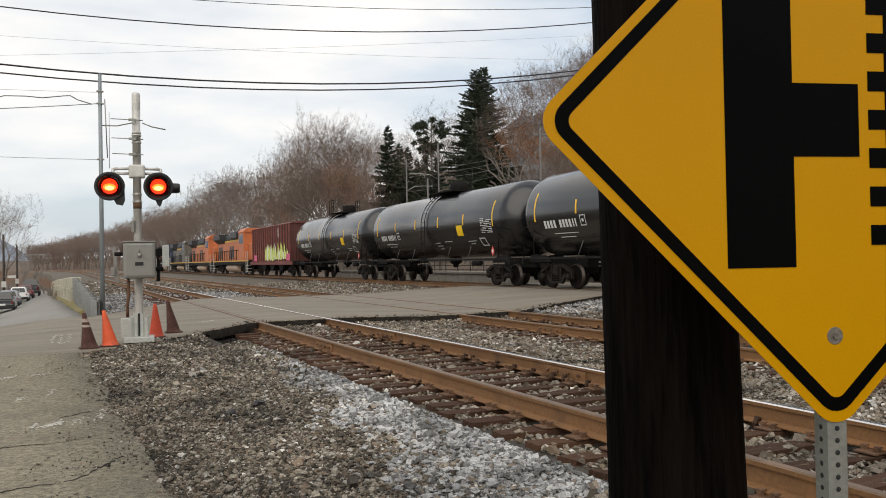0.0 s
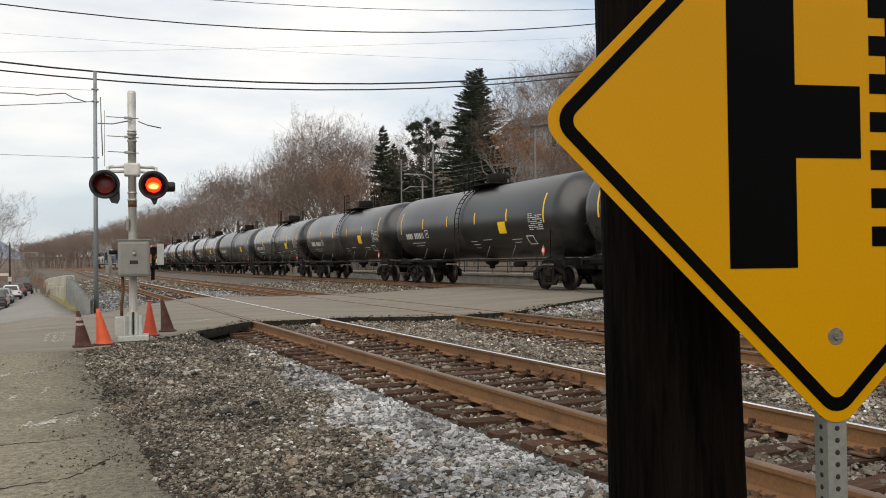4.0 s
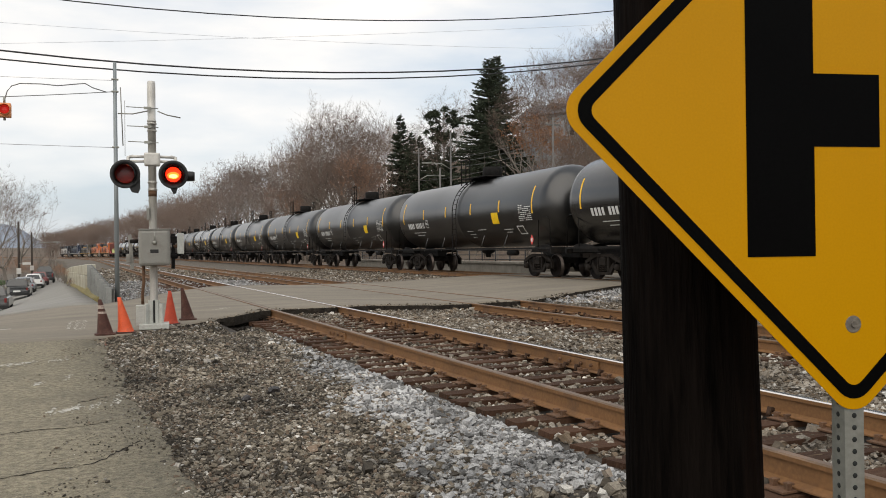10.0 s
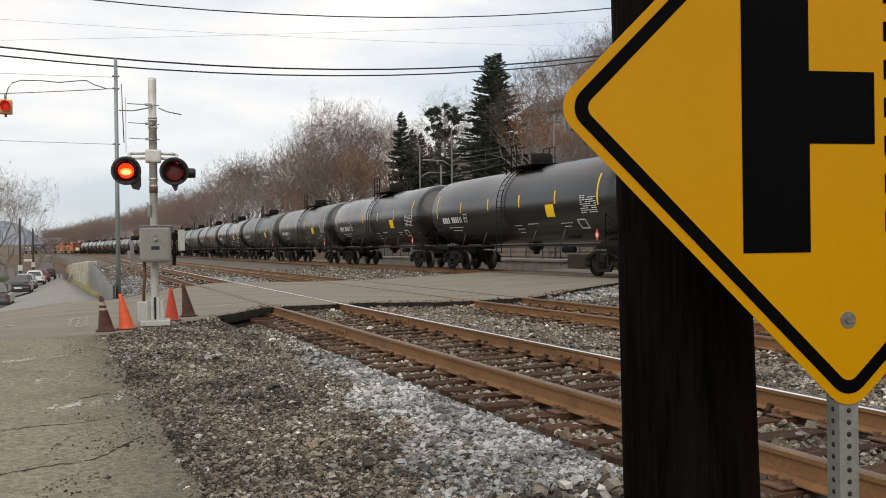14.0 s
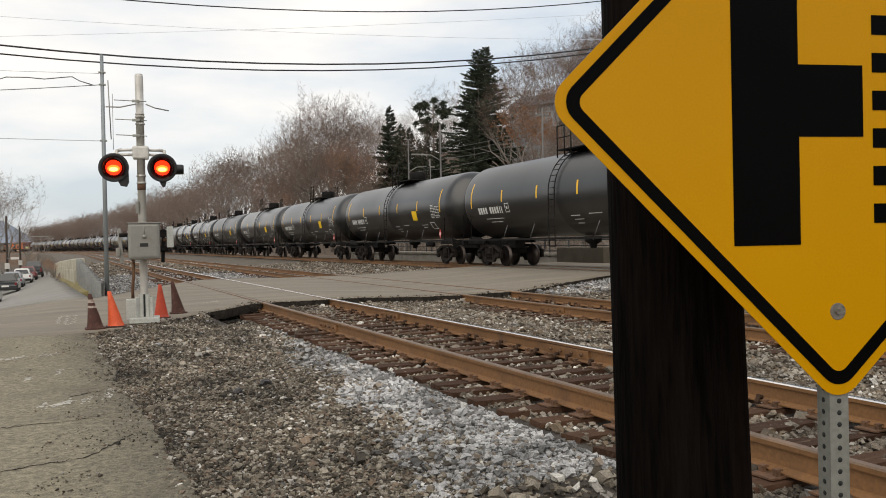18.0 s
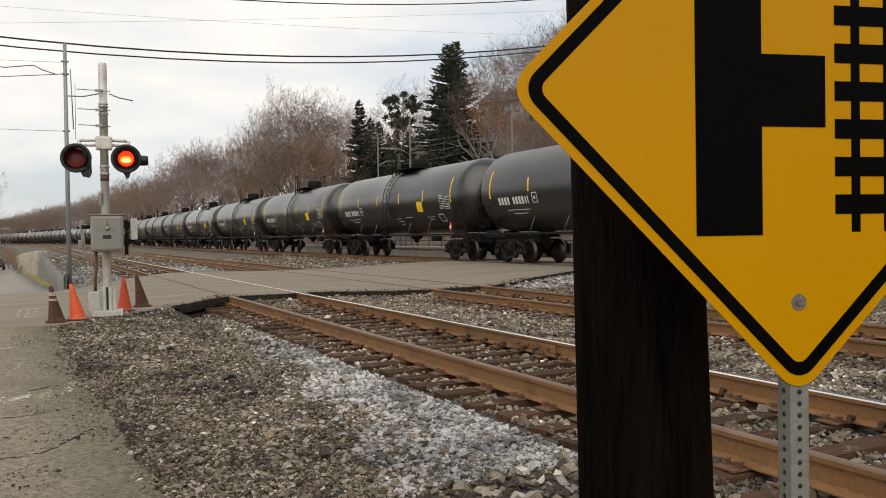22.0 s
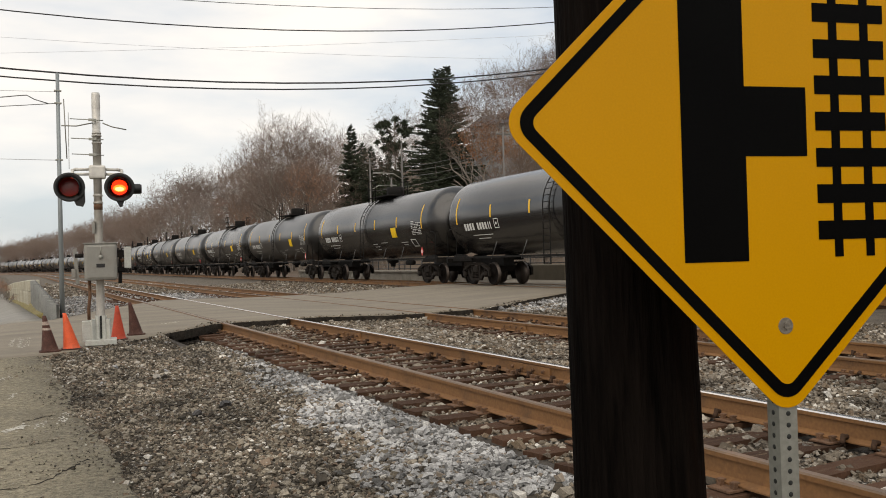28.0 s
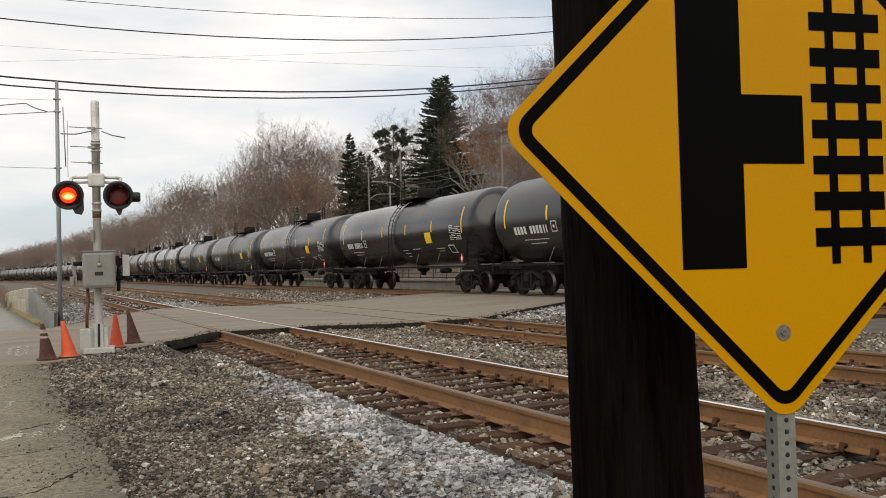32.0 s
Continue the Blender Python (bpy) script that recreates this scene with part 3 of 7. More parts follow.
def warning_sign():
    s = thing("warning_sign", SIGN, "yellow diamond railway crossing warning sign on a perforated post", "road sign")
    bm = bmesh.new()
    plate(bm, rounded(0.914, 0.057), -0.002, 0.0, m=FACE)
    part("panel", bm, M_YELLOW, s)
    bm = ring_plate(bmesh.new(), rounded(0.914 - 0.040, 0.045), rounded(0.914 - 0.040 - 0.053, 0.024), 0.0005, 0.0011)
    bmesh.ops.transform(bm, matrix=FACE, verts=bm.verts)
    part("border", bm, M_SIGNBLACK, s, "black border line")
    bm = bmesh.new()
    plate(bm, [(-0.238, -0.298), (-0.085, -0.298), (-0.085, -0.069), (0.067, -0.069), (0.067, 0.084), (-0.085, 0.084), (-0.085, 0.38), (-0.238, 0.38)], 0.0005, 0.0012, m=FACE)
    part("road_symbol", bm, M_SIGNBLACK, s, "black side road symbol")
    for x in (0.130, 0.211):
        bm = plate(bmesh.new(), [(x, -0.294), (x + 0.022, -0.294), (x + 0.022, 0.41), (x, 0.41)], 0.0005, 0.0009, m=FACE)
        part("track_symbol", bm, M_SIGNBLACK, s, "black rail of the track symbol")
    for i in range(9):
        z = -0.234 + 0.0811 * i
        bm = plate(bmesh.new(), [(0.090, z - 0.021), (0.272, z - 0.021), (0.272, z + 0.021), (0.090, z + 0.021)], 0.0005, 0.0013, m=FACE)
        part("track_symbol", bm, M_SIGNBLACK, s, "black tie of the track symbol")
    bm = bmesh.new()
    w = 0.0222
    plate(bm, [(-w, -w), (w, -w), (w, w), (-w, w)], -1.95, 0.55, m=pose(0.002, 0.0262, 0))
    post = part("post", bm, M_GALV, s, "galvanised perforated steel post")
    # dark discs on the post's faces stand for the shade inside its holes
    for side in range(2):
        for i in range(30):
            bm = bmesh.new()
            lathe(bm, [(0, 0.0004), (0.0056, 0.0004), (0.0056, -0.001), (0, -0.001)], 10, m=pose(0.002, 0.0262, 0) @ pose(0, 0, -0.56 - 0.0254 * i, 90, 0, (-90, 0)[side]) @ pose(0, 0, w))
            if i == 0:
                hole = part("hole", bm, M_HOLESHADE, post)
            else:
                again(hole, pose(0, 0, -0.0254 * i), post)
                bm.free()
    for z in (-0.443, 0.46):
        bm = bmesh.new()
        lathe(bm, [(0, 0.005), (0.0065, 0.005), (0.007, 0.0016), (0.0175, 0.0012), (0.0185, 0.0), (0, 0.0)], 20, m=pose(0, 0, z) @ FACE, smooth=False)
        part("bolt", bm, M_BOLT, s, "dull steel bolt with a washer")
    return s


warning_sign()

pole = thing("utility_pole", pose(-2.405, -12.905, -0.3, 0.6, -1.85, 0), "near-black creosoted wooden utility pole with cracks", "utility pole")
bm = bmesh.new()
prof = [(0.20, -0.2), (0.19, 0.2), (0.172, 0.6), (0.166, 0.9), (0.160, 1.5), (0.154, 2.4), (0.14, 5.0), (0.12, 9.5), (0, 9.52)]
lathe(bm, prof, 40)
for v in bm.verts:
    r = Vector((v.co.x, v.co.y, 0))
    if r.length > 0.01:
        a = math.atan2(v.co.y, v.co.x)
        k = 0.004 * noise.noise((math.cos(a) * 3, math.sin(a) * 3, v.co.z * 0.5)) + 0.003 * noise.noise((a * 9, 0, v.co.z * 0.3))
        v.co += r.normalized() * k
part("shaft", bm, M_POLE, pole)

# crossing signal
MX, MY = -2.62, 0.55


LENSES = []


def lamp_head(parent, x):
    """One red crossing lamp on its arm: disc, hood, lens."""
    bm = bmesh.new()
    lathe(bm, [(0.162, 0.0), (0.236, 0.0), (0.24, 0.004), (0.24, 0.012), (0.236, 0.014), (0.162, 0.014), (0.162, 0.0)], 40, m=pose(x, -0.16, 2.545, 90, 0, 0))
    bmesh.ops.recalc_face_normals(bm, faces=bm.faces)
    disc = part("background_disc", bm, M_BLACK, parent, "round black background disc")
    bm = bmesh.new()
    lathe(bm, [(0, -0.20), (0.13, -0.20), (0.166, -0.16), (0.17, 0.0)], 28, m=pose(x, -0.16, 2.545, 90, 0, 0))
    part("housing", bm, M_BLACK, disc)
    # the lens unit turns in its housing: a bright side and a dark side
    bm = lathe(bmesh.new(), [(0.150, -0.006), (0.150, 0.006), (0.125, 0.008)], 32, 1, m=pose(0, 0, 0, 90, 0, 0))
    lathe(bm, [(0.125, 0.008), (0.09, 0.018), (0, 0.022)], 32, 0, m=pose(0, 0, 0, 90, 0, 0))
    lathe(bm, [(0.0, -0.016), (0.11, -0.012), (0.150, -0.006)], 32, 1, m=pose(0, 0, 0, 90, 0, 0))
    core = bmesh.ops.create_circle(bm, cap_ends=True, segments=20, radius=0.098, matrix=pose(0, -0.0235, -0.018, 90, 0, 0) @ Matrix.Diagonal((1, 0.62, 1, 1)))
    for f in {f for v in core["verts"] for f in v.link_faces}:
        f.material_index = 3
    core = bmesh.ops.create_circle(bm, cap_ends=True, segments=20, radius=0.066, matrix=pose(0, -0.0245, -0.030, 90, 0, 0) @ Matrix.Diagonal((1, 0.5, 1, 1)))
    for f in {f for v in core["verts"] for f in v.link_faces}:
        f.material_index = 2
    lens = part("lens", bm, [M_LIT, M_LENS, M_LITCORE, M_LITMID], parent, "red lens lit on one side")
    LENSES.append((lens, x))
    bm = bmesh.new()
    n = 22
    rings = []
    for r in (0.168, 0.163):
        lo, hi = [], []
        for i in range(n + 1):
            a = radians(-50 + 280 * i / n)
            reach = 0.30 * (0.35 + 0.65 * smooth(-0.7, 0.8, math.sin(a)))
            lo.append(bm.verts.new((r * math.cos(a), 0, r * math.sin(a))))
            hi.append(bm.verts.new((r * 0.95 * math.cos(a), -reach, r * 0.95 * math.sin(a) - 0.02)))
        rings.append((lo, hi))
    for lo, hi in rings:
        for i in range(n):
            bm.faces.new((lo[i], lo[i + 1], hi[i + 1], hi[i])).smooth = True
    bmesh.ops.transform(bm, matrix=pose(x, -0.176, 2.545), verts=bm.verts)
    bmesh.ops.recalc_face_normals(bm, faces=bm.faces)
    part("hood", bm, M_BLACK, disc)
    bm = bmesh.new()
    plate(bm, [(-0.05, -0.23), (0.0, -0.33), (0.04, -0.32), (0.07, -0.22)] if x > 0 else [(0.06, -0.22), (0.10, -0.30), (0.20, -0.32), (0.235, -0.24), (0.23, -0.03), (0.2, -0.1)], -0.03, 0.0, m=pose(x, -0.14, 2.545, 90, 0, 0))
    part("visor_foot", bm, M_BLACK, disc)
    return disc


M_PALEPLATE = mat("pale_grey_plate", (0.42, 0.43, 0.40), 0.6, var=0.15, scale=6, bump=0.05, stain=(0.25, 0.24, 0.2), stain_amt=0.4, stain_scale=8)


def crossing_signal():
    s = thing("crossing_signal", pose(MX, MY, 0.01, 0, 0, -6), "silver railway crossing signal with two red lamps on a pole", "crossing signal")
    bm = bmesh.new()
    lathe(bm, [(0.066, 0.02), (0.066, 3.45), (0.074, 3.45), (0.074, 3.48), (0.064, 3.48), (0.068, 3.9), (0.068, 4.10), (0.06, 4.14), (0, 4.14)], 24)
    mast = part("mast", bm, M_SILVER, s)
    part("meter_box", box(bmesh.new(), -0.10, -0.10, 1.78, -0.05, -0.02, 1.98, 0.006), M_CASE, mast, "small grey box strapped to the mast")
    part("band", lathe(bmesh.new(), [(0.064, 2.18), (0.07, 2.18), (0.07, 2.28), (0.064, 2.28)], 20), M_PLATE, mast, "brown weathered band")
    for z in (2.30, 2.42, 3.30, 3.42):
        bm = lathe(bmesh.new(), [(0.064, z - 0.012), (0.079, z - 0.012), (0.079, z + 0.012), (0.064, z + 0.012)], 20)
        part("band", bm, M_SILVER, mast)
    base = part("base", box(bmesh.new(), -0.24, -0.24, -0.06, 0.24, 0.24, 0.03, 0.012), M_PALEPLATE, s, "cast aluminium base plate")
    for k in range(4):
        part("rib", box(bmesh.new(), 0.06, -0.012, 0.03, 0.20, 0.012, 0.36, 0.003, m=pose(0, 0, 0, 0, 0, 45 + 90 * k)), M_PALEPLATE, base)
        part("side_plate", box(bmesh.new(), -0.075, 0.08, 0.03, 0.075, 0.092, 0.42, 0.003, m=pose(0, 0, 0, 0, 0, 90 * k)), M_PALEPLATE, base)
    # dark strip laid over the plate to paint a slot's shade
    part("slot", box(bmesh.new(), -0.014, -0.096, 0.04, 0.018, -0.088, 0.42), M_HOLESHADE, base, "dark strip for the shaded slot between base castings")
    for x in (-0.045, 0.05):
        part("rib", box(bmesh.new(), x - 0.02, -0.112, 0.03, x + 0.02, -0.09, 0.40, 0.005), M_PALEPLATE, base)
    bm = box(bmesh.new(), -0.29, -0.10, 0.0, -0.12, 0.08, 0.34, 0.015)
    part("junction_box", bm, M_PALEPLATE, s, "small grey junction box")
    bm = tube(bmesh.new(), [(-0.18, -0.05, 0.36), (-0.18, -0.07, 0.55), (-0.155, -0.12, 0.75), (-0.16, -0.13, 1.03)], 0.026, 8)
    part("conduit", bm, M_PLATE, s, "rusty flexible cable conduit")
    bm = box(bmesh.new(), -0.225, -0.36, 1.01, 0.278, -0.08, 1.61, 0.05)
    case = part("equipment_case", bm, M_CASE, s, "dented grey metal equipment case")
    box_lid = box(bmesh.new(), -0.235, -0.37, 1.605, 0.288, -0.07, 1.625, 0.006)
    part("lid", box_lid, M_CASE, case)
    bm = box(bmesh.new(), -0.04, -0.366, 1.22, 0.09, -0.355, 1.28)
    part("name_plate", bm, M_BLACK, case, "small black plate")
    bm = tube(bmesh.new(), [(0.03, -0.365, 1.57), (0.03, -0.37, 1.43)], 0.006, 6)
    lathe(bm, [(0, 0.02), (0.03, 0.02), (0.035, 0.0), (0, 0.0)], 14, m=pose(0.03, -0.37, 1.39, 90, 0, 0))
    part("lock", bm, M_GALV, case)
    # gate arm brackets, the arms taken off
    part("arm_bracket", box(bmesh.new(), -0.03, -0.012, 0, 0.03, 0.012, 0.58, 0.006, m=pose(-0.335, -0.10, 0.95, 0, -3.5, 0)), M_CASE, s, "pale grey flat bar at the case's side")
    part("arm_bracket", box(bmesh.new(), -0.425, -0.15, 1.06, -0.355, -0.05, 1.21, 0.012), M_CASE, s, "small grey box on the bracket")
    part("pivot", tube(bmesh.new(), [(-0.37, -0.1, 1.42), (-0.24, -0.1, 1.42)], 0.035, 10), M_UNDER, s)
    part("arm_bracket", box(bmesh.new(), -0.03, -0.03, 0, 0.03, 0.03, 0.56, 0.008, m=pose(0.315, -0.08, 0.95, 0, 2.0, 0)), M_UNDER, s, "dark steel bracket at the case's side")
    part("arm_bracket", box(bmesh.new(), 0.26, -0.12, 1.38, 0.40, -0.04, 1.50, 0.01), M_UNDER, s)
    part("pivot", tube(bmesh.new(), [(0.24, -0.1, 1.16), (0.40, -0.1, 1.16)], 0.035, 10), M_UNDER, s)
    part("fitting", tube(bmesh.new(), [(0.33, -0.1, 1.32), (0.40, -0.1, 1.34)], 0.03, 10), M_PLATE, s, "rusty brass fitting")
    part("arm_plate", box(bmesh.new(), 0.385, -0.16, 1.20, 0.495, -0.04, 1.555, 0.008), M_PALEPLATE, s, "pale grey plate on the gate bracket")
    for sx in (-1, 1):
        for z in (2.86, 2.78):
            bm = tube(bmesh.new(), [(sx * 0.06, 0, z), (sx * 0.36, -0.02, z - 0.01)], 0.024, 8)
            part("cross_arm", bm, M_SILVER, s)
        bm = tube(bmesh.new(), [(sx * 0.30, 0, 2.86), (sx * 0.38, -0.01, 2.84), (sx * 0.385, -0.1, 2.70)], 0.03, 8)
        part("elbow", bm, M_SILVER, s)
    bm = box(bmesh.new(), -0.13, -0.10, 2.70, 0.13, 0.10, 2.92, 0.03)
    part("hub", bm, M_SILVER, s, "cast hub of the lamp arms")
    for x in (-0.426, 0.340):
        lamp_head(s, x)
    bm = lathe(bmesh.new(), [(0, 0), (0.07, 0.0), (0.085, -0.03), (0.09, -0.3), (0, -0.3)], 20, m=pose(0.69, -0.03, 2.53, 0, 90, 0))
    part("rear_lamp", bm, M_BLACK, s, "black lamp facing the other way")
    # old crossbuck brackets and rods
    for z, x0, x1 in ((3.68, -0.40, -0.02), (3.36, -0.39, -0.02), (3.10, -0.38, -0.02)):
        bm = tube(bmesh.new(), [(x0, -0.09, z), (x1, -0.09, z - 0.01), (0.11, -0.09, z - 0.015)], 0.008, 6)
        box(bm, -0.12, -0.115, z - 0.03, 0.0, -0.075, z + 0.01, 0.004)
        part("bracket", bm, M_GALV, s)
    for pts, r in (([(-0.485, -0.1, 4.0), (-0.455, -0.1, 3.02)], 0.016), ([(-0.42, -0.1, 3.78), (-0.425, -0.1, 2.85)], 0.008), ([(-0.53, -0.1, 3.56), (-0.30, -0.1, 3.56), (-0.05, -0.1, 3.62)], 0.018), ([(0.1, -0.1, 3.62), (0.25, -0.1, 3.56), (0.47, -0.1, 3.52)], 0.018)):
        part("rod", tube(bmesh.new(), pts, r * 0.6, 6), M_CASE, s)
    return s


signal = crossing_signal()


def cone(x, y, z, height, lean, body, label, band=False):
    """A soft plastic cone: its flat base stays down while the body sags to one side."""
    c = thing("traffic_cone", pose(x, y, z), label, "traffic cone", "traffic cones at the crossing")
    r = 0.126
    rad = lambda h: 0.027 + (r - 0.027) * (1 - (h - 0.02) / (height - 0.02)) ** 1.06
    bm = lathe(bmesh.new(), [(r + 0.012, 0.022), (r, 0.034)] + [(rad(0.02 + (height - 0.02) * k / 8), 0.02 + (height - 0.02) * k / 8) for k in range(1, 9)] + [(0.020, height), (0.018, height - 0.05)], 24)
    for v in bm.verts:
        v.co.x += lean * v.co.z + 0.25 * lean * v.co.z ** 2
    part("cone_body", bm, body, c)
    bm = plate(bmesh.new(), [(0.165 * math.cos(radians(a)) * k, 0.165 * math.sin(radians(a)) * k) for a, k in ((12, 1.02), (45, 1.2), (78, 1.02), (102, 1.0), (135, 1.22), (168, 1.0), (192, 1.02), (225, 1.18), (258, 1.0), (282, 1.02), (315, 1.2), (348, 1.0))], 0.0, 0.024)
    part("base", bm, M_CONEDIRT, c, "dark dirty base")
    if band:
        for lo, hi in ((0.60, 0.66), (0.74, 0.84)):
            bm = lathe(bmesh.new(), [(rad(lo * height) + 0.002, lo * height), (rad(hi * height) + 0.002, hi * height)], 24)
            for v in bm.verts:
                v.co.x += lean * v.co.z + 0.25 * lean * v.co.z ** 2
            part("band", bm, M_CONEBAND, c, "worn pale reflective band")


cone(-3.41, 0.11, road_level(-3.41, 0.11), 0.57, -0.12, M_CONEDIRT, "grimy brown traffic cone with a worn pale band", True)
cone(-3.09, 0.22, road_level(-3.09, 0.22), 0.585, -0.15, M_ORANGE, "bright orange plastic traffic cone, sagging to one side")
cone(-2.28, 1.28, road_level(-2.28, 1.28), 0.6, -0.02, M_CONERED, "faded red-orange plastic traffic cone")
cone(-1.89, 2.06, road_level(-1.89, 2.06), 0.61, -0.15, M_CONEDIRT, "dirty dark red traffic cone, leaning")

gp = thing("steel_pole", pose(-2.80, 10.0, -0.15, 0.2, 0.1, 0), "tall slim grey painted steel pole", "pole")
bm = tube(bmesh.new(), [(0, 0, 0), (0, 0, 3), (0, 0, 6.58)], [0.062, 0.056, 0.045], 16)
part("shaft", bm, M_GREYPOLE, gp)


# ---- the train ----
CAR, SPEED = 17.72, 21.005


def bogie(parent, y):
    b = new("bogie")
    b.parent, b.matrix_basis = parent, pose(0, y, 0)
    for sx in (-1, 1):
        bm = bmesh.new()
        side = pose(sx * 1.02, 0, 0) @ Matrix(((0, 0, 1, 0), (1, 0, 0, 0), (0, 1, 0, 0), (0, 0, 0, 1)))
        plate(bm, [(-1.12, 0.56), (-0.80, 0.68), (-0.42, 0.83), (0.42, 0.83), (0.80, 0.68), (1.12, 0.56), (1.12, 0.68), (0.82, 0.82), (0.44, 0.93), (-0.44, 0.93), (-0.82, 0.82), (-1.12, 0.68)], -0.06, 0.06, m=side)
        plate(bm, [(-0.42, 0.19), (0.42, 0.19), (0.42, 0.29), (-0.42, 0.29)], -0.07, 0.07, m=side)
        for k in (-1, 1):
            for piece in ([(0.42, 0.19), (0.86, 0.70), (0.72, 0.74), (0.30, 0.28)], [(0.27, 0.28), (0.37, 0.28), (0.37, 0.84), (0.27, 0.84)], [(1.03, 0.36), (1.13, 0.36), (1.13, 0.60), (1.03, 0.60)], [(0.66, 0.44), (0.74, 0.52), (0.74, 0.70), (0.66, 0.70)]):
                plate(bm, [(k * u, w) for u, w in piece][::k], -0.05, 0.05, m=side)
        part("side_frame", bm, M_BOGIE, b)
        for yy in (-0.88, 0.88):
            bm = lathe(bmesh.new(), [(0, 0.10), (0.09, 0.10), (0.12, 0.06), (0.12, -0.04), (0, -0.04)], 14, m=pose(sx * 1.05, yy, 0.46, 0, sx * 90, 0))
            part("axle_box", bm, M_BOGIE, b)
            bm = bmesh.new()
            lathe(bm, [(0, 0.02), (0.12, 0.05), (0.16, 0.0), (0.36, -0.02), (0.38, 0.0), (0.44, 0.0)], 28, m=pose(sx * 0.76, yy, 0.46, 0, sx * 90, 0))
            lathe(bm, [(0.44, 0.0), (0.455, -0.005), (0.46, -0.09), (0.485, -0.10), (0.485, -0.13), (0.0, -0.13)], 28, 1, m=pose(sx * 0.76, yy, 0.46, 0, sx * 90, 0))
            part("wheel", bm, [M_WHEEL, M_TYRE], b)
        for k in (-0.16, 0, 0.16):
            bm = bmesh.new()
            pts = [(sx * 1.02 + 0.06 * math.cos(i * 1.05), k + 0.06 * math.sin(i * 1.05), 0.30 + 0.011 * i) for i in range(26)]
            tube(bm, pts, 0.02, 5)
            part("spring", bm, M_BOGIE, b)
    bm = box(bmesh.new(), -1.1, -0.2, 0.52, 1.1, 0.2, 0.80, 0.03)
    part("bolster", bm, M_BOGIE, b)
    return b


R_T, Z_T = 1.62, 2.86


def on_tank(y, z, lift=0.006):
    """A point of the tank's near side at that height."""
    return (-math.sqrt(max(0, R_T ** 2 - (z - Z_T) ** 2)) - lift, y, z)


def patch(y0, y1, z0, z1, lift=0.006, n=5, bm=None):
    """A thin sheet laid on the tank's near side."""
    bm = bmesh.new() if bm is None else bm
    rows = [[bm.verts.new(on_tank(y, z0 + (z1 - z0) * i / n, lift)) for i in range(n + 1)] for y in (y0, y1)]
    back = [[bm.verts.new(on_tank(y, z0 + (z1 - z0) * i / n, lift - 0.004)) for i in range(n + 1)] for y in (y0, y1)]
    for i in range(n):
        bm.faces.new((rows[0][i + 1], rows[0][i], rows[1][i], rows[1][i + 1]))
        bm.faces.new((back[0][i], back[0][i + 1], back[1][i + 1], back[1][i]))
    bm.faces.new((rows[0][0], back[0][0], back[1][0], rows[1][0]))
    bm.faces.new((back[0][n], rows[0][n], rows[1][n], back[1][n]))
    return bm


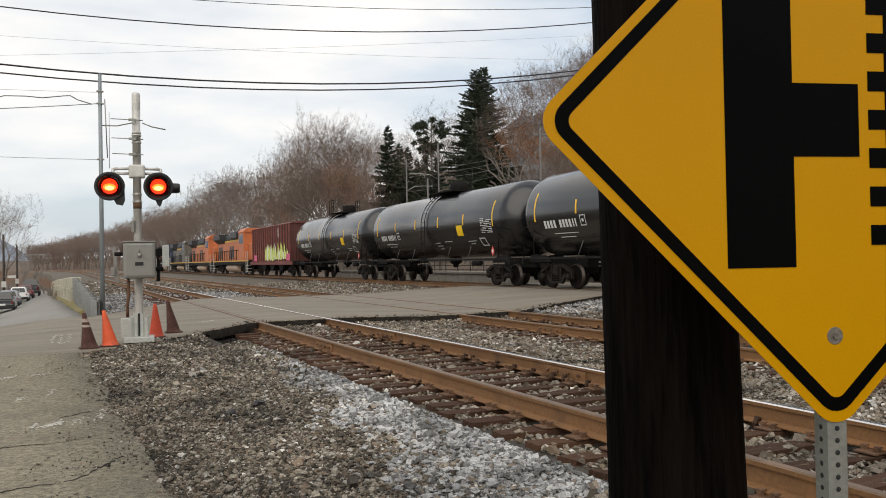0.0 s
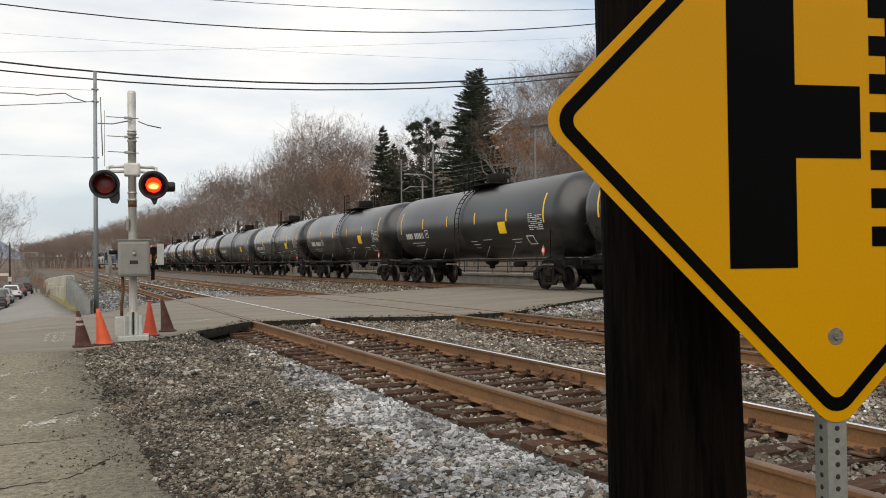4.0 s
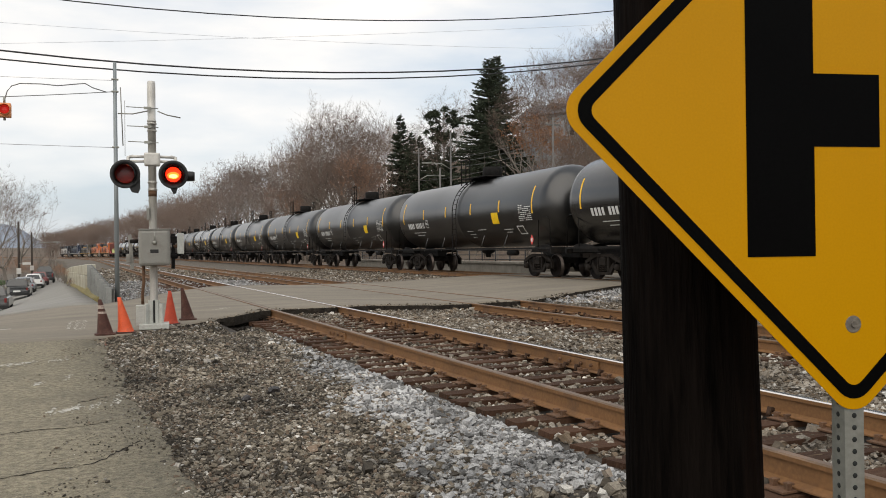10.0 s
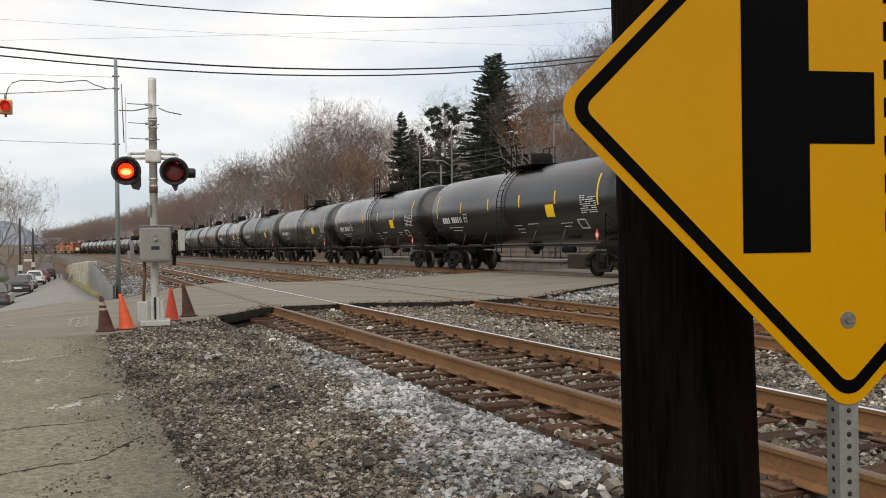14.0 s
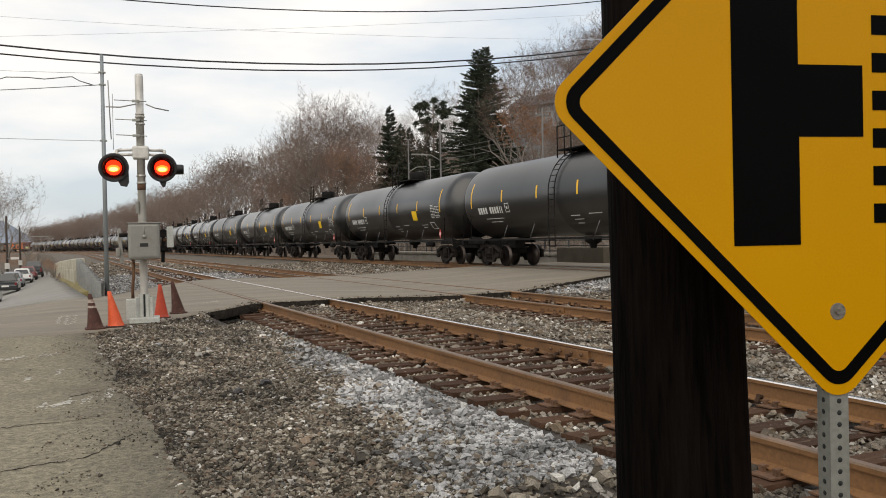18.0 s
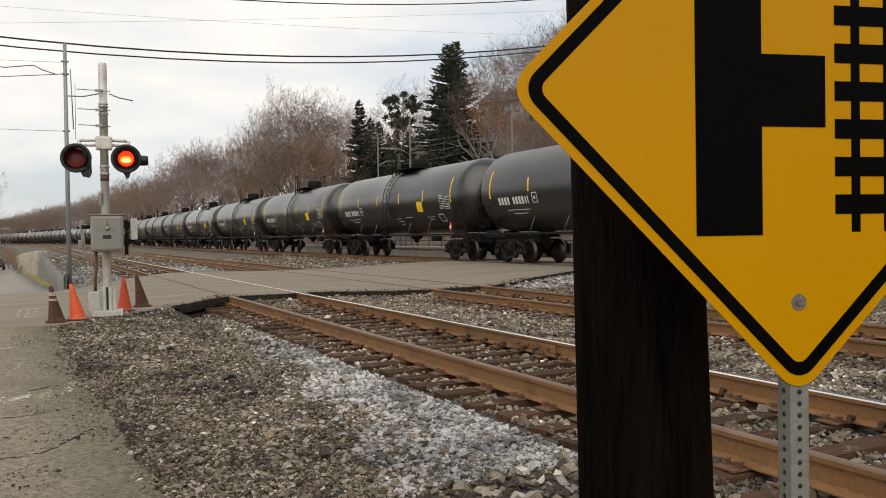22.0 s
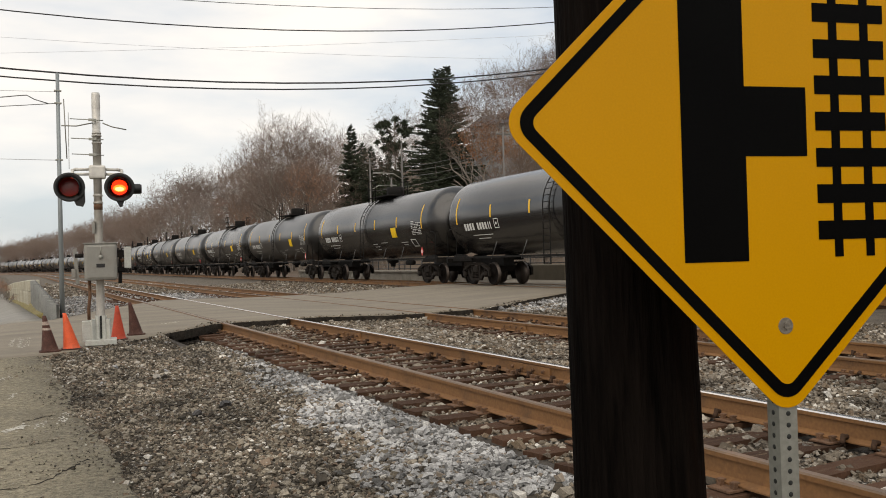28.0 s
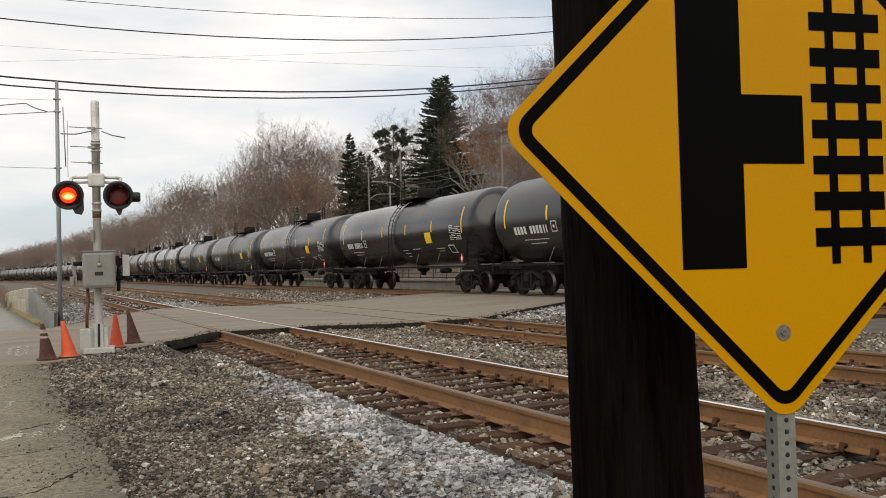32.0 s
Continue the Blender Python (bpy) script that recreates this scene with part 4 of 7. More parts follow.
def tank_car():
    c = thing("tank_car", Matrix.Identity(4), "black railway tank car with yellow reflectors and white stencils", "tank car", "tank cars of the train")
    half = 8.64
    bm = bmesh.new()
    prof = [(0, -half)]
    for i in range(1, 9):
        a = radians(90 * i / 8)
        prof.append((R_T * math.sin(a), -half + 1.0 * (1 - math.cos(a))))
    for y in (-5.2, -2.6, -0.06, 0.0, 0.06, 2.6, 5.2):
        prof.append((R_T + (0.012 if y == 0.0 else 0), y))
    for i in range(8, -1, -1):
        a = radians(90 * i / 8)
        prof.append((R_T * math.sin(a), half - 1.0 * (1 - math.cos(a))))
    lathe(bm, prof, 56, m=pose(0, 0, Z_T) @ pose(0, 0, 0, -90, 0, 0))
    bmesh.ops.recalc_face_normals(bm, faces=bm.faces)
    tank = part("tank", bm, M_TANK, c)
    for y in (-7.1, 7.1):
        part("reflector", patch(y - 0.045, y + 0.045, 2.55, 3.65), M_REFLECT, c, "long yellow reflector strip")
    for y in (4.25, 1.42, -1.42, -4.25):
        part("reflector", patch(y - 0.05, y + 0.05, 2.72, 3.22), M_REFLECT, c, "yellow reflector strip")
    part("placard", patch(-4.12, -3.50, 2.24, 2.72), M_PLACARD, c, "yellow information panel")
    # stencils as plain bars
    for y, w in ((6.42, 0.15), (6.20, 0.15), (5.98, 0.15), (5.76, 0.13), (5.36, 0.14), (5.15, 0.14), (4.94, 0.14), (4.73, 0.14), (4.52, 0.07), (4.36, 0.07)):
        part("stencil", patch(y - w / 2, y + w / 2, 2.27, 2.55, n=2), M_WHITE, c, "white bar in the number's place")
    for y0, y1, z in ((4.4, 6.0, 2.06), (4.7, 5.7, 1.92), (-1.2, -0.6, 1.98), (-1.3, -0.7, 1.84), (-1.15, -0.75, 1.70), (-2.6, -1.8, 2.02), (-5.1, -4.3, 1.98), (-4.9, -4.4, 1.86)):
        part("stencil", patch(min(y0, y1), max(y0, y1), z - 0.013, z + 0.013, n=2), M_WHITE, c, "white bar")
    bm = bmesh.new()
    for i in range(9):
        for k in range(6):
            if (i * 5 + k * 3) % 7 != 2 and not (i == 8 and k < 4):
                y0 = -6.98 + 0.175 * k
                patch(y0, y0 + 0.14, 2.30 + 0.075 * i, 2.30 + 0.075 * i + 0.030, n=1, bm=bm)
    tagged(part("stencil", bm, M_WHITE, c), "white bars in place of small print", kind="stuff")
    for y0, y1, z0, z1 in ((-6.05, -6.0, 1.75, 2.1), (-5.55, -5.5, 1.75, 2.1), (-6.05, -5.5, 1.75, 1.79), (-6.05, -5.5, 2.06, 2.1), (4.06, 4.03, 2.28, 2.66), (3.72, 3.75, 2.28, 2.66), (3.72, 4.06, 2.28, 2.31), (3.72, 4.06, 2.63, 2.66), (3.84, 3.95, 2.42, 2.52)):
        part("stencil", patch(min(y0, y1), max(y0, y1), z0, z1, n=2), M_WHITE, c, "white line of a box")
    bm = bmesh.new()
    plate(bm, [(0, -0.21), (0.13, 0), (0, 0.21), (-0.13, 0)], 0, 0.012, m=pose(-1.50, -6.9, 1.50) @ pose(0, 0, 0, 90, 0, -90))
    dia = part("hazard_placard", bm, M_RED, c, "red diamond hazard placard")
    bm = bmesh.new()
    plate(bm, [(-0.06, -0.07), (0.06, -0.07), (0.06, 0.07), (-0.06, 0.07)], 0.012, 0.016, m=pose(-1.50, -6.9, 1.50) @ pose(0, 0, 0, 90, 0, -90))
    part("bar", bm, M_WHITE, dia)
    # top fittings
    bm = lathe(bmesh.new(), [(0.0, 0.55), (0.42, 0.55), (0.46, 0.5), (0.46, -0.1), (0.0, -0.1)], 24, m=pose(0, -0.55, Z_T + R_T))
    part("dome", bm, M_UNDER, c, "black valve housing on top")
    bm = box(bmesh.new(), -0.95, -1.7, Z_T + R_T + 0.02, 0.95, 0.95, Z_T + R_T + 0.07, 0.01)
    part("walkway", bm, M_UNDER, c)
    for x in (-0.95, 0.95):
        bm = bmesh.new()
        for y in (-0.05, 0.4, 0.9):
            tube(bm, [(x, y, Z_T + R_T - 0.25), (x, y, Z_T + R_T + 0.95)], 0.026, 5)
        for z in (0.5, 0.95):
            tube(bm, [(x, -0.05, Z_T + R_T + z), (x, 0.9, Z_T + R_T + z)], 0.022, 5)
        part("railing", bm, M_UNDER, c)
    bm = bmesh.new()
    arc = [(-(R_T + 0.10) * math.sin(radians(a)), Z_T + (R_T + 0.10) * math.cos(radians(a))) for a in range(20, 97, 8)] + [(-R_T - 0.10, Z_T - 0.25 * k) for k in range(1, 9)]
    for y in (-0.05, 0.38):
        tube(bm, [(x, y, z) for x, z in arc], 0.022, 5)
    for x, z in arc[1:]:
        tube(bm, [(x, -0.05, z), (x, 0.38, z)], 0.014, 4)
    part("ladder", bm, M_UNDER, c)
    # underframe
    for sx in (-1, 1):
        part("side_sill", box(bmesh.new(), sx * 1.5 - 0.03, -8.3, 1.12, sx * 1.5 + 0.03, 8.3, 1.20, 0.008), M_UNDER, c)
        for y in (-7.2, 7.2):
            bm = bmesh.new()
            plate(bm, [(-0.9, 1.0), (0.75, 1.0), (0.6, 1.15), (0.3, 1.26), (-0.5, 1.32), (-0.75, 1.28), (-0.9, 1.15)] if y < 0 else [(-0.75, 1.0), (0.9, 1.0), (0.9, 1.15), (0.75, 1.28), (0.5, 1.32), (-0.3, 1.26), (-0.6, 1.15)], -0.03, 0.03, m=pose(sx * 1.28, y, 0) @ Matrix(((0, 0, 1, 0), (1, 0, 0, 0), (0, 1, 0, 0), (0, 0, 0, 1))))
            part("saddle", bm, M_UNDER, c)
        for y in (-4.4, -2.2, 2.2, 4.4):
            part("bracket", tube(bmesh.new(), [(sx * 1.52, y, 1.08), (sx * 1.46, y - 0.35, 1.75)], 0.022, 4), M_BRACKET, c)
    for y in (-1, 1):
        part("end_sill", box(bmesh.new(), -1.5, y * 8.3 - 0.06, 0.95, 1.5, y * 8.3 + 0.06, 1.2, 0.01), M_UNDER, c)
        part("stub_sill", box(bmesh.new(), -0.25, min(y * 8.4, y * 5.6), 0.78, 0.25, max(y * 8.4, y * 5.6), 1.16, 0.02), M_UNDER, c)
        part("coupler", box(bmesh.new(), -0.12, min(y * 8.84, y * 8.4), 0.76, 0.12, max(y * 8.84, y * 8.4), 1.0, 0.03), M_BOGIE, c)
        bm = bmesh.new()
        tube(bm, [(-1.47, y * 8.25, 1.15), (-1.47, y * 8.25, 2.25), (-1.50, y * 8.0, 2.38), (-1.50, y * 7.55, 2.38), (-1.50, y * 7.4, 2.2), (-1.5, y * 7.4, 1.1)], 0.02, 5)
        part("hand_rail", bm, M_UNDER, c)
    bm = lathe(bmesh.new(), [(0, -0.35), (0.12, -0.35), (0.14, -0.2), (0.3, -0.12), (0.34, 0.1), (0, 0.1)], 14, m=pose(0, 0, 1.12))
    part("outlet", bm, M_UNDER, c)
    part("brake_cylinder", lathe(bmesh.new(), [(0, -0.4), (0.11, -0.4), (0.13, -0.35), (0.13, 0.35), (0.11, 0.4), (0, 0.4)], 14, m=pose(-0.6, -3.6, 0.98, 90, 0, 0)), M_UNDER, c)
    bogie(c, -6.55), bogie(c, 6.55)
    return c


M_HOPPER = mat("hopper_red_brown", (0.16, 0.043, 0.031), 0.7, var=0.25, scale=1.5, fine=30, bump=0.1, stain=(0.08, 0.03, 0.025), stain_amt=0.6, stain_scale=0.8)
# same red, darkened to paint shade into the gaps between ribs
M_HOPPERSHADE = mat("hopper_dark_red", (0.075, 0.021, 0.017), 0.7, var=0.25, scale=1.5, fine=30, bump=0.1)
M_GRAF = mat("spray_yellow_green", (0.55, 0.62, 0.13), 0.6, var=0.35, scale=4, bump=0.02, stain=(0.75, 0.75, 0.6), stain_amt=0.6, stain_scale=3)
M_GRAFPINK = mat("spray_pink", (0.62, 0.10, 0.22), 0.6, var=0.3, scale=4, bump=0.02)


def hopper_car():
    c = thing("hopper_car", Matrix.Identity(4), "red-brown ribbed covered hopper car with spray paint", "freight car")
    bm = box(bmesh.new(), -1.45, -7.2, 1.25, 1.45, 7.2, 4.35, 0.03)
    body = part("body", bm, M_HOPPERSHADE, c)
    for sx in (-1, 1):
        for i in range(17):
            y = -7.1 + 14.2 * i / 16
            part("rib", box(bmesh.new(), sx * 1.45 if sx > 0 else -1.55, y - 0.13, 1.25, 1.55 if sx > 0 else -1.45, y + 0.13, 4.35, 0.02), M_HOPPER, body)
        part("side_sill", box(bmesh.new(), sx * 1.5 - 0.08, -8.0, 1.0, sx * 1.5 + 0.08, 8.0, 1.3, 0.01), M_HOPPER, c)
    bm = bmesh.new()
    plate(bm, [(-1.5, 4.35), (1.5, 4.35), (1.2, 4.47), (-1.2, 4.47)], -7.3, 7.3, m=pose(0, 0, 0, 90, 0, 0))
    part("roof", bm, M_HOPPER, c)
    for i in range(4):
        part("hatch", lathe(bmesh.new(), [(0.38, 0), (0.38, 0.12), (0, 0.16)], 16, m=pose(0, -4.8 + 3.2 * i, 4.46)), M_HOPPER, c)
    r = random.Random(3)
    for i in range(22):
        y = 1.4 - 0.37 * i
        bm = bmesh.new()
        lo, hi = r.uniform(1.32, 1.5), r.uniform(2.1, 2.95)
        k = r.uniform(-0.2, 0.2)
        plate(bm, [(y - 0.2, lo), (y + 0.16, lo + 0.05), (y + 0.22 + k, (lo + hi) / 2), (y + 0.12 + k, hi), (y - 0.06 + k, hi - 0.25), (y - 0.24 + k, (lo + hi) / 2 + 0.2)], 0, 0.008 + 0.001 * (i % 3), m=pose(-1.554, 0, 0) @ Matrix(((0, 0, -1, 0), (1, 0, 0, 0), (0, 1, 0, 0), (0, 0, 0, 1))))
        bmesh.ops.recalc_face_normals(bm, faces=bm.faces)
        part("spray_paint", bm, M_WHITE if i % 4 == 2 else M_GRAF, c, "white spray paint" if i % 4 == 2 else "yellow-green spray paint")
    for y in (-7.0, 5.4):
        part("spray_paint", box(bmesh.new(), -1.565, y - 0.4, 1.35, -1.555, y + 0.8, 1.9, 0.0), M_GRAFPINK, c, "pink spray paint")
    part("stencil", box(bmesh.new(), -1.562, -3.6, 3.3, -1.552, -3.4, 4.1), M_WHITE, c, "white bar")
    for y in (-3.3, 0, 3.3):
        bm = bmesh.new()
        plate(bm, [(-1.3, 1.25), (-0.35, 0.5), (0.35, 0.5), (1.3, 1.25)], -1.3, 1.3, m=pose(0, y, 0) @ Matrix(((0, 0, 1, 0), (1, 0, 0, 0), (0, 1, 0, 0), (0, 0, 0, 1))))
        part("hopper_bay", bm, M_UNDER, c)
    for y in (-1, 1):
        part("end_sill", box(bmesh.new(), -1.5, y * 8.0 - 0.06, 0.95, 1.5, y * 8.0 + 0.06, 1.3, 0.01), M_UNDER, c)
        part("stub_sill", box(bmesh.new(), -0.25, min(y * 8.4, y * 4.5), 0.78, 0.25, max(y * 8.4, y * 4.5), 1.2, 0.02), M_UNDER, c)
    bogie(c, -6.0), bogie(c, 6.0)
    return c


def locomotive(label, hood, cab, top, band, grille):
    """A diesel with its cab towards +y."""
    c = thing("locomotive", Matrix.Identity(4), label, "locomotive", "locomotives of the train")
    part("frame", box(bmesh.new(), -1.5, -10.6, 1.05, 1.5, 10.6, 1.5, 0.04), M_UNDER, c)
    for sx in (-1, 1):
        part("sill_stripe", box(bmesh.new(), sx * 1.51 - 0.01, -10.4, 1.38, sx * 1.51 + 0.01, 10.4, 1.5), band, c, "painted stripe along the frame")
    part("hood", box(bmesh.new(), -0.95, -10.2, 1.5, 0.95, 5.6, 3.55, 0.05), hood, c)
    part("stripe", box(bmesh.new(), -0.96, -10.15, 3.55, 0.96, 5.55, 3.75, 0.01), band, c, "stripe under the roof")
    part("hood_top", box(bmesh.new(), -0.97, -10.1, 3.75, 0.97, 5.5, 4.35, 0.1), top, c)
    bm = bmesh.new()
    plate(bm, [(-1.0, 3.5), (1.0, 3.5), (1.55, 3.95), (1.55, 4.5), (-1.55, 4.5), (-1.55, 3.95)], -9.9, -5.6, m=Matrix(((1, 0, 0, 0), (0, 0, 1, 0), (0, 1, 0, 0), (0, 0, 0, 1))))
    bmesh.ops.recalc_face_normals(bm, faces=bm.faces)
    part("radiator", bm, M_LOCOBLACK, c, "flared dark radiator housing")
    part("radiator", box(bmesh.new(), -1.2, -1.2, 3.9, 1.2, 2.6, 4.6, 0.06), M_LOCOBLACK, c, "dark exhaust and cooling housing")
    cb = part("cab", box(bmesh.new(), -1.52, 5.6, 1.5, 1.52, 8.3, 4.35, 0.06), cab, c)
    bm = bmesh.new()
    plate(bm, [(-1.58, 4.35), (1.58, 4.35), (1.2, 4.72), (-1.2, 4.72)], -8.5, -5.45, m=pose(0, 0, 0, 90, 0, 0))
    part("roof", bm, cab, cb)
    part("nose", box(bmesh.new(), -1.1, 8.3, 1.5, 1.1, 10.2, 3.2, 0.14), cab, c)
    for sx in (-1, 1):
        part("window", box(bmesh.new(), sx * 1.53 - 0.01, 6.0, 3.2, sx * 1.53 + 0.01, 7.9, 4.1), M_WINDOW, cb)
        for y in (-9.0, -7.6, -3.4, -2.0, -0.6, 0.8, 2.2, 3.6, 4.9):
            part("door", box(bmesh.new(), sx * 0.955 - 0.015, y - 0.5, 1.7, sx * 0.955 + 0.015, y + 0.5, 3.1, 0.01), hood if y in (-3.4, 0.8, 4.9, 2.2) else grille, c)
        for i in range(12):
            part("post", tube(bmesh.new(), [(sx * 1.45, -10 + 1.4 * i, 1.5), (sx * 1.45, -10 + 1.4 * i, 2.55)], 0.035, 5), M_UNDER, c)
        part("hand_rail", tube(bmesh.new(), [(sx * 1.45, -10, 2.55), (sx * 1.45, 5.4, 2.55)], 0.035, 5), M_UNDER, c)
        for y in (-10.3, 9.6):
            bm = bmesh.new()
            for k in range(4):
                box(bm, sx * 1.3 - 0.2, y - 0.35, 0.3 + 0.32 * k, sx * 1.3 + 0.2, y + 0.35, 0.36 + 0.32 * k)
            box(bm, sx * 1.5 - 0.02, y - 0.42, 0.3, sx * 1.5 + 0.02, y - 0.34, 2.4)
            box(bm, sx * 1.5 - 0.02, y + 0.34, 0.3, sx * 1.5 + 0.02, y + 0.42, 2.4)
            part("steps", bm, M_LOCOWHITE, c, "pale steps with grab rails")
    part("fuel_tank", lathe(bmesh.new(), [(0, -3.0), (0.6, -3.0), (0.62, -2.9), (0.62, 2.9), (0.6, 3.0), (0, 3.0)], 12, m=pose(0, 0, 0.72, 90, 0, 0) @ Matrix.Diagonal((2.2, 0.95, 1, 1))), M_LOCOTANK, c, "pale tan fuel tank")
    for y in (-6.9, 6.9):
        b = bogie(c, y)
        b.scale = (1.1, 1.75, 1.1)
    part("coupler", box(bmesh.new(), -0.2, -11.1, 0.75, 0.2, 11.1, 1.05, 0.03), M_UNDER, c)
    return c


M_WINDOW = mat("dark_glass", (0.02, 0.025, 0.03), 0.08, var=0.2, scale=3, bump=0)
M_LOCOWHITE = mat("loco_white", (0.50, 0.48, 0.45), 0.6, var=0.15, scale=2, bump=0.05)
M_LOCOTANK = mat("loco_tank_tan", (0.46, 0.34, 0.25), 0.6, var=0.2, scale=2, bump=0.1)
M_LOCOORANGE = mat("loco_orange", (0.50, 0.145, 0.045), 0.5, var=0.15, scale=1.2, fine=30, bump=0.05, stain=(0.35, 0.09, 0.03), stain_amt=0.5, stain_scale=1)
M_LOCOYELLOW = mat("loco_yellow_band", (0.60, 0.33, 0.04), 0.5, var=0.15, scale=2, bump=0.05)
M_LOCOGREEN = mat("loco_dark_green", (0.014, 0.026, 0.022), 0.5, var=0.2, scale=2, bump=0.05)
M_LOCOBLACK = mat("loco_black", (0.018, 0.018, 0.021), 0.5, var=0.3, scale=2, bump=0.05)
M_LOCOGREY = mat("loco_grey", (0.11, 0.10, 0.085), 0.5, var=0.3, scale=2, bump=0.05, stain=(0.22, 0.14, 0.05), stain_amt=0.5, stain_scale=0.5)
M_LOCOBLUE = mat("loco_dark_blue", (0.02, 0.03, 0.055), 0.5, var=0.3, scale=2, bump=0.05)

START = 6.59
CARS = []  # car, its centre along the track at the start
first = tank_car()
CARS.append((first, START + 2 * CAR))
for k in range(1, -39, -1):
    CARS.append((copy_thing(first, Matrix.Identity(4)), START + k * CAR))
fresh = None  # some cars are newly painted and shine
for k in (2, 1, 0, -2, -15, -33, -37):
    car = CARS[2 - k][0]
    tagged(car, "glossy black railway tank car with yellow reflectors", "tank car", "tank cars of the train")
    for child in car.children:
        if child.name.split(".")[0] == "tank":
            if fresh is None:
                fresh = child.data.copy()
                fresh.materials[0] = M_TANKGLOSS
            child.data = fresh
hop = hopper_car()
CARS.append((hop, START + 2 * CAR + 8.86 + 8.6))
at = START + 2 * CAR + 8.86 + 17.2 + 11.1
LOCOS = (("orange diesel locomotive with a dark green roof", M_LOCOORANGE, M_LOCOORANGE, M_LOCOGREEN, M_LOCOYELLOW, M_LOCOBLACK),) * 2
LOCOS += (("grey and yellow-brown diesel locomotive with dark roof", M_LOCOGREY, M_LOCOGREY, M_LOCOBLACK, M_LOCOYELLOW, M_LOCOBLACK),
          ("dark blue-black diesel locomotive with pale handrails", M_LOCOBLUE, M_LOCOBLUE, M_LOCOBLACK, M_LOCOWHITE, M_LOCOBLACK),
          ("pale grey and black diesel locomotive", M_LOCOWHITE, M_LOCOBLACK, M_LOCOBLACK, M_LOCOGREY, M_LOCOGREY))
TURNED = set()  # these run with the cab at the rear
for spec in LOCOS:
    lo = locomotive(*spec)
    CARS.append((lo, at))
    TURNED.add(lo.name)
    at += 22.2


# ---- ties and ballast ----
def tie_mesh(seed):
    rng = random.Random(seed)
    bm = bmesh.new()
    box(bm, -1.3, -0.10, -0.36, 1.3, 0.10, -0.192)
    bmesh.ops.subdivide_edges(bm, edges=[e for e in bm.edges if abs(e.verts[0].co.x - e.verts[1].co.x) > 1], cuts=5)
    for v in bm.verts:
        v.co.y += rng.uniform(-0.012, 0.012)
        v.co.z += rng.uniform(-0.008, 0.004)
        if abs(v.co.x) > 1.29:
            v.co.x += rng.uniform(-0.07, 0.04)
    return bm


tie_data, plate_data, anchor_data = [], None, None
for k in range(6):
    me = bpy.data.meshes.new("tie")
    bm = tie_mesh(k)
    bm.to_mesh(me)
    bm.free()
    me.materials.append(M_TIE)
    tie_data.append(me)
bm = bmesh.new()
box(bm, -0.18, -0.09, -0.192, 0.18, 0.09, -0.180)
for px in (-0.11, 0.105):
    for py in (-0.055, 0.055):
        box(bm, px - 0.016, py - 0.016, -0.182, px + 0.016, py + 0.016, -0.150)
        box(bm, px - (0.03 if px > 0 else 0.016), py - 0.02, -0.152, px + (0.016 if px > 0 else 0.03), py + 0.02, -0.140)
plate_data = bpy.data.meshes.new("tie_plate")
bm.to_mesh(plate_data)
bm.free()
plate_data.materials.append(M_PLATE)
bm = bmesh.new()
tube(bm, [(-0.085, 0, -0.20), (-0.095, 0, -0.165), (-0.06, 0, -0.15)], 0.020, 8)
tube(bm, [(0.085, 0, -0.20), (0.11, 0, -0.17), (0.10, 0, -0.125), (0.06, 0, -0.14)], 0.021, 8)
anchor_data = bpy.data.meshes.new("rail_anchor")
bm.to_mesh(anchor_data)
bm.free()
anchor_data.materials.append(M_ANCHOR)
rng = random.Random(4)
for tr, tx, tz in TRACKS:
    if tx < 3:
        ranges = ((-22, 3.4), (17.4, 46))
    elif tx < 8:
        ranges = ((-18, 3.8), (18.8, 46))
    else:
        ranges = ((-10, 9.0), (20.0, 50))
    for lo, hi in ranges:
        y = lo
        while y < hi:
            o = new("tie", rng.choice(tie_data))
            o.parent = tr
            o.matrix_basis = pose(tx + rng.uniform(-0.07, 0.05), y, tz + rng.uniform(-0.012, 0.0), 0, 0, rng.uniform(-2.2, 2.2))
            if hi < 15 and tx < 8:
                for side in (-0.755, 0.755):
                    p = new("tie_plate", plate_data)
                    p.parent, p.matrix_basis = tr, pose(tx + side, y, tz, 0, 0, 0 if side > 0 else 180)
                    if rng.random() < (0.95 if side > 0 else 0.12):
                        a = new("rail_anchor", anchor_data)
                        a.parent, a.matrix_basis = tr, pose(tx + side, y + rng.choice((-0.14, 0.14)), tz, 0, 0, 180 if side > 0 else 0)
            y += 0.49 + rng.uniform(-0.06, 0.06)
# rail joints with bolted bars
for tr, x, y, z in ((TRACKS[0][0], 0.0, -1.55, 0.0), (TRACKS[0][0], 1.51, -0.3, 0.0), (TRACKS[0][0], 1.51, -6.2, 0.0), (TRACKS[0][0], 0.0, -9.7, 0.0), (TRACKS[1][0], 4.98, -0.2, -0.09)):
    for sx in (-1, 1):
        bm = box(bmesh.new(), sx * 0.022 - 0.012, -0.45, -0.15, sx * 0.022 + 0.012, 0.45, -0.05, 0.004)
        bar = part("joint_bar", bm, M_RAIL, tr)
        bar.matrix_basis = pose(x, y, z)
        for k in (-0.33, -0.12, 0.12, 0.33):
            b = part("bolt", lathe(bmesh.new(), [(0, 0.03), (0.018, 0.03), (0.018, 0.0), (0, 0.0)], 8, m=pose(sx * 0.034, k, -0.10, 0, sx * 90, 0)), M_PLATE, bar)


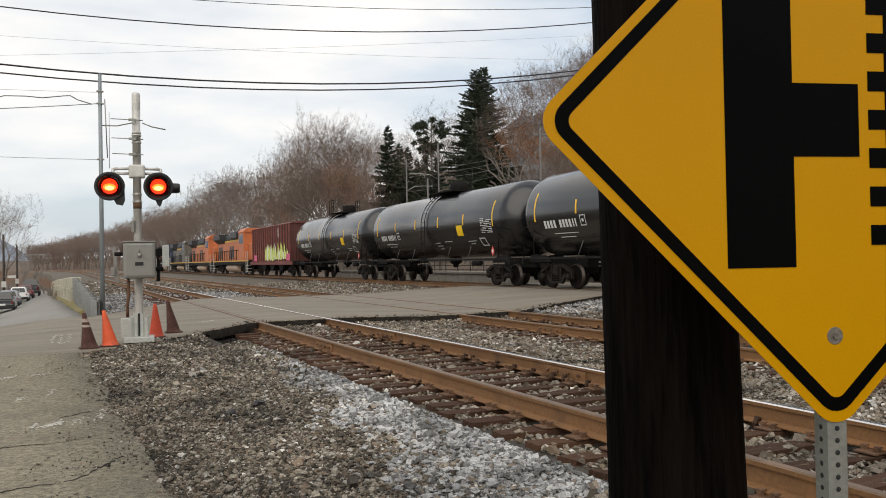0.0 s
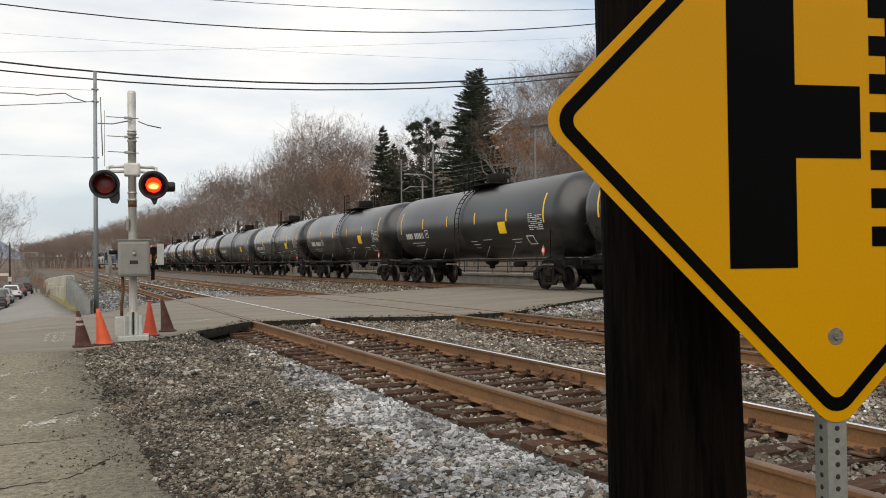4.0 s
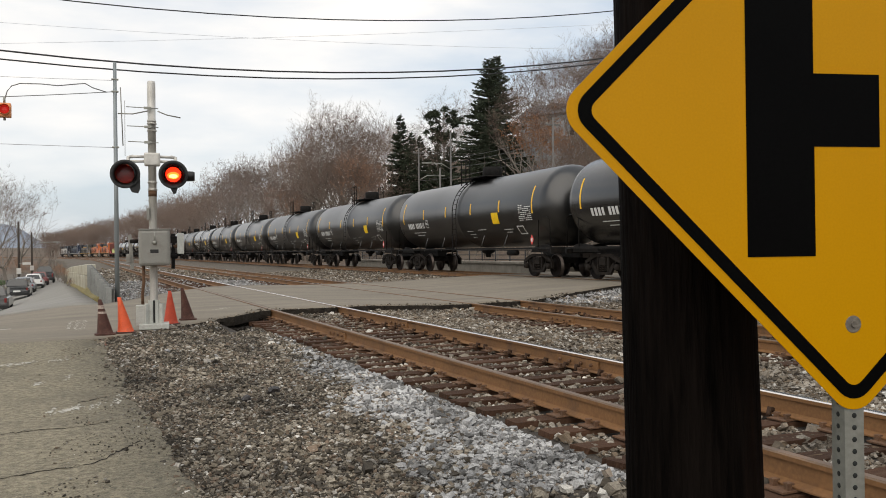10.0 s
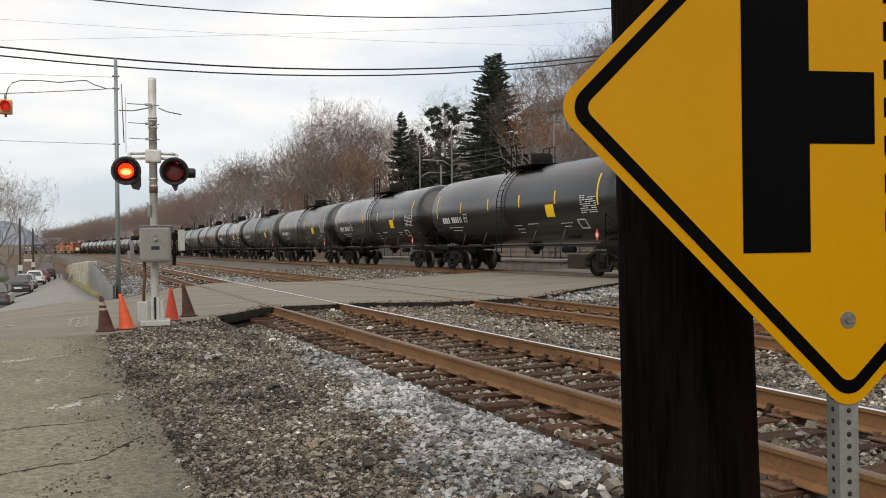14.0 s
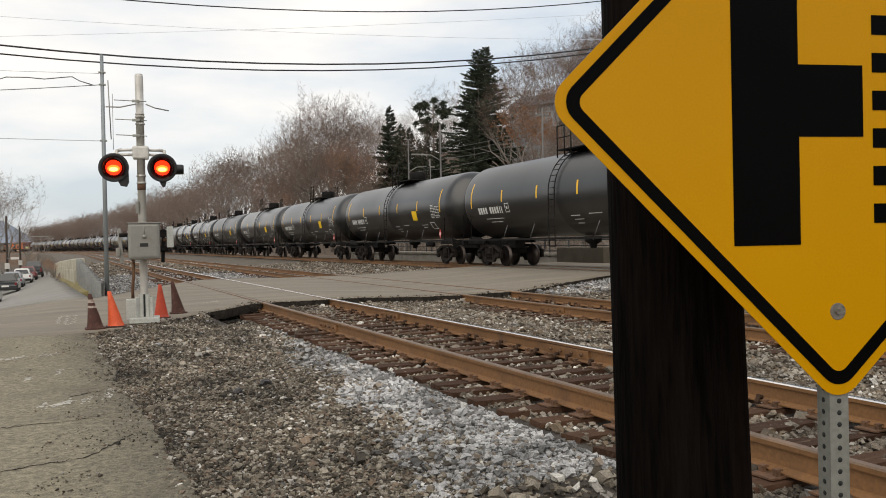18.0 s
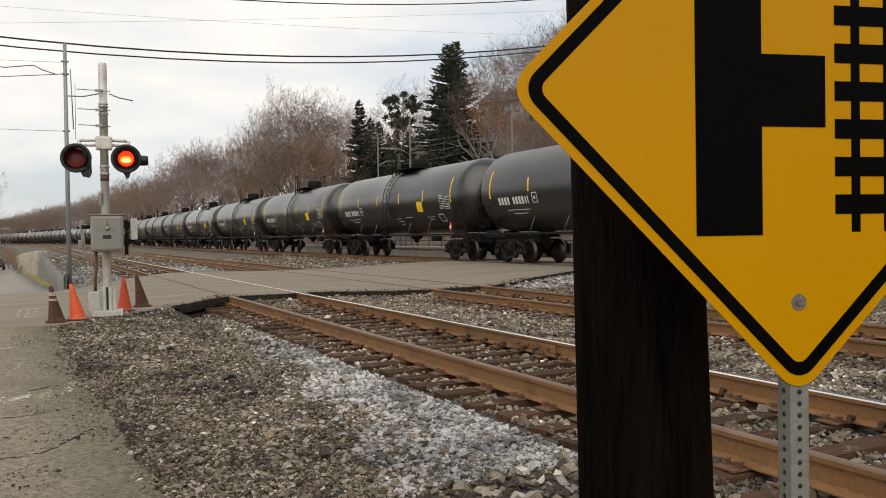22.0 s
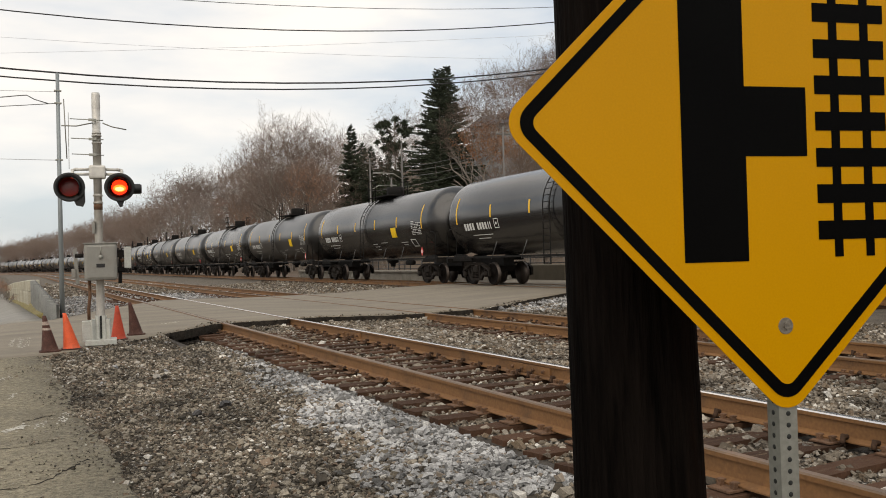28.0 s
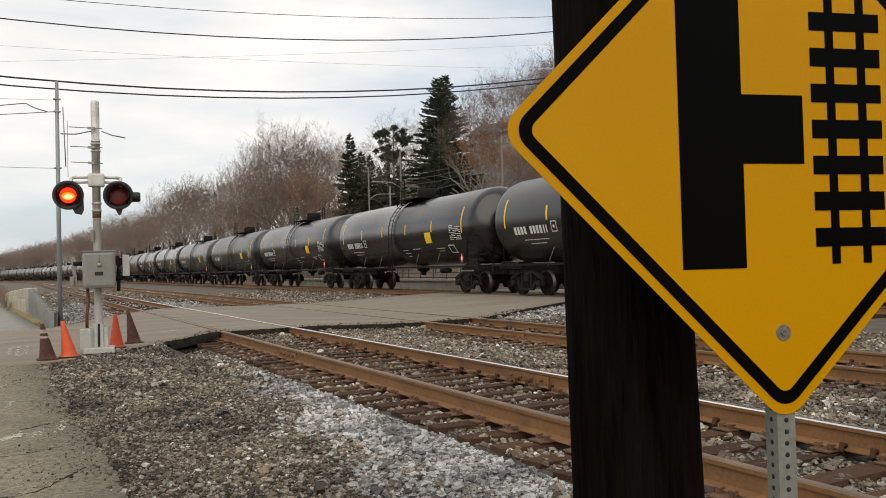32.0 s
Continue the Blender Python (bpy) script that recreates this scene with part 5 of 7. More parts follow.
def stones(name, count, area, size, material, label, keep=lambda x, y: True, bury=0.3, seed=1, level=ground_level):
    """Angular stones strewn over the ground as one mesh."""
    g = np.random.default_rng(seed)
    x0, x1, y0, y1 = area
    pts = g.uniform((x0, y0), (x1, y1), (count, 2))
    pts = np.array([(x, y, level(x, y)) for x, y in pts if keep(x, y)])
    n = len(pts)
    base = np.array([(-1, -1, -1), (1, -1, -1), (1, 1, -1), (-1, 1, -1), (-1, -1, 1), (1, -1, 1), (1, 1, 1), (-1, 1, 1)], float)
    v = base[None] * g.uniform(0.35, 1.15, (n, 8, 3)) * g.uniform(0.6, 1.3, (n, 1, 3))
    q = g.normal(size=(n, 4))
    q /= np.linalg.norm(q, axis=1)[:, None]
    w, a, b, c = q.T
    rot = np.stack([1 - 2 * (b * b + c * c), 2 * (a * b - c * w), 2 * (a * c + b * w), 2 * (a * b + c * w), 1 - 2 * (a * a + c * c), 2 * (b * c - a * w), 2 * (a * c - b * w), 2 * (b * c + a * w), 1 - 2 * (a * a + b * b)], -1).reshape(n, 3, 3)
    s = size * np.exp(g.normal(0, 0.34, n))
    v = np.einsum("nij,nkj->nki", rot, v) * (s / 2)[:, None, None] * np.array([1.05, 1.05, 0.78])
    v += pts[:, None]
    v[:, :, 2] += (s * (g.uniform(-0.25, 0.75, n) + 0.3 - bury))[:, None]
    quads = np.array([(3, 2, 1, 0), (4, 5, 6, 7), (0, 1, 5, 4), (1, 2, 6, 5), (2, 3, 7, 6), (3, 0, 4, 7)])
    faces = (quads[None] + 8 * np.arange(n)[:, None, None]).reshape(-1, 4)
    me = bpy.data.meshes.new(name)
    me.vertices.add(8 * n)
    me.vertices.foreach_set("co", v.ravel())
    me.loops.add(4 * len(faces))
    me.loops.foreach_set("vertex_index", faces.ravel().astype(np.int32))
    me.polygons.add(len(faces))
    me.polygons.foreach_set("loop_start", np.arange(0, 4 * len(faces), 4, dtype=np.int32))
    me.update(calc_edges=True)
    me.shade_flat()
    me.materials.append(material)
    return tagged(new(name, me), label, "gravel", kind="stuff")


def grey_line(x, y):
    """Where trodden gravel gives way to clean ballast, towards the rails."""
    return -0.46 + 0.135 * min(0, y) + 0.4 * noise.noise((x * 1.3, y * 0.8, 0)) + 0.45 * noise.noise((x * 7, y * 7, 3))


def open_ground(x, y):
    return y < near_edge(x) - 0.05 and not (x < shoulder_edge(y) - 0.10)


def clear_of_rail(x):
    return min(abs(x), abs(x - 1.51), abs(x - 4.98), abs(x - 6.49)) > 0.10


stones("ballast", 46000, (-2.8, -0.62, -10.2, -4.0), 0.0240, M_STONE, "angular pale grey crushed stone ballast", lambda x, y: open_ground(x, y) and x > grey_line(x, y), 0.25, 1)
stones("ballast", 22000, (-2.2, -0.62, -4.0, 3.2), 0.0265, M_STONE, "angular pale grey crushed stone ballast", lambda x, y: open_ground(x, y) and x > grey_line(x, y), 0.25, 2)
stones("gravel", 66000, (-3.5, -0.75, -10.2, -4.0), 0.0195, M_STONE_B, "trodden brown-grey gravel with dark patches", lambda x, y: open_ground(x, y) and x < grey_line(x, y) + 0.3, 0.3, 3)
stones("gravel", 44000, (-3.6, -0.62, -4.0, 3.0), 0.0215, M_STONE_B, "trodden brown-grey gravel with dark patches", lambda x, y: open_ground(x, y) and x < grey_line(x, y) + 0.3, 0.3, 4)
stones("gravel", 260, (-3.2, -0.5, -9.6, 2.5), 0.032, M_STONE, "larger pale stones lying on the gravel", open_ground, 0.3, 14)
stones("ballast", 28000, (-0.5, 2.3, -13.0, 3.3), 0.031, M_STONE_C, "grey stone ballast between the rails", lambda x, y: open_ground(x, y) and clear_of_rail(x), 0.35, 5, lambda x, y: ground_level(x, y) + 0.004)
stones("ballast", 30000, (2.2, 4.9, -10.0, 3.8), 0.030, M_STONE_C, "grey-brown stone ballast between the tracks", lambda x, y: open_ground(x, y) and clear_of_rail(x), 0.25, 6)
stones("ballast", 18000, (4.6, 10.5, -8.0, 6.0), 0.036, M_STONE_C, "grey-brown stone ballast between the tracks", lambda x, y: open_ground(x, y) and clear_of_rail(x), 0.25, 7)
stones("ballast", 19000, (-2.9, 8.0, 9.0, 32.0), 0.045, M_STONE, "pale grey stone ballast beyond the crossing", lambda x, y: y > far_edge(x) + 0.1 and clear_of_rail(x), 0.3, 8)
stones("ballast", 15000, (6.8, 13.4, 19.0, 46.0), 0.058, M_STONE_C, "brown-grey stone ballast beyond the crossing", lambda x, y: y > far_edge(x) + 0.1 and clear_of_rail(x), 0.35, 15)
stones("ballast", 14000, (-2.4, 8.0, 32.0, 70.0), 0.07, M_STONE_C, "brown-grey stone ballast beyond the crossing", lambda x, y: clear_of_rail(x), 0.35, 16)
stones("ballast", 9000, (7.5, 13.0, 4.5, 9.0), 0.042, M_STONE, "pale stone ballast by the far track", lambda x, y: y < near_edge(x) and x < 13.2, 0.3, 9)
stones("gravel", 5000, (-3.6, 0.0, -15.0, -10.2), 0.045, M_STONE_B, "trodden brown-grey gravel with dark patches", open_ground, 0.3, 10)
stones("ballast", 10000, (-0.5, 9.0, -13.5, -9.5), 0.034, M_STONE_C, "grey stone ballast of the tracks", lambda x, y: clear_of_rail(x), 0.3, 11)
stones("grit", 14000, (-3.6, -2.7, -11.0, 0.2), 0.014, M_GRIT, "dark dirt and grit along the asphalt's edge", lambda x, y: 0.02 < x - shoulder_edge(y) + 0.06 * noise.noise((x * 5, y * 5, 1)) < 0.20 + 0.12 * noise.noise((y * 1.7, 2, 0)), 0.2, 12)


# ---- trees ----
M_BARK = mat("grey_bark", (0.175, 0.152, 0.130), 0.9, var=0.3, scale=4, bump=0.4)
M_TWIG = mat("bare_twigs", (0.145, 0.106, 0.085), 0.95, var=0.35, scale=0.3, fine=3, bump=0, per_object=1.0)
M_TWIG_R = mat("russet_twigs", (0.23, 0.132, 0.084), 0.95, var=0.4, scale=0.5, fine=3, bump=0, per_object=0.6)
M_NEEDLE = mat("conifer_needles", (0.032, 0.043, 0.022), 0.9, var=0.5, scale=0.6, fine=5, bump=0, per_object=0.3)


def spikes(rows):
    """Three-sided pointed twigs from (start, end, r0, r1), as vertices and faces."""
    vs, fs = [], []
    for a, b, r0, r1 in rows:
        d = (b - a).normalized()
        u = d.orthogonal().normalized()
        w = d.cross(u)
        i = len(vs)
        vs += [a + r0 * 1.05 * (math.cos(2.094 * k) * u + math.sin(2.094 * k) * w) for k in range(3)] + [b + d * 0.15 * (b - a).length]
        fs += [(i, i + 1, i + 3), (i + 1, i + 2, i + 3), (i + 2, i, i + 3)]
    return vs, fs


def sticks(rows):
    """Three-sided tapering sticks from (start, end, r0, r1), as vertices and faces."""
    vs, fs = [], []
    for a, b, r0, r1 in rows:
        d = (b - a)
        if d.length < 1e-4:
            continue
        d.normalize()
        u = d.orthogonal().normalized()
        w = d.cross(u)
        i = len(vs)
        for p, r in ((a, r0), (b, r1)):
            for k in range(3):
                c, s = math.cos(2.094 * k), math.sin(2.094 * k)
                vs.append(p + r * (c * u + s * w))
        for k in range(3):
            j = (k + 1) % 3
            fs.append((i + k, i + j, i + 3 + j, i + 3 + k))
    return vs, fs


def bare_tree(seed, height, spread, dense=1.0, russet=False, thin=1.0, stout=1.0):
    """Meshes of a leafless tree: trunk with forking limbs, and a domed crown of twigs."""
    rng = random.Random(seed)
    main, fine = [], []

    wide, mid, high = height * (0.20 + 0.13 * spread), height * 0.60, height * 0.42

    def outside(q):
        return (q.x * q.x + q.y * q.y) / wide ** 2 + ((q.z - mid) / high) ** 2 > rng.uniform(0.8, 1.15)

    def fork(p, d, length, r, level):
        keep = main if level < 4 else fine
        for _ in range(2):
            d = (d + Vector((rng.gauss(0, 0.12), rng.gauss(0, 0.12), rng.gauss(0.04, 0.08)))).normalized()
            q = p + d * length / 2
            keep.append((p, q, r, r * 0.84))
            if level > 2:
                for _ in range(2 if rng.random() < 0.45 * dense else 1):
                    side = Vector((rng.gauss(0, 1), rng.gauss(0, 1), rng.gauss(0.25, 0.6))).normalized()
                    a = p.lerp(q, rng.random())
                    fine.append((a, a + (d * 0.6 + side * 0.9).normalized() * length * rng.uniform(0.3, 0.7), r * 0.4, r * 0.2))
            p, r = q, r * 0.84
            if level > 1 and outside(p):
                return
        if level == 7:
            return
        n = rng.choice((4, 5, 6)) if level == 0 else 3 if rng.random() < 0.42 * dense else 2
        turn, side = rng.uniform(0, 6.28), d.orthogonal().normalized()
        for i in range(n):
            a = turn + 6.283 * i / n + rng.uniform(-0.45, 0.45)
            out = Matrix.Rotation(a, 3, d) @ side
            lean = math.radians(rng.uniform(12, 50) if level == 0 else rng.uniform(14, 46)) * (0.6 + 0.4 * spread)
            fork(p, (d * math.cos(lean) + out * math.sin(lean)).normalized(), length * rng.uniform(0.68, 0.92), r * rng.uniform(0.56, 0.74), level + 1)

    fork(Vector((0, 0, 0)), Vector((0, 0, 1)), height * 0.22, height * 0.015, 0)
    fine = [(a, b, max(r0, 0.0095) * stout, max(r1, 0.007)) for a, b, r0, r1 in fine if thin == 1.0 or rng.random() < thin]
    tall = 15.5 / max(b.z for a, b, _, _ in main + fine)
    main, fine = [[(a * tall, b * tall, r0, r1) for a, b, r0, r1 in some] for some in (main, fine)]
    got = []
    for name, rows, m in (("trunk", main, M_BARK), ("crown", fine, M_TWIG_R if russet else M_TWIG)):
        vs, fs = (sticks if name == "trunk" else spikes)(rows)
        me = bpy.data.meshes.new(name)
        me.from_pydata(vs, [], fs)
        me.materials.append(m)
        got.append(me)
    return got


def needles(rows):
    """A crown of many small pointed sprays from (place, direction, length, width)."""
    vs, fs = [], []
    for p, d, ln, wd, roll in rows:
        s = d.orthogonal().normalized() * wd
        s.rotate(Matrix.Rotation(roll, 3, d))
        i = len(vs)
        vs += [p - s, p + s, p + d * ln]
        fs.append((i, i + 1, i + 2))
    me = bpy.data.meshes.new("crown")
    me.from_pydata(vs, [], fs)
    me.materials.append(M_NEEDLE)
    return me


def trunk_mesh(rows):
    tv, tf = sticks(rows)
    tm = bpy.data.meshes.new("trunk")
    tm.from_pydata(tv, [], tf)
    tm.materials.append(M_BARK)
    return tm


def conifer_mesh(seed, height, width):
    """A spruce: whorls of drooping boughs, each hung with sprays, ragged in outline."""
    rng = random.Random(seed)
    rows, limbs = [], [(Vector((0, 0, 0)), Vector((0, 0, height * 0.97)), height * 0.016, 0.02)]
    z = height * 0.04
    while z < height * 0.985:
        f = z / height
        lobe = 1 + 0.16 * math.sin(z * 1.9 + seed) + 0.10 * math.sin(z * 4.3)
        base = z
        for k in range(rng.choice((6, 7, 8))):
            az, z = rng.uniform(0, 6.283), base + rng.uniform(-0.25, 0.25)
            out = Vector((math.cos(az), math.sin(az), 0))
            side = Vector((-out.y, out.x, 0))
            reach = width * (1 - f) ** 0.78 * rng.uniform(0.5, 1.15) * lobe + 0.12
            rise = 0.75 * f - 0.30
            limbs.append((Vector((0, 0, z)), Vector((0, 0, z + rise * reach * 0.7)) + out * reach * 0.8, 0.03, 0.01))
            for _ in range(int(18 + 36 * reach)):
                u = rng.random() ** 0.7
                lag = rng.gauss(0, 0.16) * (1.1 - 0.6 * u) * (0.5 + 0.3 * reach)
                p = Vector((0, 0, z + rise * reach * u - 0.16 * reach * u * (1 - u))) + out * reach * u + side * lag
                d = (out * rng.uniform(0.2, 0.9) + side * (lag + rng.gauss(0, 0.35)) + Vector((0, 0, rng.uniform(-0.85, 0.12)))).normalized()
                d.z += 1.1 * max(0, f - 0.6)
                rows.append((p, d.normalized(), rng.uniform(0.30, 0.66) * (1 - 0.45 * f), rng.uniform(0.06, 0.12) * (1 - 0.4 * f), rng.uniform(0, 6.28)))
        z = base + rng.uniform(0.24, 0.44)
    for _ in range(40):
        d = Vector((rng.gauss(0, 0.5), rng.gauss(0, 0.5), 1)).normalized()
        rows.append((Vector((0, 0, height * rng.uniform(0.95, 0.985))), d, rng.uniform(0.2, 0.6), 0.05, rng.uniform(0, 6.28)))
    return [trunk_mesh(limbs), needles(rows)]


def pine_mesh(seed):
    """A pine whose crown sits high on a bare stem."""
    rng = random.Random(seed)
    h = 19.5 - ground_level(39.3, 84)
    rows, limbs = [], [(Vector((0, 0, 0)), Vector((0.2, 0, h * 0.95)), 0.22, 0.05)]
    for k in range(46):
        a, z = rng.uniform(0, 6.28), h - 0.3 - 4.8 * rng.random()
        r = 2.4 * math.sqrt(max(0.05, 1 - ((z - h + 2.3) / 2.3) ** 2)) * rng.uniform(0.5, 1.1)
        c = Vector((r * math.cos(a), r * math.sin(a), z))
        limbs.append((Vector((0.1, 0, z - 0.7)), c, 0.05, 0.02))
        for _ in range(100):
            d = Vector((rng.gauss(0, 1), rng.gauss(0, 1), rng.gauss(0.3, 1))).normalized()
            rows.append((c + d * rng.uniform(0, 0.34), d, rng.uniform(0.2, 0.42), rng.uniform(0.05, 0.11), rng.uniform(0, 6.28)))
    return [trunk_mesh(limbs), needles(rows)]


M_DEADLEAF = mat("russet_dead_leaves", (0.26, 0.125, 0.06), 0.9, var=0.4, scale=0.8, fine=6, bump=0, per_object=0.3)


def russet_mesh(seed):
    """A broad tree that has kept its dead leaves."""
    rng = random.Random(seed)
    trunk, twigs = bare_tree(seed, 16, 0.9, 0.9, True)
    rows = []
    for p in twigs.vertices:
        if p.co.z > 3 and rng.random() < 0.30:
            d = Vector((rng.gauss(0, 1), rng.gauss(0, 1), rng.gauss(-0.4, 1))).normalized()
            rows.append((Vector(p.co) + 0.15 * d, d, rng.uniform(0.12, 0.28), rng.uniform(0.05, 0.11), rng.uniform(0, 6.28)))
    me = needles(rows)
    me.materials.clear()
    me.materials.append(M_DEADLEAF)
    return [trunk, me]


def plant(meshes, x, y, size, turn, label, category="tree", group="", name="tree"):
    t = thing(name, pose(x, y, ground_level(x, y) - 0.1, 0, 0, turn) @ Matrix.Scale(size, 4), label, category, group)
    for n, me in zip(("trunk", "crown"), meshes):
        o = new(n, me)
        o.parent = t
    return t


BARE = [bare_tree(11 + k, 16, sp, de, ru) for k, (sp, de, ru) in enumerate(((0.75, 1.0, False), (0.9, 1.0, False), (0.65, 1.1, False), (1.05, 0.95, False), (0.9, 1.1, True), (0.7, 1.0, True)))]
LIGHT = [bare_tree(31 + k, 16, sp, de, ru, 0.42, 1.6) for k, (sp, de, ru) in enumerate(((0.75, 1.0, False), (0.9, 1.0, False), (0.65, 1.1, False), (1.05, 0.95, False), (0.9, 1.1, True), (0.7, 1.0, True)))]
RUSSET = russet_mesh(5)
CON = [conifer_mesh(3, 20, 6.2), conifer_mesh(5, 14, 2.7), conifer_mesh(9, 20, 5.8)]
rng = random.Random(21)


def skyline(az):
    """Height over the eye per metre of distance that the wood reaches, by direction in degrees from the track."""
    pts = [(-12, 0.022), (-2, 0.023), (-1.1, 0.027), (0.6, 0.036), (2.2, 0.042), (3.9, 0.053), (5.6, 0.066), (7, 0.071), (8.4, 0.08), (9.2, 0.106), (10.3, 0.113), (11.7, 0.111), (12.9, 0.12), (14.4, 0.139), (15.9, 0.172), (17.4, 0.174), (18.5, 0.162), (20.9, 0.159), (21.9, 0.132), (22.9, 0.145), (23.9, 0.168), (25.1, 0.19), (28.9, 0.2), (30.1, 0.225), (31.9, 0.236), (33.8, 0.264), (60, 0.28)]
    for (a, v), (b, w) in zip(pts, pts[1:]):
        if az <= b:
            return v + (w - v) * (az - a) / (b - a)
    return 0.27


def forest(count, x_lo, x_hi, y_lo, y_hi, lo, hi):
    for _ in range(count):
        y = y_lo + (y_hi - y_lo) * rng.random()
        xs = rng.uniform(x_lo, x_hi)
        x = xs - bend(y)
        dx, dy = x + 3.83, y + 14.6
        az, far = math.degrees(math.atan2(dx, dy)), math.hypot(dx, dy)
        reach = skyline(az) * rng.uniform(lo, hi)
        if az < -1.6 or 24.6 < az < 28.6 and far < 94 or 28.6 <= az < 31.5 and far < 86:
            continue
        if 19.5 < az < 29.8 and y < 96:  # lower growth before the conifers
            reach *= 0.55
        h = min(24, max(3.5, 1.23 + reach * far - ground_level(x, y)))
        k = rng.choice((0, 1, 2, 3, 0, 1, 2, 3, 5))
        plant((BARE if y < 130 and xs < 40 else LIGHT)[k], x, y, h / 15.5, rng.uniform(0, 360), "leafless russet-brown tree in the wood" if k > 3 else "leafless grey-brown tree on the wooded slope", group="bare trees of the hillside wood")


forest(78, 27, 40, 35, 150, 0.5, 0.84)
forest(62, 38, 66, 40, 170, 0.6, 0.97)
forest(40, 44, 70, 60, 150, 0.75, 1.0)
# taller crowns that make the skyline
az = 3.4
while az < 42:
    x = rng.uniform(33, 44) if az > 12 else rng.uniform(22, 34)
    far = (x + 3.83) / math.sin(radians(az))
    y = far * math.cos(radians(az)) - 14.6
    if not 24.6 < az < 29.4 and not 19.8 < az < 22.6 and y < 520:
        h = 1.23 + skyline(az) * far * rng.uniform(0.97, 1.08) - ground_level(x, y)
        plant((BARE if y < 200 else LIGHT)[rng.randrange(4)], x, y, min(27, h) / 15.5, rng.uniform(0, 360), "tall leafless tree with a wide crown of fine twigs", group="bare trees of the hillside wood")
    az += rng.uniform(0.7, 1.3) if az > 9 else 0.6
for px, py, top, k in ((34.46, 114.8, 26.6, 1), (32.9, 116, 24.5, 0), (37.0, 108, 21.6, 3), (31.0, 176, 23.5, 2), (36.5, 178, 24.0, 3), (42.6, 87.3, 23.0, 3), (51.0, 78, 27.0, 0), (40.2, 63.5, 18.0, 4), (39.0, 60.0, 15.6, 4), (52, 62, 26.5, 1), (56, 55, 27.5, 2), (44.5, 66, 15.5, 4), (47, 62, 18, 4), (50, 72, 21.5, 4), (42.5, 61, 14, 4), (34.2, 181.7, 25.0, 0)):
    plant(RUSSET if k == 4 else BARE[k], px, py, (top + 0.1 - ground_level(px, py)) / 15.5, 40 * k + px, "broad tree with russet dead leaves still on its twigs" if k == 4 else "tall leafless tree with a wide crown of fine twigs", group="bare trees of the hillside wood")
# undergrowth on the bank and the hillside
for _ in range(36):
    x, y = rng.uniform(35, 60), rng.uniform(52, 122)
    plant(LIGHT[rng.choice((0, 1, 3, 4, 5))], x, y, rng.uniform(0.2, 0.42), rng.uniform(0, 360), "young leafless tree on the hillside", group="bare trees of the hillside wood")
for _ in range(130):
    y = 24 + 180 * rng.random() ** 1.4
    x = rng.uniform(24, 33) - bend(y)
    plant(LIGHT[rng.choice((1, 3, 4, 4, 5))], x, y, rng.uniform(0.2, 0.42), rng.uniform(0, 360), "low leafless brush on the bank", "shrub", "brush on the bank", "shrub")
for x, y, top, k in ((38.93, 70.2, 22.6, 0), (41.5, 73.3, 23.7, 2), (37.98, 95.7, 20.0, 1), (38.67, 93.3, 17.3, 1), (38.26, 89.2, 16.2, 1), (40.3, 91.0, 15.0, 1), (36.9, 76.8, 13.4, 2), (37.6, 82.0, 14.4, 0), (36.2, 66.0, 14.0, 0)):
    plant(CON[k], x, y, (top + 0.1 - ground_level(x, y)) / (14 if k == 1 else 20), 50 * k + x * 9, "dark green spruce with drooping boughs on the hillside", group="conifers of the hillside")
plant(pine_mesh(7), 39.3, 84, 1.0, 20, "bare-stemmed pine with a dark rounded crown", group="conifers of the hillside")
# trees left of the side road
for x, y, h, k in ((-9.8, 78, 11.8, 1), (-12.5, 86, 14.0, 3), (-10.2, 100, 13.0, 0), (-14.5, 90, 14.5, 2), (-13, 120, 12, 1), (-9.5, 128, 9, 2), (-18, 100, 12, 3), (-16, 140, 13, 0), (-8, 180, 9, 1), (-10, 200, 11, 3), (-13, 230, 12, 0), (-9, 250, 10, 2)):
    plant(BARE[k] if y < 95 else LIGHT[k], x, y, h / 15.5, 70 * k + x, "leafless tree beside the side road", group="bare trees by the side road")
forest(20, -60, -14, 150, 420, 0.8, 1.3)


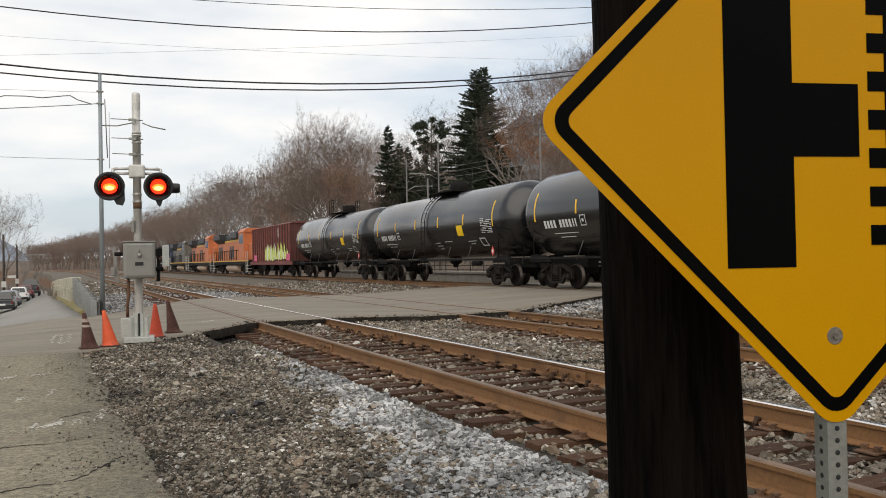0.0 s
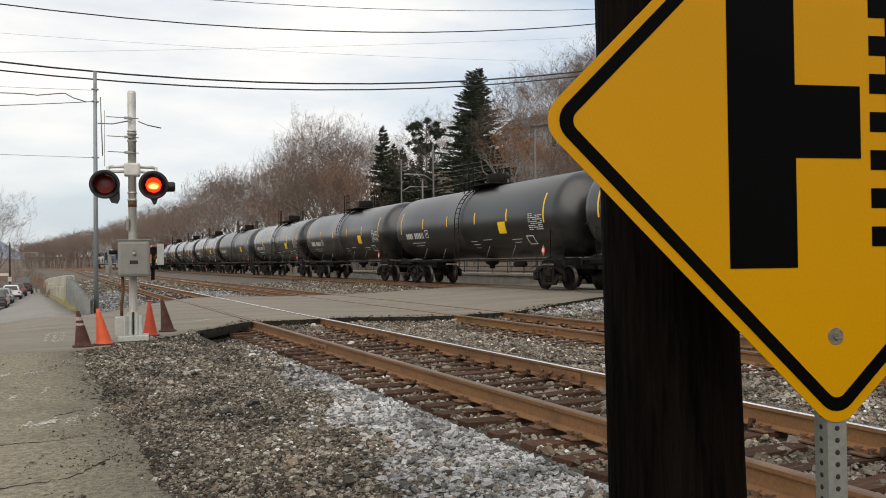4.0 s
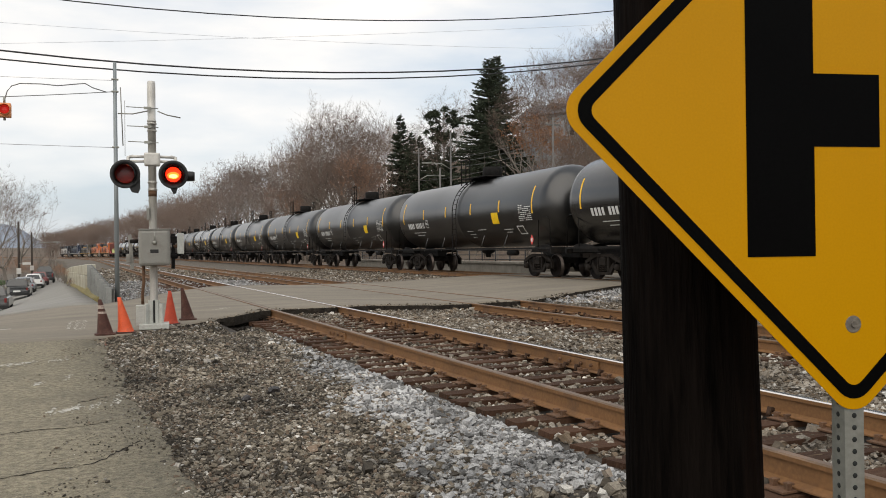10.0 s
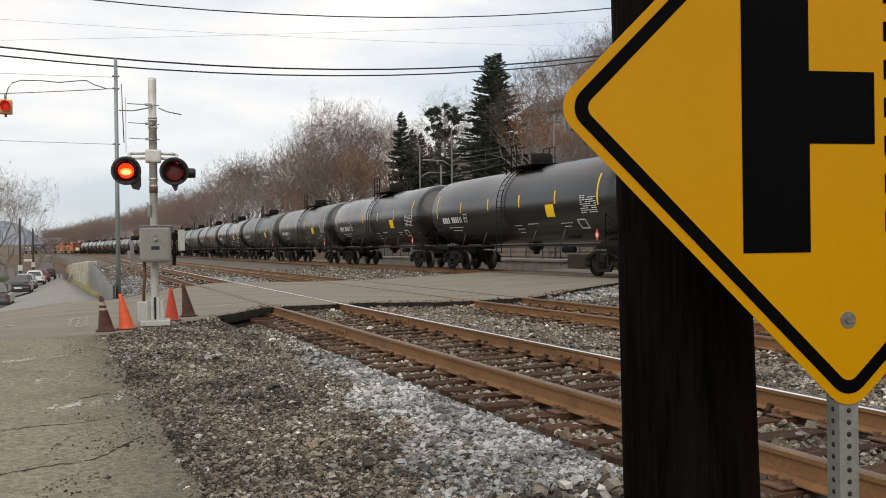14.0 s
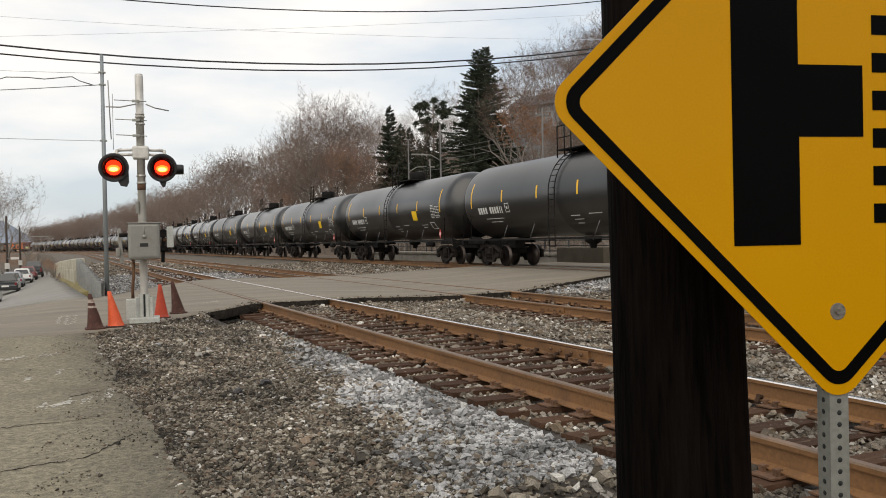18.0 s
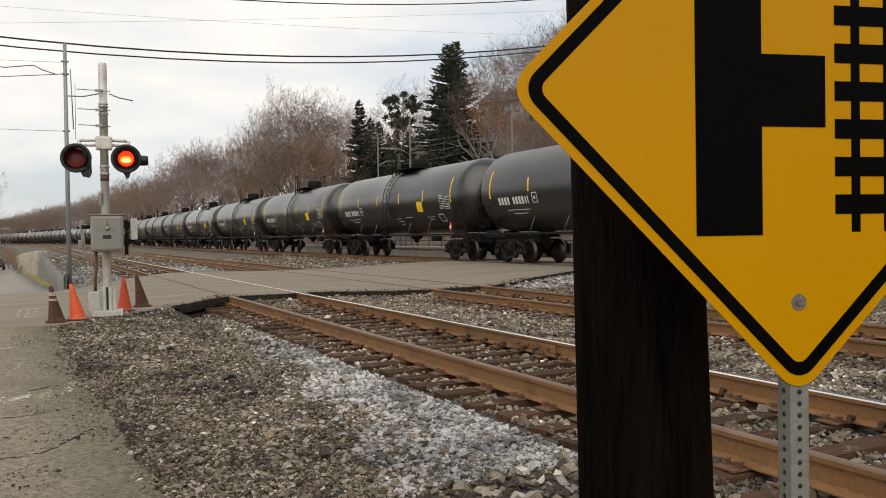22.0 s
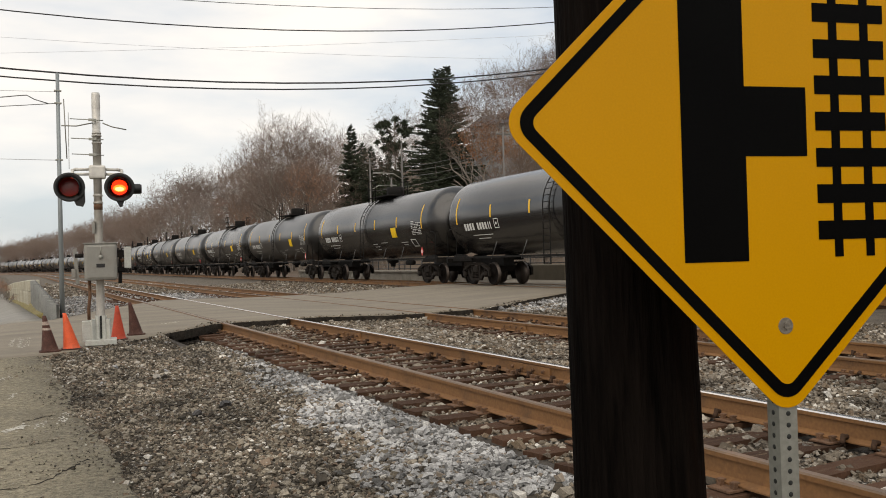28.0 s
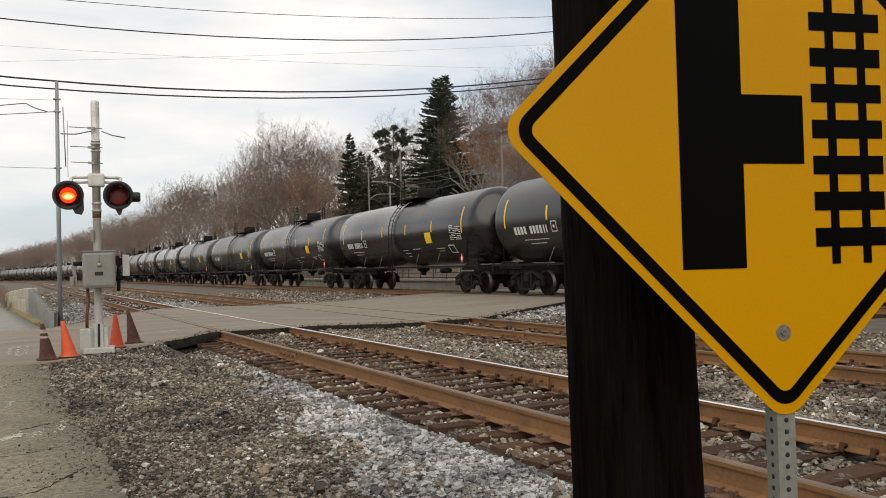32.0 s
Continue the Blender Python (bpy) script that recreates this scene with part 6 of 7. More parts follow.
def woodland(areas):
    """The far woods behind the bend, too many to count: thinned trees in one mesh."""
    g = np.random.default_rng(8)
    vs, fs, at = [], [], 0
    for count, x_lo, x_hi, y_lo, y_hi, lo, hi, thin in areas:
        for _ in range(count):
            y = rng.uniform(y_lo, y_hi)
            x = rng.uniform(x_lo, x_hi) - bend(y)
            dx, dy = x + 3.83, y + 14.6
            if dx < -0.03 * dy:
                continue
            top = 1.23 + skyline(math.degrees(math.atan2(dx, dy))) * math.hypot(dx, dy) * rng.uniform(lo, hi)
            h = min(24, max(5, top - ground_level(x, y))) / 15.5
            turn = rng.uniform(0, 6.28)
            c, s = math.cos(turn) * h, math.sin(turn) * h
            for me, corners in zip(LIGHT[rng.randrange(6)], (6, 4)):
                co = np.empty(len(me.vertices) * 3)
                me.vertices.foreach_get("co", co)
                co = co.reshape(-1, corners, 3)
                if corners == 4:
                    co = co[g.random(len(co)) < thin]
                    co[:, :3] = co[:, :3].mean(1, keepdims=True) + (co[:, :3] - co[:, :3].mean(1, keepdims=True)) / thin
                n = len(co)
                co = co.reshape(-1, 3)
                vs.append(np.stack([c * co[:, 0] - s * co[:, 1] + x, s * co[:, 0] + c * co[:, 1] + y, h * co[:, 2] + ground_level(x, y) - 0.1], 1))
                quad = np.array([(0, 1, 3), (1, 2, 3), (2, 0, 3)] if corners == 4 else [(0, 1, 4), (0, 4, 3), (1, 2, 5), (1, 5, 4), (2, 0, 3), (2, 3, 5)])
                fs.append((quad[None] + corners * np.arange(n)[:, None, None]).reshape(-1, 3) + at)
                at += corners * n
    v, f = np.concatenate(vs), np.concatenate(fs)
    me = bpy.data.meshes.new("woodland")
    me.vertices.add(len(v))
    me.vertices.foreach_set("co", v.ravel())
    me.loops.add(3 * len(f))
    me.loops.foreach_set("vertex_index", f.ravel().astype(np.int32))
    me.polygons.add(len(f))
    me.polygons.foreach_set("loop_start", np.arange(0, 3 * len(f), 3, dtype=np.int32))
    me.update(calc_edges=True)
    me.materials.append(M_TWIG)
    tagged(new("woodland", me), "leafless grey-brown woods along the far tracks and the bend", "woods", kind="stuff")


woodland(((90, 24, 50, 150, 330, 0.6, 0.98, 0.6), (180, 20, 60, 320, 560, 0.7, 1.02, 0.3), (240, -30, 40, 400, 580, 0.75, 1.05, 0.3)))
# a ridge in the far distance, its haze put into the blue-grey colour
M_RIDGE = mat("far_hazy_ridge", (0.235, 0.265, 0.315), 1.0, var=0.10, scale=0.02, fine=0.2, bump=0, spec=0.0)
ridge = []
for i in range(61):
    x = -620 + 620 * i / 60
    h = 52 * smooth(0, -110, x) * (0.80 + 0.20 * smooth(-620, -200, x)) + 3 * noise.noise((x * 0.02, 1.7, 0)) - 6
    ridge += [(x, 1390, 0.0), (x, 1480, h + 4), (x, 1600, 0.0)]
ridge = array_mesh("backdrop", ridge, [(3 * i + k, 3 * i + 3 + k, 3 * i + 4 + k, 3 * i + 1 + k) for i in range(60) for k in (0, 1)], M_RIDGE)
tagged(ridge, "distant wooded ridge, its haze painted in blue-grey", "hill", kind="structure")

# ---- beyond the far track ----
M_CONCRETE = mat("old_concrete", (0.27, 0.25, 0.215), 0.9, var=0.2, scale=1.5, fine=30, bump=0.3, stain=(0.16, 0.14, 0.12), stain_amt=0.6, stain_scale=1.2)
M_WHITEWALL = mat("pale_block", (0.40, 0.375, 0.30), 0.85, var=0.25, scale=2, fine=25, bump=0.2, per_object=0.5, stain=(0.25, 0.24, 0.19), stain_amt=0.6, stain_scale=1.5)
M_STEELGREY = mat("weathered_grey_steel", (0.25, 0.255, 0.245), 0.7, metal=0.3, var=0.2, scale=3, bump=0.1, stain=(0.28, 0.27, 0.24), stain_amt=0.4, stain_scale=3)
M_DARKSHEET = mat("dark_weathered_sheet", (0.055, 0.056, 0.052), 0.8, var=0.3, scale=3, bump=0.2, stain=(0.16, 0.15, 0.13), stain_amt=0.5, stain_scale=2)
wall = thing("low_wall", pose(0, 0, 0), "low weathered concrete wall behind the far track", "wall", kind="structure")
y = 22.0
while y < 62:
    part("panel", box(bmesh.new(), 19.9, y, -0.6, 20.15, y + 2.36, 0.28 + 0.02 * math.sin(y * 5), 0.02), M_CONCRETE, wall)
    part("coping", box(bmesh.new(), 19.82, y, 0.28, 20.25, y + 2.38, 0.44, 0.03), M_CONCRETE, wall)
    y += 2.4
# the block's concrete is coloured darker to hold the shade on it
M_DARKBLOCK = mat("damp_brown_concrete", (0.080, 0.068, 0.048), 0.9, var=0.25, scale=1.5, fine=30, bump=0.3, stain=(0.06, 0.05, 0.04), stain_amt=0.6, stain_scale=1.2)
for x0, y0, y1, z1 in ((19.1, 17.6, 21.6, 0.76),):
    b = thing("concrete_block", pose(x0, (y0 + y1) / 2, -0.5), "large weathered concrete block beside the track", "concrete block", "concrete blocks")
    part("body", box(bmesh.new(), -0.5, (y0 - y1) / 2, -0.1, 0.5, (y1 - y0) / 2, z1 + 0.5, 0.05), M_DARKBLOCK, b)
fence = thing("pipe_railing", pose(21.5, 0, -0.4), "dark steel pipe railing behind the wall", "railing")
for i in range(22):
    part("post", tube(bmesh.new(), [(0, 21 + 2 * i, 0), (0, 21 + 2 * i, 1.5)], 0.04, 6), M_BLACK, fence)
for z in (0.9, 1.2, 1.5):
    part("rail", tube(bmesh.new(), [(0, 21, z), (0, 63, z)], 0.03, 6), M_BLACK, fence)

def verge_top(y):
    """Foot of the block wall along the side road."""
    return road_level(-3.8, y) + 0.05 + 0.18 * smooth(17, 22, y) * smooth(60, 30, y)


# wing wall and pale block wall along the side road
wing = thing("wing_wall", Matrix.Identity(4), "grey steel sheet and post wing wall with a sloping top", "retaining wall", kind="structure")
for i in range(12):
    y0, y1 = 9.7 + 1.02 * i, 9.7 + 1.02 * (i + 1)
    top0, top1 = 0.28 + 0.0433 * i, 0.28 + 0.0433 * (i + 1)
    x0, x1 = wall_x(y0), wall_x(y1)
    bm = bmesh.new()
    lo = road_level(-3.8, y1) - 0.3
    vs = [bm.verts.new(p) for p in ((x0, y0, lo), (x1, y1, lo), (x1, y1, top1), (x0, y0, top0), (x0 + 0.06, y0, lo), (x1 + 0.06, y1, lo), (x1 + 0.06, y1, top1), (x0 + 0.06, y0, top0))]
    for f in ((0, 1, 2, 3), (7, 6, 5, 4), (3, 2, 6, 7), (0, 4, 5, 1), (0, 3, 7, 4), (1, 5, 6, 2)):
        bm.faces.new([vs[k] for k in f])
    bmesh.ops.recalc_face_normals(bm, faces=bm.faces)
    part("panel", bm, M_DARKSHEET, wing, "dark weathered steel sheet")
    part("post", box(bmesh.new(), x0 - 0.16, y0 - 0.06, lo, x0 - 0.005, y0 + 0.06, top0 + 0.05, 0.01), M_STEELGREY, wing)
blocks = thing("block_wall", Matrix.Identity(4), "pale stained concrete block retaining wall", "retaining wall", kind="structure")
y = 22.0
while y < 120:
    wdt = 1.5
    top = 0.80 - 0.0163 * (y - 22) if y < 60 else 0.18 - 0.0213 * (y - 60)
    foot = verge_top(y)
    n = max(1, round((top - foot) / 0.42))
    for r in range(n):
        z1 = top - (top - foot) * r / n
        part("block", box(bmesh.new(), wall_x(y) - 0.2 - 0.02 * (r % 2), y, z1 - (top - foot) / n + 0.02 - (0.3 if r == n - 1 else 0), wall_x(y) + 0.2, y + wdt - 0.03, z1, 0.02), M_WHITEWALL, blocks)
    y += wdt

# overhead wires
M_WIRE = mat("black_cable", (0.015, 0.015, 0.016), 0.6, var=0.2, bump=0)
M_WIREPALE = mat("pale_wire", (0.5, 0.52, 0.55), 0.5, var=0.1, bump=0)


M_WIREFAR = mat("grey_wire", (0.14, 0.14, 0.14), 0.6, var=0.1, bump=0)


def wire(points, r, m, label="black overhead cable across the sky", n=28):
    """A sagging cable through three points at equal y."""
    (xa, ya, za), (xb, yb, zb), (xc, yc, zc) = points
    k = np.polyfit((xa, xb, xc), (za, zb, zc), 2)
    ky = np.polyfit((xa, xc), (ya, yc), 1)
    lo, hi = min(xa, xc), max(xa, xc)
    pts = [(x, np.polyval(ky, x), np.polyval(k, x)) for x in np.linspace(lo, hi, n)]
    part_ob = part("overhead_cable", tube(bmesh.new(), pts, r, 5), m)
    tagged(part_ob, label, "cable", "overhead cables")


wire(((-26, 16, 10.818), (1.5, 16, 7.726), (34, 16, 13.833)), 0.030, M_WIRE)
wire(((-26, 16, 10.455), (1.5, 16, 7.476), (34, 16, 13.709)), 0.026, M_WIRE)
wire(((-26, 16, 12.202), (1.5, 16, 9.679), (34, 16, 15.650)), 0.022, M_WIRE)
wire(((-26, 16, 11.6), (6.1, 16, 10.85), (34, 16, 15.2)), 0.012, M_WIRE, "thin dark overhead wire across the sky")
wire(((-26, 22, 10.327), (2, 22, 10.377), (40, 22, 13.175)), 0.007, M_WIREPALE, "thin pale overhead wire")
wire(((-26, 22, 7.575), (2, 22, 10.279), (40, 22, 15.434)), 0.007, M_WIREPALE, "thin pale overhead wire")
wire(((-24, 10, 5.2), (-5.5, 10, 5.33), (-2.86, 10, 5.62)), 0.011, M_WIREFAR, "span wire to the grey pole")
wire(((-24, 10, 6.1), (-5.2, 10, 5.86), (-2.86, 10, 5.93)), 0.007, M_WIREPALE, "thin span wire to the grey pole")
wire(((-24, 10, 4.4), (-5.5, 10, 4.11), (-2.86, 10, 4.11)), 0.009, M_WIREPALE, "thin span wire to the grey pole")
c = part("overhead_cable", tube(bmesh.new(), [(-5.45, 10, 5.30), (-5.40, 10, 5.48), (-5.30, 10, 5.62), (-5.1, 10, 5.70), (-4.6, 10, 5.72), (-4.2, 10, 5.70), (-3.7, 10, 5.78), (-3.53, 10, 5.80), (-3.35, 10, 5.70), (-3.0, 10, 5.60)], 0.014, 6), M_WIREFAR)
tagged(c, "looped black signal cable on the span wire", "cable", "overhead cables")
for z in (4.11, 5.62, 5.95):
    part("clamp", box(bmesh.new(), -0.09, -0.05, z + 0.135, 0.09, 0.05, z + 0.175, 0.01), M_GALV, gp)
M_BEACON = mat("beacon_orange_paint", (0.72, 0.30, 0.12), 0.5, var=0.1, scale=6, bump=0.05)
beacon = thing("hanging_beacon", pose(-5.47, 10, 4.98), "orange hanging beacon with a red lens on a span wire", "traffic signal")
part("housing", box(bmesh.new(), -0.16, -0.14, -0.18, 0.16, 0.14, 0.18, 0.03), M_BEACON, beacon)
part("lens", lathe(bmesh.new(), [(0.12, 0.0), (0.09, 0.03), (0, 0.045)], 24, m=pose(0.01, -0.14, 0, 90, 0, 0)), glow("beacon_lens", (0.45, 0.015, 0.01), 0.5), beacon)
part("visor", lathe(bmesh.new(), [(0.135, -0.01), (0.13, 0.16)], 20, m=pose(0.01, -0.14, 0, 90, 0, 0)), M_BEACON, beacon)
part("hanger", tube(bmesh.new(), [(0, 0, 0.18), (0, 0, 0.36)], 0.03, 8), M_GALV, beacon)
part("foot", tube(bmesh.new(), [(0, 0, -0.18), (0, 0, -0.26)], 0.03, 8), M_GALV, beacon)

# far poles
M_POLEGREY = mat("weathered_pole", (0.135, 0.13, 0.125), 0.9, var=0.2, scale=3, bump=0.2, stretch=(1, 1, 0.1))


def far_pole(x, y, top, label, arms=1, lamp=0, r=0.115, wood=None):
    g = ground_level(x, y)
    p = thing("utility_pole", pose(x, y, g), label, "utility pole", "far utility poles")
    h = top - g
    part("shaft", tube(bmesh.new(), [(0, 0, -0.3), (0, 0, h)], [r * 0.8, r * 0.6], 10), wood or M_POLEGREY, p)
    for k in range(arms):
        part("cross_arm", box(bmesh.new(), -0.62, -0.05, h - 0.56 - 0.7 * k, 0.62, 0.05, h - 0.45 - 0.7 * k, 0.01), wood or M_POLEGREY, p)
        for sx in (-0.52, 0.52):
            part("insulator", lathe(bmesh.new(), [(0.05, 0), (0.06, 0.1), (0, 0.14)], 8, m=pose(sx, 0, h - 0.45 - 0.7 * k)), M_GALV, p)
    if lamp:
        part("lamp_arm", tube(bmesh.new(), [(0, 0, h * 0.72), (lamp * 0.9, 0, h * 0.72 + 0.5), (lamp * 2.2, 0, h * 0.72 + 0.55)], 0.05, 6), M_GALV, p)
        part("lamp_head", box(bmesh.new(), min(lamp * 2.2, lamp * 2.9), -0.12, h * 0.72 + 0.47, max(lamp * 2.2, lamp * 2.9), 0.12, h * 0.72 + 0.6, 0.03), M_GALV, p)
    return p


M_DARKPOLE = mat("dark_weathered_pole", (0.05, 0.038, 0.03), 0.9, var=0.3, scale=3, bump=0.2, stretch=(1, 1, 0.1))
far_pole(28.86, 66.5, 11.7, "far grey pole with a cross-arm and a street lamp", 1, 1)
far_pole(28.45, 57.5, 12.1, "far weathered wooden pole with a lamp arm", 0, -1)
far_pole(29.0, 40.0, 10.9, "far weathered wooden pole with a cross-arm", 1)
far_pole(24.96, 52.0, 8.2, "short far wooden post", 0)
for (xa, ya), (xb, yb), z in (((28.86, 66.5), (28.45, 57.5), 10.9), ((28.45, 57.5), (29.0, 40.0), 9.8), ((28.45, 57.5), (29.0, 40.0), 9.4), ((28.45, 57.5), (29.0, 40.0), 8.9), ((28.86, 66.5), (29.0, 40.0), 8.3)):
    pts = [(xa + (xb - xa) * i / 8, ya + (yb - ya) * i / 8, z - 0.35 * (1 - (i / 4 - 1) ** 2)) for i in range(9)]
    tagged(part("overhead_cable", tube(bmesh.new(), pts, 0.014, 5), M_WIREFAR), "far overhead wire before the trees", "cable", "overhead cables")
for px, py, ptop, lab, lamp in ((-8.6, 73.0, 4.33, "dark wooden pole by the side road with a white sign", 0), (-8.3, 92.0, 3.84, "dark wooden pole with a street lamp and a white sign", 1)):
    fp = far_pole(px, py, ptop, lab, 0, lamp, 0.15, M_DARKPOLE)
    z = -0.27 - ground_level(px, py)
    part("sign_plate", box(bmesh.new(), -0.20, -0.17, z - 0.27, 0.20, -0.14, z + 0.27, 0.01), M_LOCOWHITE, fp, "small white sign")
    if not lamp:
        part("sign_plate", box(bmesh.new(), 0.30, -0.17, z + 0.58, 1.00, -0.14, z + 0.80, 0.01), M_LOCOWHITE, fp, "small white street sign")
        part("sign_arm", tube(bmesh.new(), [(0, -0.12, z + 0.69), (0.35, -0.15, z + 0.69)], 0.025, 6), M_GALV, fp)

# a house on the hill
M_HOUSE = mat("grey_siding", (0.30, 0.31, 0.32), 0.8, var=0.12, scale=2, bump=0.1)
M_ROOF = mat("dark_shingle", (0.09, 0.09, 0.10), 0.9, var=0.25, scale=4, bump=0.3)
hx, hy = 50.6, 75.0
hz = ground_level(hx, hy)
house = thing("house", pose(hx, hy, hz, 0, 0, 30), "grey-sided house among trees on the hillside", "house")
part("wall", box(bmesh.new(), -3.5, -3, -1, 3.5, 3, 17.0 - hz), M_HOUSE, house)
bm = bmesh.new()
plate(bm, [(-4, 0), (4, 0), (0, 1.9)], -3.4, 3.4, m=pose(0, 0, 17.0 - hz) @ pose(0, 0, 0, 90, 0, 0))
part("roof", bm, M_ROOF, house)
for wx in (-1.8, 1.6):
    part("window", box(bmesh.new(), wx - 0.5, -3.03, 14.6 - hz, wx + 0.5, -2.98, 16.0 - hz), M_WINDOW, house)
hx, hy = -16.5, 66.0
house = thing("house", pose(hx, hy, ground_level(hx, hy), 0, 0, 0), "dark low house beside a lawn", "house")
part("wall", box(bmesh.new(), -3.2, -3, -1, 3.2, 3, 2.2), mat("dark_siding", (0.05, 0.05, 0.055), 0.8, var=0.2), house)
bm = bmesh.new()
plate(bm, [(-3.7, 0), (3.7, 0), (0, 1.6)], -3.4, 3.4, m=pose(0, 0, 2.2) @ pose(0, 0, 0, 90, 0, 0))
part("roof", bm, M_ROOF, house)
M_GRASS = mat("lawn_grass", (0.07, 0.11, 0.025), 0.95, var=0.35, scale=2, fine=25, bump=0.6, dist=0.03)
M_DRYGRASS = mat("dry_grass", (0.19, 0.155, 0.062), 0.95, var=0.35, scale=2, fine=25, bump=0.6, stain=(0.11, 0.13, 0.04), stain_amt=0.6, stain_scale=1.0, dist=0.03)


def lawn_level(x, y):
    return road_level(-9, y) + min(1.4, 0.16 * max(0, -9.6 - x))


sheet("lawn", [((-24, y), (-10.3 + wall_x(y) + 2.95, y), 6) for y in spaced([(40, 110, 5)])], 0.05, 0.6, M_GRASS, "green winter lawn beside the side road", "grass", lawn_level)


def verge_level(x, y):
    lo = road_level(-3.8, y)
    return lo + (verge_top(y) - lo) * smooth(wall_x(y) - 0.34, wall_x(y) - 0.1, x)


sheet("grass_verge", [((wall_x(y) - 0.32 + 0.08 * noise.noise((y * 0.7, 0, 0)), y), (wall_x(y) - 0.08, y), 6) for y in spaced([(13, 120, 0.5)])], 0.03, 0.2, M_DRYGRASS, "dry yellow-green grass verge below the wall", "grass", verge_level)


# ---- parked cars ----
M_TAIL = mat("tail_lamp_red", (0.16, 0.01, 0.008), 0.3, var=0.1, bump=0)


def parked_car(x, y, body, label, tall=1.0, width=1.8):
    c = thing("parked_car", pose(x, y, road_level(x, y) + 0.02), label, "car", "cars parked along the side road")
    w, L = width / 2, 2.25
    bm = bmesh.new()
    side = [(-L, 0.35), (L, 0.35), (L, 0.75), (L - 0.25, 0.92), (0.95, 1.0 * tall), (-L + 0.05, 1.0 * tall), (-L, 0.8)]
    plate(bm, side, -w, w, m=Matrix(((0, 0, 1, 0), (1, 0, 0, 0), (0, 1, 0, 0), (0, 0, 0, 1))))
    bmesh.ops.bevel(bm, geom=bm.edges[:], offset=0.13, segments=3, affect="EDGES")
    part("body", bm, body, c, smooth=False)
    bm = bmesh.new()
    prof = [(-L + 0.12, 0.98 * tall), (1.0, 0.98 * tall), (0.35, 1.52 * tall), (-L + 0.45, 1.56 * tall)]
    plate(bm, prof, -w + 0.14, w - 0.14, m=Matrix(((0, 0, 1, 0), (1, 0, 0, 0), (0, 1, 0, 0), (0, 0, 0, 1))))
    bmesh.ops.bevel(bm, geom=bm.edges[:], offset=0.08, segments=2, affect="EDGES")
    for v in bm.verts:
        v.co.x *= 1 - 0.22 * smooth(1.0 * tall, 1.56 * tall, v.co.z)
    cab = part("cabin", bm, body, c)
    bm = bmesh.new()
    plate(bm, [(-w + 0.26, 1.06 * tall), (w - 0.26, 1.06 * tall), (w - 0.40, 1.44 * tall), (-w + 0.40, 1.44 * tall)], 0, 0.02, m=pose(0, -L + 0.13, 0) @ pose(0, 0, 0, 90, 0, 0) @ Matrix.Shear("XZ", 4, (0, 0)))
    bmesh.ops.transform(bm, matrix=Matrix(((1, 0, 0, 0), (0, 1, 0.55, -0.55), (0, 0, 1, 0), (0, 0, 0, 1))), verts=bm.verts)
    part("rear_window", bm, M_WINDOW, cab)
    for sx in (-1, 1):
        bm = bmesh.new()
        plate(bm, [(-L + 0.6, 1.06 * tall), (0.8, 1.06 * tall), (0.35, 1.44 * tall), (-L + 0.7, 1.44 * tall)], -0.01, 0.01, m=pose(sx * (w - 0.135), 0, 0) @ Matrix(((0, 0, 1, 0), (1, 0, 0, 0), (0, 1, 0, 0), (0, 0, 0, 1))))
        part("side_window", bm, M_WINDOW, cab)
        part("tail_light", box(bmesh.new(), sx * (w - 0.18) - 0.07, -L - 0.02, 0.74, sx * (w - 0.18) + 0.07, -L + 0.03, 0.90 * tall, 0.01), M_TAIL, c)
        for yy in (-1.4, 1.4):
            bm = lathe(bmesh.new(), [(0, 0.1), (0.2, 0.1), (0.32, 0.08), (0.33, -0.1), (0, -0.1)], 18, m=pose(sx * (w - 0.1), yy, 0.33, 0, sx * 90, 0))
            part("wheel", bm, M_BLACK, c)
    part("bumper", box(bmesh.new(), -w + 0.05, -L - 0.06, 0.36, w - 0.05, -L + 0.05, 0.58, 0.03), M_BLACK, c)
    part("number_plate", box(bmesh.new(), -0.26, -L - 0.07, 0.62, 0.26, -L - 0.02, 0.75), M_WHITE, c)


M_CAR1 = mat("car_grey_paint", (0.065, 0.064, 0.063), 0.3, var=0.08, bump=0, coat=0.5)
M_CAR2 = mat("car_black_paint", (0.015, 0.017, 0.018), 0.25, var=0.1, bump=0, coat=0.6)
M_CAR3 = mat("car_silver_paint", (0.20, 0.215, 0.24), 0.3, metal=0.4, var=0.08, bump=0, coat=0.5)
M_CAR4 = mat("car_white_paint", (0.66, 0.66, 0.65), 0.3, var=0.05, bump=0, coat=0.5)
M_CAR5 = mat("car_maroon_paint", (0.16, 0.03, 0.03), 0.3, var=0.1, bump=0, coat=0.5)
parked_car(-8.55, 46.0, M_CAR1, "dark grey sport utility vehicle parked on the street", 1.12, 1.9)
parked_car(-8.0, 61.0, M_CAR2, "black hatchback parked on the street", 1.05)
parked_car(-8.0, 70.0, M_CAR3, "silver-blue car parked on the street")
parked_car(-7.6, 79.0, M_CAR4, "white car parked on the street")
parked_car(-7.4, 88.0, M_CAR5, "maroon car parked on the street")
parked_car(-7.1, 98.0, M_CAR2, "black van parked on the street", 1.3, 1.95)
parked_car(-7.2, 110.0, M_CAR1, "dark grey car parked on the street")

